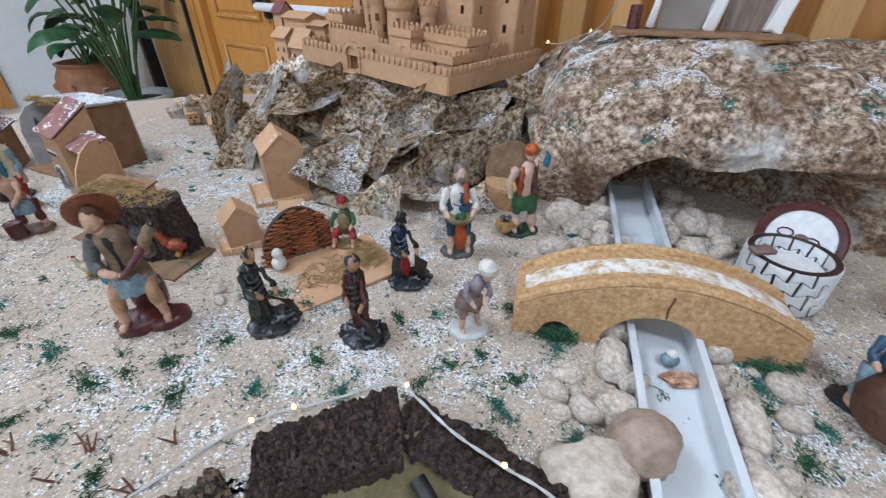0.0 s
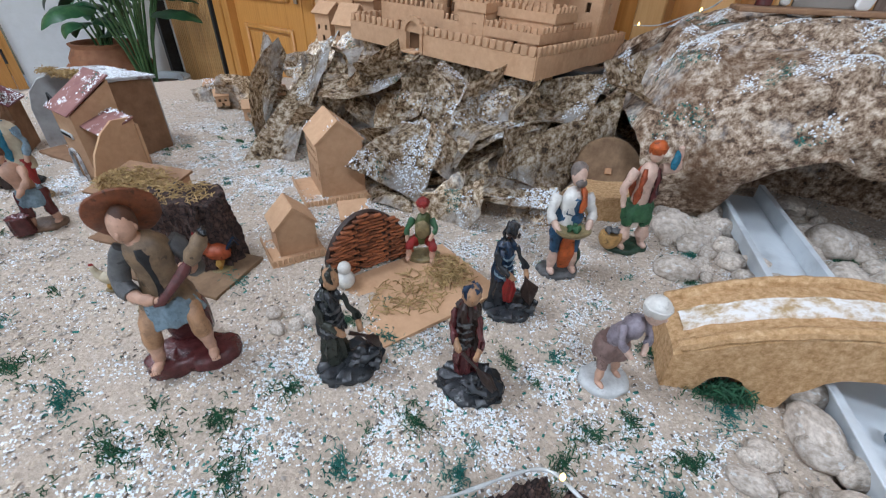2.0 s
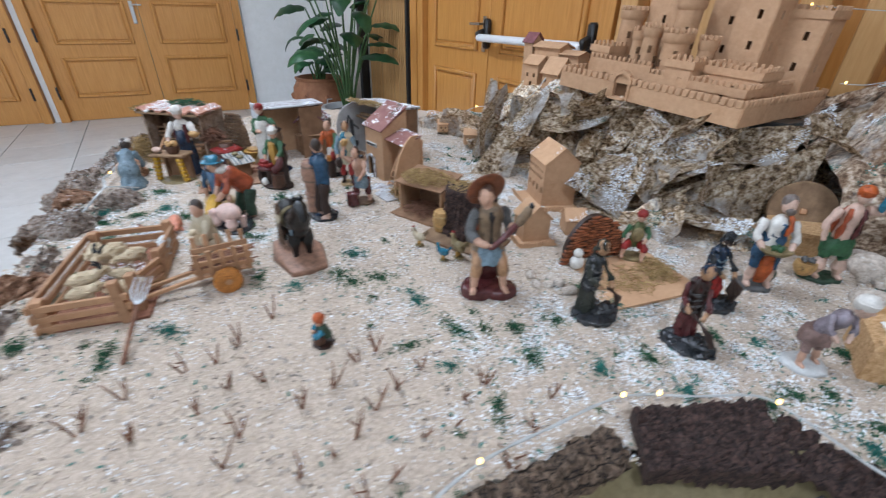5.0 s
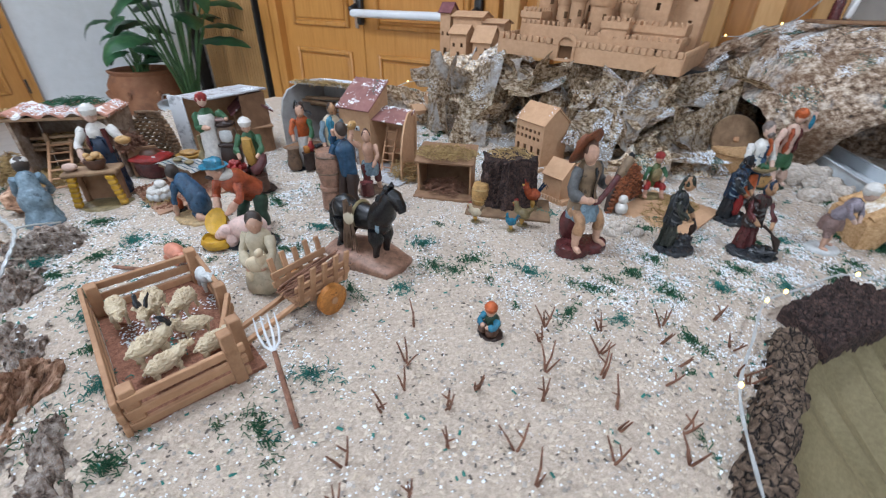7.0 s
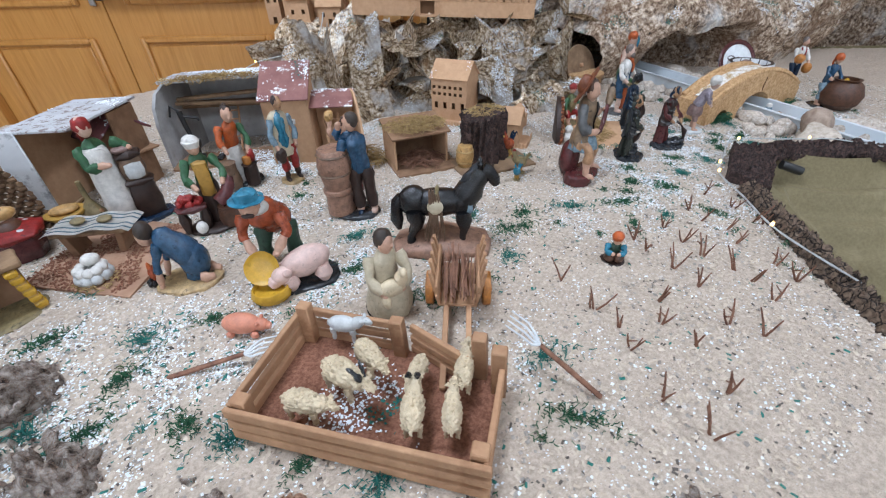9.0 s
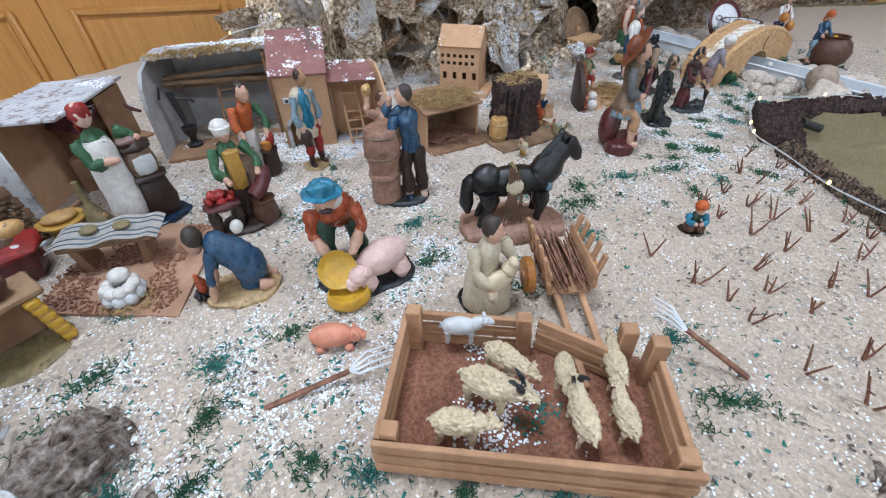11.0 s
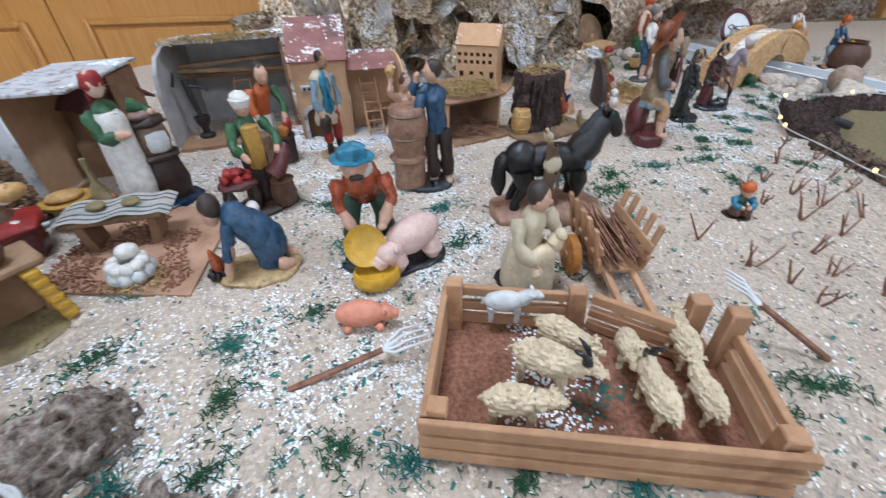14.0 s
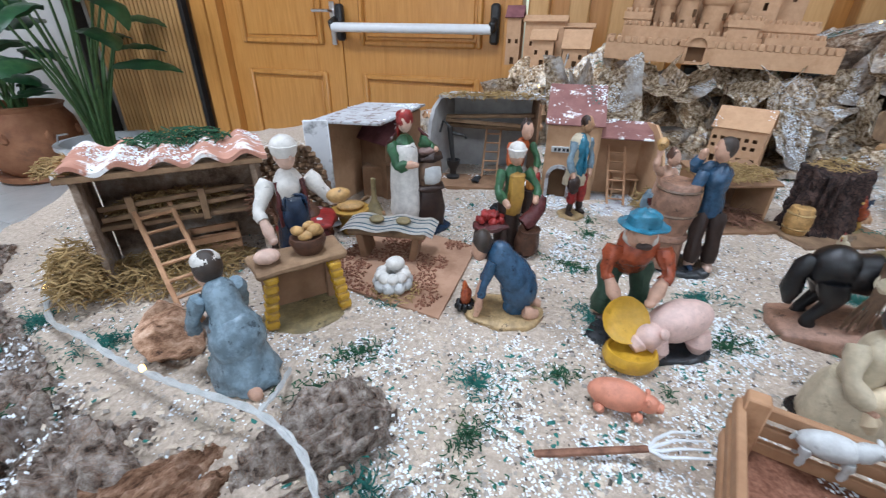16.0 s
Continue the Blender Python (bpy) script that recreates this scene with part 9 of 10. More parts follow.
def mat_and_small():
    bm = B()
    vs = [(-1.393, 0.893), (-1.268, 1.062), (-1.395, 1.215), (-1.535, 1.045)]
    z = 0.4240
    lo = [bm.verts.new((x, y, z - 0.004)) for x, y in vs]
    hi = [bm.verts.new((x, y, z)) for x, y in vs]
    bm.faces.new(hi)
    for i in range(4):
        bm.faces.new((lo[i], lo[(i + 1) % 4], hi[(i + 1) % 4], hi[i]))
    ob = part("cardboard_mat", bm, M_MATCARD, None, smooth=False)
    tagged(ob, "flat brown cardboard sheet strewn with reddish bark dust", "cardboard")
    random.seed(77)
    bm = B()
    for _ in range(2600):
        u, v = random.random(), random.random()
        x = -1.393 + 0.125 * u - 0.142 * v + random.gauss(0, 0.004)
        y = 0.893 + 0.169 * u + 0.152 * v
        if noise.noise(Vector((x * 17, y * 17, 2))) + 0.35 * (v - 0.30) < 0.02:
            continue
        s = random.uniform(0.0012, 0.0028)
        box(bm, (x, y, z + 0.001), (s * 1.6, s, s * 0.7), rot=(random.uniform(-40, 40), random.uniform(-40, 40), random.uniform(0, 180)))
    ob = part("bark_dust", bm, M_REDEARTH, None, smooth=False)
    tagged(ob, "scattered reddish-brown bark crumbs", "bark dust", kind="stuff")
    # little white stone well on the sheet
    f = Fig()
    for i in range(9):
        a = 2 * math.pi * i / 9
        f.b((0.42 * math.cos(a), 0.42 * math.sin(a), 0.22), (0.22, 0.22, 0.22), "whitegrey", u=7, v=5)
        f.b((0.36 * math.cos(a + 0.3), 0.36 * math.sin(a + 0.3), 0.50), (0.20, 0.20, 0.17), "white", u=7, v=5)
    f.b((0.12, 0.1, 0.80), (0.30, 0.24, 0.22), "white", u=8, v=6)
    f.done("stone_heap", pose(-1.432, 0.982, z), 0.046, "small heap of white stones like a tiny well", "stone heap")
    straw_heap("straw", (0, 0, 0.002), (0.036, 0.036, 0.008), 110, pose(-1.432, 0.970, z), "reddish straw round the stone heap", M_STRAW, 81, 0.015)
    # brushwood wall, stove and tools near the bread seller
    random.seed(12)
    w = empty("wicker_screen", on_ground(-1.550, 1.238, -8), "domed dark wicker screen", "model screen")
    for row in range(15):
        z_ = 0.008 + 0.0105 * row
        half = 0.068 * math.sqrt(max(0.06, 1 - (z_ / 0.175) ** 2.4))
        bm = B()
        pts = [(-half + 2 * half * i / 14, 0.0035 * (1 if (i + row) % 2 else -1) + 0.012 * (1 - (i / 7 - 1) ** 2), z_ + random.uniform(-0.001, 0.001)) for i in range(15)]
        tube(bm, pts, 0.0052, 6)
        part("wicker_strand", bm, M_WICKER, w)
    f = Fig()
    f.x((0, 0, 0.35), (0.9, 0.7, 0.6), "maroon", (0, 0, 0), 0.05)
    f.x((0, 0, 0.70), (1.15, 0.9, 0.09), "red", (0, 0, 0), 0.03)
    f.l([(0.30, 0.74), (0.34, 0.82), (0.26, 0.96), (0.22, 1.0)], "brown", (0, 0, 0), 14)
    for i in range(7):
        f.b((0.45 * math.cos(i * 0.9), 0.34 * math.sin(i * 0.9), 0.78), (0.10, 0.08, 0.05), "whitegrey", u=7, v=5)
    f.done("toy_stove", on_ground(-1.538, 1.168, -8), 0.078, "small dark red stove with a pot and white dishes", "model stove")
    f = Fig()
    f.l([(0.16, 0.0), (0.30, 0.05), (0.26, 0.20), (0.14, 0.45), (0.05, 0.60), (0.045, 1.0)], "khaki", (0, 0, 0), 12, 9, 0.12)
    f.done("toy_broom", on_ground(-1.415, 1.205, 0), 0.10, "small tan straw broom standing upright", "model broom")
    for a, b, mat, lab in (((-1.475, 1.235, 0.425), (-1.40, 1.19, 0.452), M_PINE, "short wooden stick beside the shed"), ((-1.485, 1.26, 0.425), (-1.42, 1.235, 0.47), M_OLDWOOD, "short grey wooden stick beside the shed"), ((-1.50, 1.205, 0.432), (-1.43, 1.215, 0.44), M_TINE, "pale metal tool beside the shed")):
        bm = B()
        tube(bm, [a, b], 0.0042, 7)
        ob = part("stick", bm, mat, None)
        tagged(ob, lab, "stick", "sticks by the shed")
    f = Fig()
    f.l([(0.32, 0), (0.36, 0.1), (0.40, 0.55), (0.55, 0.70), (0.58, 0.78), (0.45, 0.78), (0.05, 0.70)], "gold", (0, 0, 0), 16)
    f.b((0.0, 0, 0.85), (0.42, 0.30, 0.14), "bread")
    f.done("basket", on_ground(-1.458, 1.212, 0), 0.06, "golden-brown basket with loaves", "basket")


M_MATCARD = material("brown_card_sheet", (0.33, 0.185, 0.115), (0.41, 0.24, 0.155), scale=30, c=(0.28, 0.15, 0.09), c_scale=10, rough=0.95, bump=0.15)
M_WICKER = material("dark_wicker", (0.10, 0.055, 0.03), (0.24, 0.145, 0.08), scale=60, rough=0.8, bump=0.3, per_piece=0.2)
mat_and_small()


# ---------------------------------------------------------------- the board on the cliff
def cliff_board():
    bm = B()
    a, b = Vector((0.468, 1.415, 0.806)), Vector((0.869, 1.272, 0.800))
    d = b - a
    ang = math.degrees(math.atan2(d.y, d.x))
    M = pose(*((a + b) / 2), 0, 0, ang)
    box(bm, (0, 0.06, -0.004), (d.length + 0.01, 0.13, 0.010), bevel=0.002)
    ob = part("plank", bm, M_BROWNBOARD, None, m=M)
    tagged(ob, "thin dark brown plank on top of the rock", "plank")
    ruin = empty("plaster_wall", M @ pose(0.025, 0.075, 0.001), "broken white plaster wall model with grey-brown openings", "model wall")
    for x0, x1, z1, w in ((-0.145, -0.128, 0.16, 0.006), (-0.010, 0.020, 0.16, 0.008), (0.125, 0.165, 0.16, 0.010), (-0.145, 0.165, 0.19, 0.006)):
        bm = B()
        if x1 - x0 > 0.2:
            box(bm, ((x0 + x1) / 2, 0, 0.205), (x1 - x0, 0.03, 0.05), bevel=0.004)
        else:
            box(bm, ((x0 + x1) / 2, 0, z1 / 2 + 0.012), (x1 - x0, 0.03, z1 + 0.02), rot=(0, 8, 0), bevel=0.004)
        bmesh.ops.subdivide_edges(bm, edges=bm.edges[:], cuts=3, use_grid_fill=True)
        roughen(bm, w, 40, seed=x0)
        part("plaster", bm, M_WALL, ruin)
    for x0, x1, mat in ((-0.130, -0.008, M_GREYPANEL), (0.018, 0.130, M_BROWNPANEL)):
        bm = B()
        box(bm, ((x0 + x1) / 2, 0.012, 0.095), (x1 - x0, 0.006, 0.19), bevel=0.001)
        part("opening_panel", bm, mat, ruin, "grey-brown board behind the opening")
    f = Fig()
    f.l([(0.30, 0), (0.30, 0.8), (0.26, 1.0), (0.03, 1.0)], "maroon", (0, 0, 0), 16)
    f.done("tin", M @ pose(-0.165, 0.06, 0.002), 0.055, "small dark red round tin on the plank", "tin")


M_GREYPANEL = material("grey_brown_board", (0.22, 0.19, 0.165), (0.28, 0.25, 0.22), scale=8, c=(0.19, 0.16, 0.14), c_scale=5, rough=0.6, bump=0.05)
M_BROWNPANEL = material("streaked_brown_board", (0.13, 0.085, 0.065), (0.26, 0.20, 0.165), scale=8, stretch=(9, 9, 1), c=(0.28, 0.25, 0.22), c_scale=4, rough=0.6, bump=0.05)
cliff_board()


# ---------------------------------------------------------------- crumpled paper sheets on the slope
SNOWY = []


def paper_sheet(x, y, z, L, W, rot, seed, snow=0.3, skew=0.0, taper=1.0, curl=0.2, crush=1.0, mat=None, moss=0.1):
    """A stiff torn sheet of painted rock paper, bent along a few sharp creases."""
    rnd = random.Random(seed)
    L, W = L * 1.08, W * 1.08
    nu, nv = max(12, int(L / 0.006)), max(10, int(W / 0.006))
    creases = []
    for k in range(7):
        a = rnd.uniform(-0.7, 0.7) + (math.pi / 2 if k % 2 else 0)
        creases.append((math.cos(a), math.sin(a), rnd.uniform(-0.38, 0.38), rnd.uniform(0.30, 0.62) * rnd.choice((-1, 1))))
    corner = [rnd.uniform(-0.10, 0.10) for _ in range(8)]
    bm = B()
    g = []
    for i in range(nu + 1):
        row = []
        for j in range(nv + 1):
            u, v = i / nu - 0.5, j / nv - 0.5
            e = max(abs(u), abs(v)) * 2
            torn = 1 + e ** 3 * (0.10 * noise.noise(Vector((u * 3, v * 3, seed))) + 0.05 * noise.noise(Vector((u * 19, v * 19, seed))))
            w = 1 + (taper - 1) * (v + 0.5)
            q = 2 if u > 0 else 0
            px = u * L * torn * w * 2 / (1 + taper) + skew * v * W + L * 2 * abs(u) * corner[q + (1 if v > 0 else 0)] * 2 * abs(v)
            py = v * W * torn + W * 2 * abs(v) * corner[4 + q + (1 if v > 0 else 0)] * 2 * abs(u)
            h = sum(k * abs(u * cu + v * cv - o) for cu, cv, o, k in creases) * min(L, W) * crush * 0.95
            h += curl * W * (0.25 - v * v)
            h += 0.0016 * noise.noise(Vector((px * 40, py * 40, seed))) + 0.010 * (0.3 - abs(noise.noise(Vector((px * 11 + seed, py * 11, seed))))) * crush
            row.append(bm.verts.new((px, py, h)))
        g.append(row)
    for i in range(nu):
        for j in range(nv):
            bm.faces.new((g[i][j], g[i + 1][j], g[i + 1][j + 1], g[i][j + 1]))
    bmesh.ops.solidify(bm, geom=list(bm.faces), thickness=0.0024)
    ob = part("paper_rock", bm, mat or M_ROCK, None)
    ob.matrix_world = pose(x, y, z, *rot)
    tagged(ob, "snow-dusted crumpled sheet of tan painted rock paper" if snow > 0.5 else "crumpled sheet of brown and tan painted rock paper", "model rock", "crumpled rock sheets")
    SNOWY.append((ob, snow, moss))
    return ob


def sheets():
    # the tall ribbons beside the church and behind it
    paper_sheet(-0.585, 1.575, 0.480, 0.105, 0.36, (49, 5, -18), 1, 0.45, taper=0.8, curl=0.15)
    paper_sheet(-0.716, 1.685, 0.514, 0.085, 0.26, (49, 7, -22), 2, 0.35, skew=-0.2, curl=0.4)
    paper_sheet(-0.660, 1.640, 0.500, 0.060, 0.26, (58, -14, -30), 3, 0.15, curl=0.6)
    paper_sheet(-0.500, 1.640, 0.545, 0.060, 0.22, (62, 24, 10), 4, 0.15, curl=0.7)
    paper_sheet(-0.407, 1.720, 0.606, 0.240, 0.14, (33, -8, 0), 5, 0.3, skew=0.2)
    # the long tilted flap and the sheet tucked under it
    paper_sheet(-0.372, 1.550, 0.574, 0.225, 0.110, (14, -13, 8), 6, 0.30, skew=0.35, taper=1.2, curl=0.1, crush=0.5)
    paper_sheet(-0.372, 1.500, 0.502, 0.170, 0.090, (50, -10, 5), 7, 0.10, skew=0.2, taper=1.6)
    paper_sheet(-0.210, 1.515, 0.560, 0.100, 0.160, (24, -23, 7), 8, 0.15, skew=0.35, taper=1.4)
    # the snowy sheets in the middle
    paper_sheet(-0.250, 1.305, 0.478, 0.140, 0.175, (43, 14, -28), 9, 1.3, curl=0.25, crush=0.6, moss=0.12)
    paper_sheet(-0.320, 1.375, 0.472, 0.090, 0.125, (42, -5, -8), 10, 0.3)
    paper_sheet(-0.110, 1.395, 0.530, 0.190, 0.215, (36, 10, -32), 11, 0.35, taper=1.6, crush=0.9)
    paper_sheet(-0.025, 1.425, 0.580, 0.175, 0.130, (52, -4, -12), 12, 0.25)
    paper_sheet(-0.045, 1.334, 0.527, 0.165, 0.100, (7, -12, 5), 13, 1.2, curl=0.05, crush=0.4, moss=0.15)
    # the brown flap in front, and those below it
    paper_sheet(0.006, 1.250, 0.490, 0.240, 0.112, (48, -12, 7), 14, 0.06, skew=0.15, taper=1.1, curl=0.15, crush=0.6)
    paper_sheet(-0.145, 1.305, 0.472, 0.085, 0.085, (38, 2, -24), 15, 0.1)
    paper_sheet(-0.127, 1.162, 0.424, 0.125, 0.080, (24, -16, -3), 16, 0.9, crush=0.7)
    paper_sheet(-0.005, 1.180, 0.436, 0.190, 0.060, (14, -6, -6), 17, 0.9, crush=0.7)
    paper_sheet(-0.290, 1.225, 0.416, 0.120, 0.050, (28, 3, -22), 18, 0.6, skew=-0.5)
    paper_sheet(0.090, 1.180, 0.424, 0.150, 0.060, (20, 4, 16), 19, 0.6)
    # beside the castle's foot
    paper_sheet(0.135, 1.435, 0.566, 0.150, 0.115, (28, -13, -10), 20, 0.8, skew=0.4, taper=1.7, crush=0.6)
    paper_sheet(0.195, 1.360, 0.522, 0.130, 0.100, (40, -30, 17), 21, 0.25, skew=0.6, taper=1.3)
    paper_sheet(0.290, 1.460, 0.600, 0.200, 0.130, (44, 0, 40), 22, 0.5)
    paper_sheet(-0.140, 1.610, 0.600, 0.260, 0.110, (34, 8, -20), 23, 0.2)
    # low sheets at the end of the ridge
    paper_sheet(-0.860, 1.860, 0.470, 0.210, 0.120, (54, 0, 24), 24, 0.5)
    paper_sheet(-0.990, 1.930, 0.445, 0.200, 0.100, (48, 0, 20), 25, 0.6)
    paper_sheet(-0.780, 1.760, 0.480, 0.130, 0.150, (50, -8, 30), 26, 0.4)
    paper_sheet(-0.450, 1.390, 0.435, 0.130, 0.100, (50, 10, 20), 27, 0.4)
    paper_sheet(-0.550, 1.400, 0.420, 0.130, 0.080, (30, -8, 40), 28, 0.8)
    # many smaller torn pieces between them
    rnd = random.Random(77)
    for k in range(34):
        x = -0.74 + 0.90 * k / 33 + rnd.uniform(-0.03, 0.03)
        y = lerp(x, FOOT) + rnd.uniform(0.12, 0.36)
        z = slope_height(x, y) + rnd.uniform(0.035, 0.075)
        paper_sheet(x, y, min(z, 0.575 if x > -0.28 else 0.66), rnd.uniform(0.11, 0.20), rnd.uniform(0.07, 0.12), (rnd.uniform(20, 80), rnd.uniform(-40, 40), rnd.uniform(-60, 60)), 100 + k, rnd.choice((0.05, 0.1, 0.3, 0.6)), rnd.uniform(-0.4, 0.4), rnd.uniform(0.6, 1.5), rnd.uniform(-0.2, 0.5), 1.1)


sheets()


def props_under_castle():
    for x, y, w in ((0.19, 1.58, 0.10), (-0.15, 1.72, 0.12), (0.05, 1.80, 0.2)):
        bm = B()
        box(bm, (0, 0, 0), (w, 0.10, 0.14), bevel=0.003)
        ob = part("support_block", bm, M_BLACK, None, m=pose(x, y, 0.572, 0, 0, 50))
        tagged(ob, "dark block supporting the castle", "block", "castle supports")


props_under_castle()


# ---------------------------------------------------------------- vine twigs in the field
def vines():
    random.seed(42)
    n = 0
    spots = []
    for i in range(6):
        for j in range(6):
            # rows of dry stems across the sandy field
            u, v = i / 5, j / 5
            x = -0.905 + 0.50 * u + 0.10 * v + random.uniform(-0.02, 0.02)
            y = 0.235 + 0.045 * u + 0.265 * v - 0.05 * u * v + random.uniform(-0.018, 0.018)
            if in_pit(x + 0.03, y) or in_pit(x, y) or math.hypot(x + 0.70, y - 0.485) < 0.045 or x < -0.93:
                continue
            if math.hypot(x + 0.98, y - 0.57) < 0.09 or y > 0.56:
                continue
            spots.append((x, y))
    for x, y in spots:
        bm = B()
        h = random.uniform(0.026, 0.044)
        for k in range(random.choice((2, 2, 3, 3))):
            a = random.uniform(0, 6.28)
            t = random.uniform(0.3, 0.85)
            p0 = Vector((random.uniform(-0.003, 0.003), random.uniform(-0.003, 0.003), -0.004))
            p1 = p0 + Vector((math.cos(a) * h * t * 0.4, math.sin(a) * h * t * 0.4, h * 0.55))
            p2 = p1 + Vector((math.cos(a + 0.4) * h * t * 0.35, math.sin(a + 0.4) * h * t * 0.35, h * 0.5))
            tube(bm, [p0, p1, p2], [0.0019, 0.0015, 0.0009], 6)
            if random.random() < 0.5:
                tube(bm, [p1, p1 + Vector((math.cos(a + 2) * h * 0.3, math.sin(a + 2) * h * 0.3, h * 0.25))], [0.0015, 0.0008], 5)
        ob = part("vine_twig", bm, M_TWIG, None, m=on_ground(x, y))
        tagged(ob, "short dry reddish-brown twig planted as a vine", "twig", "vines in the field")


vines()


# ---------------------------------------------------------------- snow flakes, chips and moss
SNOW = [(-1.40, 0.68, 0.13, 1.0), (-1.45, 0.83, 0.10, 0.7), (-1.18, 0.70, 0.08, 0.9), (-1.02, 0.90, 0.12, 0.7), (-1.13, 1.02, 0.08, 0.9), (-1.05, 0.76, 0.06, 0.8), (-0.93, 1.16, 0.10, 0.8), (-0.99, 0.45, 0.05, 0.7), (-1.30, 0.60, 0.06, 0.7), (-0.30, 0.63, 0.16, 0.9), (-0.12, 0.64, 0.12, 0.9), (-0.42, 0.55, 0.10, 0.6),
        (0.05, 0.66, 0.10, 0.7), (0.05, 0.85, 0.10, 0.9), (-0.02, 1.05, 0.14, 1.0), (-0.35, 1.12, 0.12, 0.9), (-0.60, 1.25, 0.14, 1.0), (-0.68, 1.45, 0.16, 1.0), (-0.80, 1.60, 0.16, 1.0), (-0.62, 0.60, 0.08, 0.5), (-0.75, 0.80, 0.10, 0.5), (0.17, 0.62, 0.07, 0.8), (0.45, 0.60, 0.12, 0.8), (0.62, 0.70, 0.16, 0.8), (0.5, 0.45, 0.12, 0.8), (0.30, 1.0, 0.14, 0.7), (0.62, 1.06, 0.14, 0.7), (-0.55, 0.70, 0.08, 0.3), (-1.30, 1.15, 0.14, 0.5), (-1.05, 1.35, 0.16, 0.6), (-0.16, 0.83, 0.06, 0.8)]
BARE = [(-0.70, 0.38, 0.26), (-0.60, 0.80, 0.10), (-1.35, 0.98, 0.10)]


def snowiness(x, y):
    s = 0.16
    for cx, cy, r, k in SNOW:
        q = ((x - cx) ** 2 + (y - cy) ** 2) / (r * r)
        if q < 4:
            s += k * math.exp(-q * 1.2)
    for cx, cy, r in BARE:
        q = ((x - cx) ** 2 + (y - cy) ** 2) / (r * r)
        s *= 1 - 0.65 * math.exp(-q * 1.5)
    s *= 0.55 + 1.5 * max(-0.25, noise.noise(Vector((x * 13, y * 13, 8.0))) + 0.4 * noise.noise(Vector((x * 34, y * 34, 2.0))))
    return s


TAB = dict(x0=-2.1, y0=0.0, n=0.012, nx=300, ny=175)


def table(fn):
    return np.array([[fn(TAB["x0"] + (i + 0.5) * TAB["n"], TAB["y0"] + (j + 0.5) * TAB["n"]) for j in range(TAB["ny"])] for i in range(TAB["nx"])])


def in_outline(x, y, poly):
    hit = False
    for (ax, ay), (bx, by) in zip(poly, poly[1:] + poly[:1]):
        if (ay > y) != (by > y) and x < (bx - ax) * (y - ay) / (by - ay) + ax:
            hit = not hit
    return hit


def clear_of_boards(x, y):
    """Away from the bark slab and the cardboard mat, which lie above the sand."""
    return not in_outline(x, y, [(-0.212, 0.535), (-0.045, 0.575), (-0.02, 0.47), (-0.19, 0.405)]) and not in_outline(x, y, [(-1.393, 0.893), (-1.268, 1.062), (-1.395, 1.215), (-1.535, 1.045)])


T_FREE = table(lambda x, y: 1.0 if inside(x, y) > 0 and not in_pit(x, y) and river_off(x, y) > 0.058 and clear_of_boards(x, y) else 0.0)
T_SNOW = table(snowiness)
T_GROUND = table(ground)


def look_up(t, x, y):
    i = np.clip(((x - TAB["x0"]) / TAB["n"]).astype(int), 0, TAB["nx"] - 1)
    j = np.clip(((y - TAB["y0"]) / TAB["n"]).astype(int), 0, TAB["ny"] - 1)
    return t[i, j]


def flake_mesh(name, P, N, size, mat, label, category, seed, flat=0.25, long=1.0):
    """Little bent flakes at the places P, lying on the normals N."""
    rng = np.random.default_rng(seed + 100)
    n = len(P)
    s = (size * rng.uniform(0.4, 1.3, n))[:, None]
    a = rng.uniform(0, 6.28, n)
    t = np.stack([np.cos(a), np.sin(a), rng.uniform(-0.5, 0.5, n)], 1)
    t -= N * (t * N).sum(1)[:, None]
    t += N * rng.uniform(-0.4, 0.4, n)[:, None]
    t /= np.linalg.norm(t, axis=1)[:, None]
    b = np.cross(N, t)
    b += N * rng.uniform(-0.4, 0.4, n)[:, None]
    base = P + N * (0.0015 + s * 0.25)
    V = np.stack([base + s * (cx * long * t + cy * b + cz * N) for cx, cy, cz in ((-1, -0.6, 0), (0.9, -0.8, 0), (1, 0.7, 0), (-0.8, 0.9, 0), (0, 0, flat * 2))], 1).reshape(-1, 3)
    k = np.arange(n)[:, None] * 5
    F = np.stack([k + np.array(f) for f in ((0, 1, 4), (1, 2, 4), (2, 3, 4), (3, 0, 4))], 1).reshape(-1, 3)
    me = bpy.data.meshes.new(name)
    me.from_pydata(V.tolist(), [], F.tolist())
    me.materials.append(mat)
    return tagged(new(name, me), label, category, kind="stuff")


def scatter(name, count, size, mat, weight, label, category, seed, flat=0.25, area=(-2.0, 0.12, 1.1, 1.95), long=1.0):
    rng = np.random.default_rng(seed)
    X, Y = rng.uniform(area[0], area[2], count * 9), rng.uniform(area[1], area[3], count * 9)
    keep = rng.random(len(X)) < weight(X, Y) * look_up(T_FREE, X, Y)
    X, Y = X[keep][:count], Y[keep][:count]
    P = np.stack([X, Y, look_up(T_GROUND, X, Y)], 1)
    return flake_mesh(name, P, np.tile((0.0, 0.0, 1.0), (len(P), 1)), size, mat, label, category, seed, flat, long)


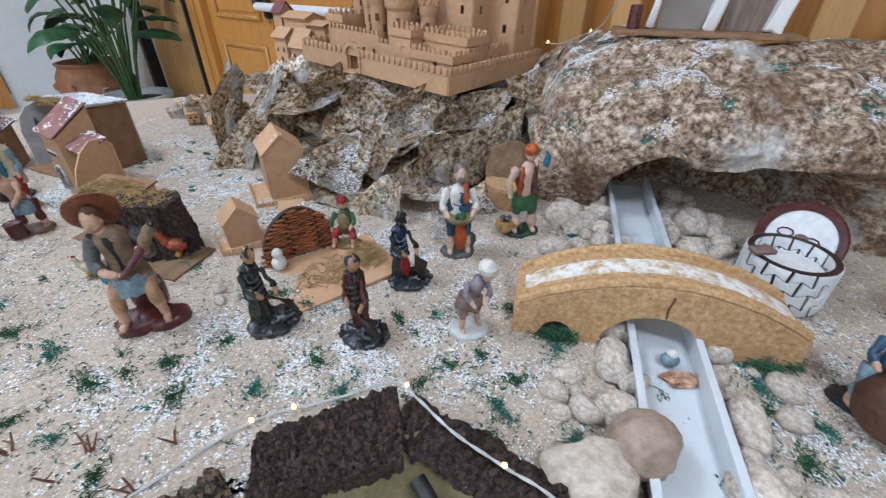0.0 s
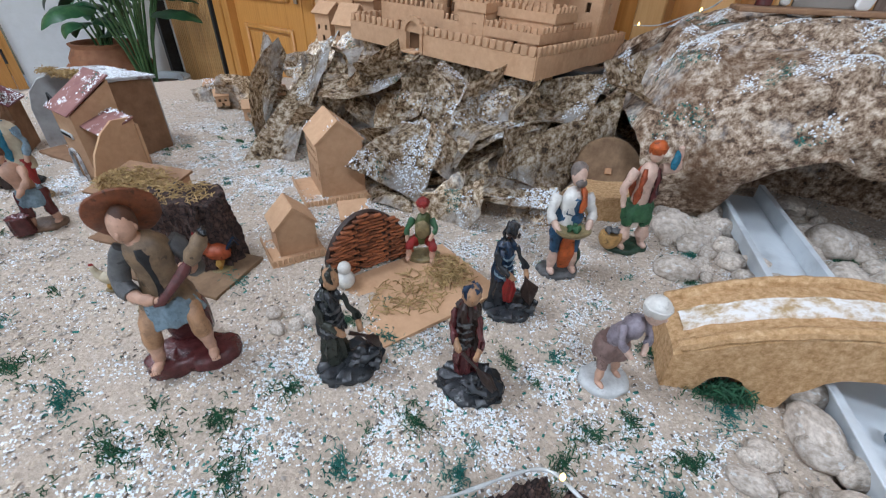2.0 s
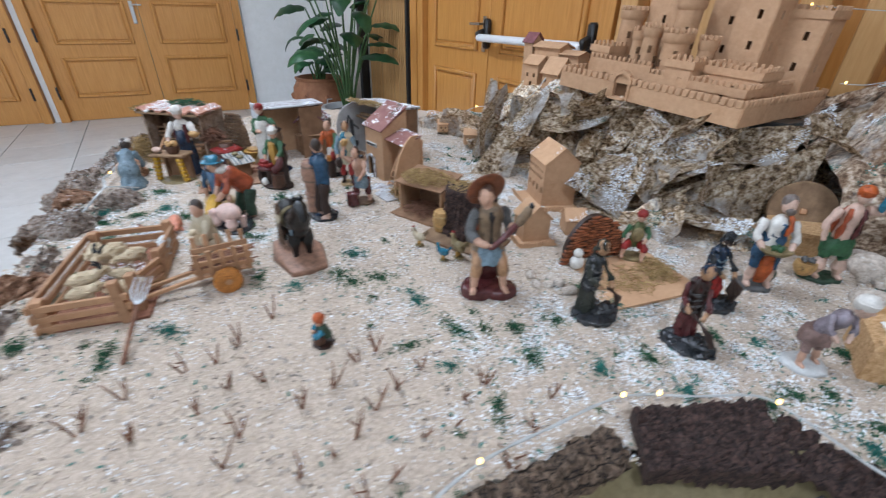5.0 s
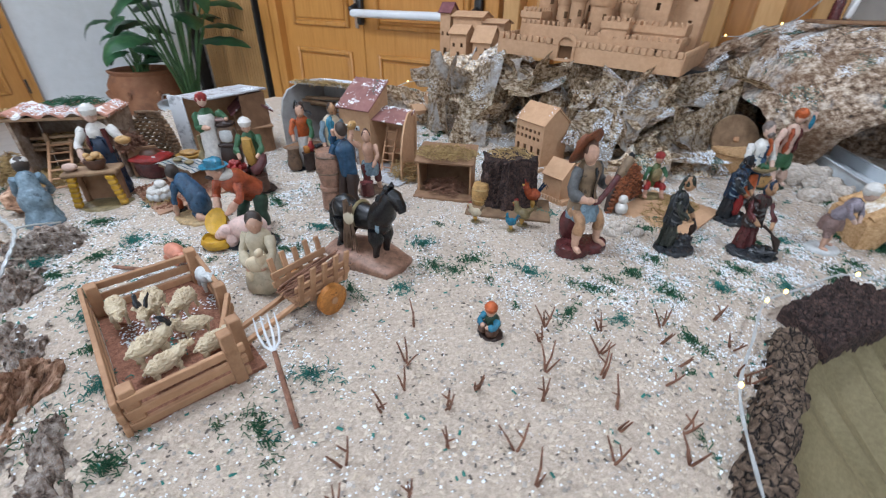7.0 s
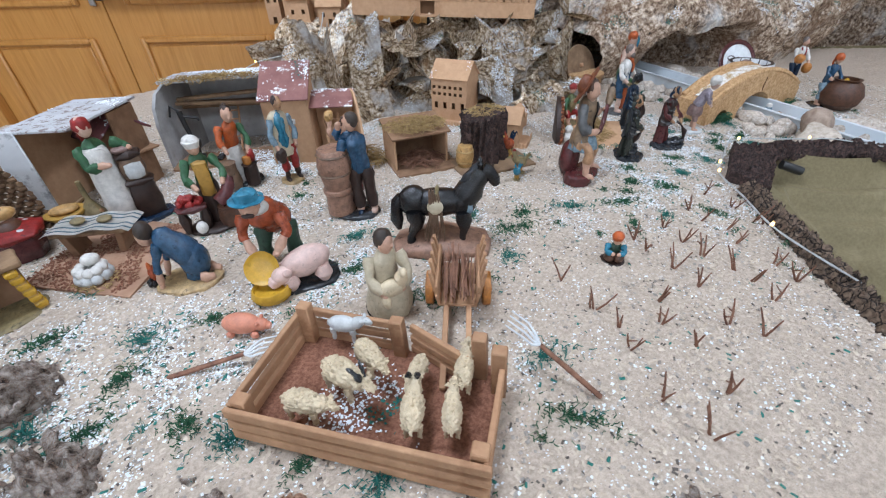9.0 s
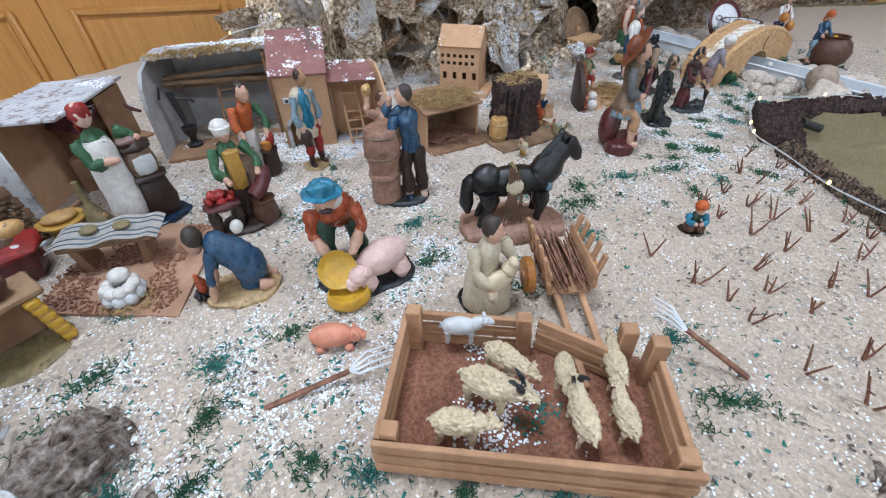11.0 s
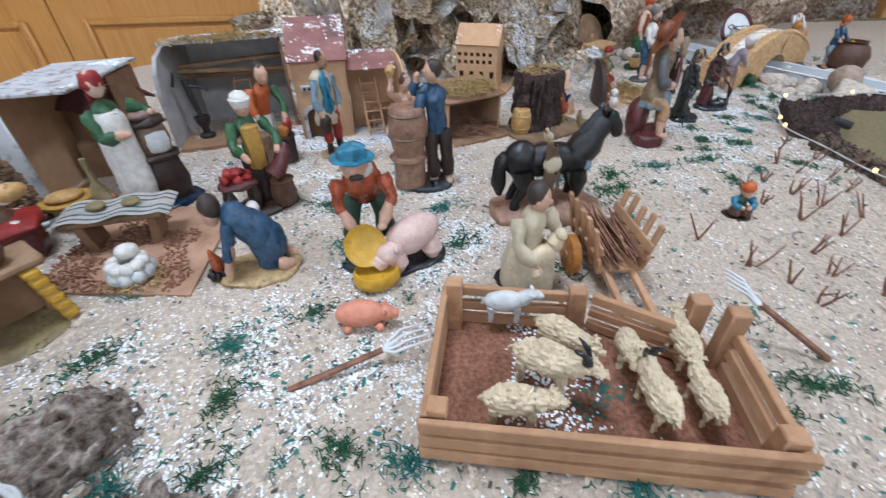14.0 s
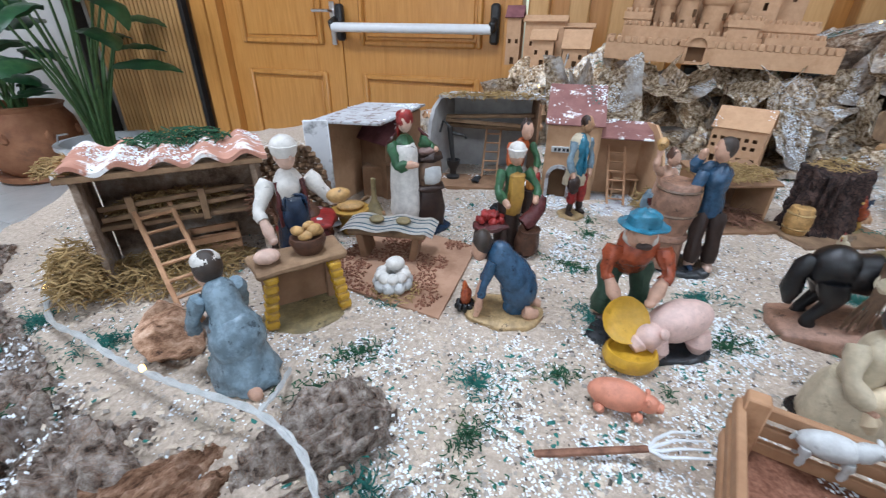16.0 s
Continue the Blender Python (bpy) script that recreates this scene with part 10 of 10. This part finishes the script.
M_CHIPTAN = material("pale_wood_chip", (0.50, 0.40, 0.30), (0.66, 0.56, 0.45), scale=60, rough=0.9, bump=0.0)
M_CRUMB = material("grey_beige_crumb", (0.24, 0.205, 0.175), (0.46, 0.41, 0.36), scale=60, rough=0.9, bump=0.0)
M_CHIPDARK = material("dark_crumb", (0.065, 0.052, 0.042), (0.15, 0.125, 0.105), scale=60, rough=0.9, bump=0.0)
snow_at = lambda x, y: np.clip(look_up(T_SNOW, x, y), 0, 1.3)
scatter("snow_flakes", 150000, 0.0013, M_SNOWFLAKE, lambda x, y: snow_at(x, y) ** 1.2, "white artificial snow flakes strewn over the sand", "snow flakes", 1)
scatter("snow_flakes", 8000, 0.0021, M_SNOWFLAKE, lambda x, y: 0.35 * snow_at(x, y) + 0.05, "larger white flakes strewn over the sand", "snow flakes", 2)
scatter("wood_chips", 50000, 0.0023, M_CHIPTAN, lambda x, y: 0.5 + 0 * x, "pale wood chips and sawdust grains", "wood chips", 3, long=1.4)
scatter("stone_crumbs", 20000, 0.0026, M_CRUMB, lambda x, y: 0.25 + 0.4 * np.minimum(1, snow_at(x, y)), "grey-beige gravel crumbs among the sand", "crumbs", 5)
scatter("dark_crumbs", 15000, 0.0017, M_CHIPDARK, lambda x, y: 0.10 + 0.3 * np.minimum(1, snow_at(x, y)), "dark grey crumbs among the sand", "crumbs", 4, long=1.6)
scatter("teal_crumbs", 15000, 0.0020, M_TEALMOSS, lambda x, y: 0.02 + 0.3 * np.minimum(1, snow_at(x, y)) ** 2, "teal dyed moss crumbs among the flakes", "moss", 7, long=1.8)


def surface_points(ob, count, rng):
    """Evenly strewn points on the outside of a mesh, with their normals."""
    me = ob.data
    me.calc_loop_triangles()
    co = np.empty(len(me.vertices) * 3)
    me.vertices.foreach_get("co", co)
    mw = np.array(ob.matrix_world)
    co = co.reshape(-1, 3) @ mw[:3, :3].T + mw[:3, 3]
    tri = np.empty(len(me.loop_triangles) * 3, dtype=np.int32)
    me.loop_triangles.foreach_get("vertices", tri)
    a, b, c = (co[tri.reshape(-1, 3)[:, k]] for k in range(3))
    nrm = np.cross(b - a, c - a)
    area = np.linalg.norm(nrm, axis=1)
    nrm /= np.maximum(area, 1e-12)[:, None]
    up = np.maximum(0, nrm[:, 2] - 0.12) * area
    total = up.sum() / 2
    pick = rng.choice(len(a), int(count * total), p=up / up.sum())
    r1, r2 = np.sqrt(rng.random(len(pick)))[:, None], rng.random(len(pick))[:, None]
    return (1 - r1) * a[pick] + r1 * (1 - r2) * b[pick] + r1 * r2 * c[pick], nrm[pick]


def flakes_on_rocks():
    """Flakes and moss crumbs that came to rest on the rocks."""
    rng = np.random.default_rng(6)
    white, green = ([], []), ([], [])
    for ob, snow, moss in SNOWY:
        P, N = surface_points(ob, 130000 * min(1.0, snow + 0.2), rng)
        for p, n in zip(P.tolist(), N.tolist()):
            q = noise.noise(Vector((p[0] * 9, p[1] * 9, p[2] * 9))) + 0.5 * noise.noise(Vector((p[0] * 27, p[1] * 27, p[2] * 27)))
            if q < 0.34 - 0.40 * snow + rng.random() * 0.28:
                continue
            if p[0] > 0.25 and p[2] < 0.6 and n[2] < 0.4:
                continue
            to = green if rng.random() < 0.85 and noise.noise(Vector((p[0] * 8 + 4, p[1] * 8, 9.0))) > 0.42 - moss else white
            to[0].append(p)
            to[1].append(n)
    for nm, L, mat, lab, cat, sd in (("snow_flakes", white, M_SNOWFLAKE, "white flakes lying on the paper rocks", "snow flakes", 8), ("moss_crumbs", green, M_TEALMOSS, "teal moss crumbs on the paper rocks", "moss", 9)):
        flake_mesh(nm, np.array(L[0]), np.array(L[1]), 0.0017, mat, lab, cat, sd)


SNOWY.append((bpy.data.objects["paper_mountain"], 0.40, 0.1))
SNOWY.append((bpy.data.objects["paper_cliff"], 0.66, 0.34))
for ob in list(scene.objects):
    if ob.name.split(".")[0] == "cork_bark":
        SNOWY.append((ob, 0.22, 0.36))
scene.view_layers[0].update()
for ob in list(scene.objects):
    house = ob.parent.name.split(".")[0] if ob.parent else ""
    kind = ob.name.split(".")[0]
    if house in ("workshop_house", "open_shed", "grey_stable", "tiled_hut", "oven_house") and kind in ("roof", "workshop_roof", "tile_roof", "base_board"):
        SNOWY.append((ob, 0.62, 0.0))
    elif house == "card_house" and kind == "roof" and ob.matrix_world.translation.z < 0.6:
        SNOWY.append((ob, 0.35, 0.0))
    elif kind == "floor_board":
        SNOWY.append((ob, 0.40, 0.0))
flakes_on_rocks()


def moss_field():
    """Tufts of dyed moss: many short curled threads."""
    rng = np.random.default_rng(12)
    tufts = []
    for x, y, r in ((-0.60, 0.66, 0.04), (-0.70, 0.70, 0.035), (-0.50, 0.60, 0.035), (-0.80, 0.76, 0.03), (-0.40, 0.64, 0.03), (-0.36, 0.58, 0.035), (-0.25, 0.60, 0.03), (-0.33, 0.69, 0.02), (-0.17, 0.66, 0.03), (-0.12, 0.60, 0.03), (0.00, 0.62, 0.03), (0.05, 0.66, 0.025), (0.12, 0.58, 0.035), (0.15, 0.63, 0.03), (0.10, 0.68, 0.02), (-0.22, 0.79, 0.025), (-0.29, 0.82, 0.03), (0.16, 0.80, 0.03), (0.02, 0.78, 0.02), (-0.05, 0.77, 0.02),
                    (0.215, 0.735, 0.03), (0.235, 0.70, 0.03), (0.57, 0.73, 0.035), (0.60, 0.70, 0.03), (0.22, 0.53, 0.03), (0.10, 0.53, 0.035), (0.37, 0.60, 0.02), (0.53, 0.62, 0.04), (0.52, 0.50, 0.04), (0.50, 0.42, 0.04), (0.58, 0.55, 0.03), (0.42, 1.10, 0.03), (0.66, 1.08, 0.035), (0.68, 1.17, 0.04), (0.72, 1.03, 0.03), (0.40, 1.18, 0.02), (0.35, 1.07, 0.02), (0.31, 0.98, 0.02),
                    (-1.00, 0.33, 0.035), (-0.96, 0.41, 0.03), (-0.93, 0.60, 0.03), (-1.02, 0.60, 0.025), (-0.84, 0.60, 0.025), (-1.07, 0.74, 0.03), (-1.12, 0.78, 0.035), (-1.02, 0.83, 0.03), (-0.78, 0.67, 0.03), (-0.74, 0.66, 0.03), (-1.33, 0.55, 0.03), (-1.37, 0.60, 0.03), (-1.42, 0.72, 0.035), (-1.39, 0.78, 0.03), (-1.46, 0.66, 0.03), (-1.55, 0.82, 0.035), (-1.52, 0.70, 0.03), (-1.50, 0.86, 0.03), (-1.28, 0.47, 0.02), (-1.22, 0.40, 0.035), (-1.15, 0.29, 0.03), (-1.24, 0.33, 0.03), (-1.78, 0.98, 0.04), (-1.83, 0.90, 0.03), (-1.72, 0.99, 0.03), (-1.88, 1.05, 0.03),
                    (-0.62, 1.55, 0.03), (-0.66, 1.62, 0.03), (-0.74, 1.66, 0.025), (-0.72, 1.60, 0.025), (-0.30, 1.22, 0.02), (-0.50, 0.90, 0.03), (-0.45, 0.62, 0.02), (-0.56, 0.53, 0.025), (-0.48, 0.51, 0.02), (-0.39, 0.46, 0.03), (-1.30, 0.76, 0.025), (-1.20, 0.84, 0.03), (-1.15, 0.96, 0.03), (-1.05, 1.05, 0.02)):
        tufts.append((x, y, r, 1.0))
    for _ in range(560):
        x, y = rng.uniform(-1.7, 1.0), rng.uniform(0.25, 1.7)
        s = snowiness(x, y)
        if rng.random() < s * 0.8 and inside(x, y) > 0.02 and not in_pit(x, y):
            tufts.append((x, y, rng.uniform(0.006, 0.017), 0.5))
    for nm, mat, sel, lab in (("moss_tufts", M_MOSS, 0, "dark green dyed moss tufts on the sand"), ("moss_tufts", M_TEALMOSS, 1, "teal green dyed moss tufts on the sand")):
        verts, faces = [], []
        for k, (x, y, r, dens) in enumerate(tufts):
            if (k % 3 == 0) != (sel == 1):
                continue
            n = int(125 * dens * (r / 0.03) ** 1.2)
            ta, ts = rng.uniform(0, 3.14), rng.uniform(0.9, 1.9)
            for _ in range(n):
                a, q = rng.uniform(0, 6.28), abs(rng.normal(0, 0.62)) * r
                u, v = math.cos(a) * q * ts, math.sin(a) * q / ts
                px, py = x + u * math.cos(ta) - v * math.sin(ta), y + u * math.sin(ta) + v * math.cos(ta)
                if in_pit(px, py):
                    continue
                pz = ground(px, py)
                h = rng.uniform(0.001, 0.010) * (1.1 - 0.4 * min(1, q / r))
                b = rng.uniform(0, 6.28)
                L = rng.uniform(0.004, 0.012)
                w = rng.uniform(0.0005, 0.0009)
                p = [Vector((px, py, pz)), Vector((px + math.cos(b) * L * 0.5, py + math.sin(b) * L * 0.5, pz + h)), Vector((px + math.cos(b + 0.5) * L, py + math.sin(b + 0.5) * L, pz + h * rng.uniform(0.3, 1.2)))]
                side = Vector((-math.sin(b), math.cos(b), 0)) * w
                i0 = len(verts)
                for c in p:
                    verts += [tuple(c - side), tuple(c + side), tuple(c + Vector((0, 0, w * 1.6)))]
                for s0 in (0, 3):
                    for e0, e1 in ((0, 1), (1, 2), (2, 0)):
                        faces.append((i0 + s0 + e0, i0 + s0 + e1, i0 + s0 + 3 + e1, i0 + s0 + 3 + e0))
        me = bpy.data.meshes.new(nm)
        me.from_pydata(verts, [], faces)
        me.materials.append(mat)
        tagged(new(nm, me), lab, "moss", kind="stuff")


moss_field()


# ---------------------------------------------------------------- fairy lights
def light_string(name, pts, r, bulbs, label, sag=0.0):
    P = [Vector(p) for p in pts]
    path = []
    for i in range(len(P) - 1):
        p0, p1, p2, p3 = P[max(0, i - 1)], P[i], P[i + 1], P[min(len(P) - 1, i + 2)]
        for k in range(8):
            t = k / 8
            path.append(0.5 * ((2 * p1) + (p2 - p0) * t + (2 * p0 - 5 * p1 + 4 * p2 - p3) * t * t + (3 * p1 - p0 - 3 * p2 + p3) * t ** 3))
    path.append(P[-1])
    s = empty(name, Matrix.Identity(4), label, "light string", "strings of small lights")
    bm = B()
    for ph in (0, math.pi):
        tube(bm, [p + Vector((math.cos(i * 0.9 + ph), math.sin(i * 0.9 + ph), 0.3)) * r * 0.8 for i, p in enumerate(path)], r, 6)
    part("cable", bm, M_WIRE, s, "twisted clear cable")
    for f in bulbs:
        p = path[int(f * (len(path) - 1))]
        bm = B()
        ball(bm, p + Vector((0, 0, 0.004)), (0.0032, 0.0032, 0.005), u=8, v=6)
        part("bulb", bm, M_BULB, s, "glowing warm white bulb")


light_string("fairy_lights", [(-1.895, 1.13, 0.43), (-1.86, 1.04, 0.425), (-1.79, 0.955, 0.445), (-1.745, 0.905, 0.445), (-1.70, 0.86, 0.45), (-1.655, 0.815, 0.46), (-1.60, 0.775, 0.455), (-1.565, 0.725, 0.45), (-1.555, 0.68, 0.43), (-1.54, 0.64, 0.42)], 0.0023, (0.03, 0.42), "twisted clear cable with small warm bulbs along the edge")
light_string("fairy_lights", [(-1.60, 0.775, 0.455), (-1.585, 0.80, 0.45), (-1.575, 0.85, 0.43)], 0.0018, (), "short clear cable branch behind the kneeling woman")
light_string("fairy_lights", [(-0.47, 0.20, 0.425), (-0.40, 0.34, 0.422), (-0.31, 0.44, 0.422), (-0.22, 0.53, 0.418), (-0.12, 0.565, 0.420), (-0.035, 0.592, 0.425), (0.0, 0.558, 0.436), (0.05, 0.505, 0.438), (0.11, 0.462, 0.436), (0.17, 0.42, 0.432), (0.25, 0.31, 0.42)], 0.0014, (0.12, 0.30, 0.36, 0.56, 0.80), "thin clear cable with warm bulbs round the cave")
light_string("fairy_lights", [(-0.96, 1.99, 0.47), (-0.84, 1.95, 0.53), (-0.72, 1.92, 0.55), (-0.60, 1.90, 0.60), (-0.52, 1.97, 0.72)], 0.0014, (0.25, 0.62), "thin clear cable with bulbs over the mountain")
light_string("fairy_lights", [(0.36, 1.72, 0.735), (0.40, 1.66, 0.742), (0.44, 1.60, 0.77), (0.47, 1.53, 0.80), (0.485, 1.47, 0.86), (0.52, 1.44, 0.90)], 0.0014, (0.06, 0.5), "thin clear cable with bulbs behind the castle")
light_string("fairy_lights", [(0.23, 1.92, 0.945), (0.45, 1.85, 0.93), (0.75, 1.75, 0.92), (1.1, 1.7, 0.90)], 0.0014, (0.1, 0.6), "thin clear cable with bulbs from the castle towers")


# ---------------------------------------------------------------- potted plants on the floor
def big_leaf(bm, base, tip_dir, stem, L, W, k_leaf=0, k_stem=1, droop=0.4, twist=0.0):
    base = Vector(base)
    d = Vector(tip_dir).normalized()
    top = base + Vector((d.x * stem * 0.30, d.y * stem * 0.30, stem * 0.95))
    mid = base.lerp(top, 0.5) + Vector((-d.x, -d.y, 0)) * stem * 0.04
    tube(bm, [base, mid, top], [0.012, 0.010, 0.007], 6, k_stem)
    out = Vector((d.x, d.y, 0)).normalized()
    side = Vector((-out.y, out.x, 0))
    nu, nv = 12, 4
    g = []
    for i in range(nu + 1):
        u = i / nu
        c = top + out * L * u * math.cos(droop * u) + Vector((0, 0, L * (0.35 * u - droop * u * u)))
        w = W * math.sin(math.pi * min(1, u * 0.92 + 0.07)) ** 0.75 * (1 - 0.35 * u)
        row = []
        for j in range(-nv, nv + 1):
            v = j / nv
            p = c + side * w * v + Vector((0, 0, -abs(v) ** 1.5 * w * 0.35 + 0.05 * w * math.sin(u * 22 + j) + twist * w * v))
            row.append(bm.verts.new(p))
        g.append(row)
    for i in range(nu):
        for j in range(2 * nv):
            f = bm.faces.new((g[i][j], g[i + 1][j], g[i + 1][j + 1], g[i][j + 1]))
            f.material_index = k_leaf


def plants():
    pot = empty("terracotta_pot", pose(-3.52, 4.66, FLOOR) @ Matrix.Scale(1.36, 4), "large round terracotta pot on a saucer", "plant pot")
    bm = B()
    lathe(bm, [(0.17, 0), (0.205, 0.02), (0.21, 0.05), (0.19, 0.05), (0.16, 0.03)], 30)
    part("saucer", bm, M_CLAY, pot)
    bm = B()
    lathe(bm, [(0.13, 0.03), (0.20, 0.10), (0.245, 0.22), (0.235, 0.33), (0.20, 0.39), (0.215, 0.415), (0.195, 0.42), (0.18, 0.38), (0.01, 0.36)], 34)
    part("pot", bm, M_CLAY, pot)
    for i in range(8):
        a = i * math.pi / 4
        bm = B()
        lump(bm, (0.243 * math.cos(a), 0.243 * math.sin(a), 0.27), (0.022, 0.022, 0.03), 0, 0.2, 1, i)
        part("ornament", bm, M_CLAY, pot)
    p2 = empty("white_pot", pose(-2.88, 4.24, FLOOR), "wide white plastic plant pot with a saucer rim", "plant pot")
    bm = B()
    lathe(bm, [(0.20, 0.0), (0.27, 0.29), (0.31, 0.32), (0.31, 0.35), (0.275, 0.35), (0.25, 0.29), (0.01, 0.27)], 34)
    part("pot", bm, M_GUTTER, p2)
    bm = B()
    lathe(bm, [(0.252, 0.292), (0.14, 0.305), (0.01, 0.31)], 24)
    part("soil", bm, M_CHIPDARK, p2, "dark potting soil")
    for s in (-1, 1):
        bm = B()
        tube(bm, [(s * 0.295, 0, 0.35), (s * 0.28, 0, 0.40), (s * 0.21, -0.02, 0.41)], 0.007, 6)
        part("wire_handle", bm, M_STEEL, p2)
    random.seed(14)
    for (px, py, pz, n, smin, smax, name, lab) in ((-2.88, 4.24, FLOOR + 0.29, 24, 0.60, 1.50, "bird_of_paradise_plant", "tall green plant with paddle leaves in a white pot"), (-3.52, 4.66, FLOOR + 0.49, 15, 0.14, 0.58, "leafy_plant", "leafy green plant in the terracotta pot")):
        pl = empty(name, pose(px, py, pz), lab, "plant")
        for i in range(n):
            a = i * 2.4 + random.uniform(-0.2, 0.2)
            st = smin + (smax - smin) * ((i * 7) % n) / n
            bm = B()
            spread = 0.25 + 0.75 * (1 - (st - smin) / (smax - smin + 0.01))
            big_leaf(bm, (random.uniform(-0.06, 0.06), random.uniform(-0.06, 0.06), 0), (math.cos(a) * spread + 0.05, math.sin(a) * spread, 0), st, random.uniform(0.34, 0.50) if n > 20 else random.uniform(0.22, 0.36), random.uniform(0.10, 0.155) if n > 20 else random.uniform(0.08, 0.11), droop=random.uniform(0.3, 0.9), twist=random.uniform(-0.5, 0.5))
            part("leaf", bm, [M_LEAF, M_STEM], pl)


M_LEAF = material("glossy_leaf", (0.012, 0.055, 0.022), (0.030, 0.110, 0.042), scale=12, stretch=(1, 1, 1), c=(0.055, 0.14, 0.05), c_scale=6, rough=0.35, bump=0.1, per_piece=0.35)
M_STEM = material("green_stem", (0.035, 0.09, 0.03), (0.08, 0.16, 0.055), scale=20, rough=0.5, bump=0.05)
plants()
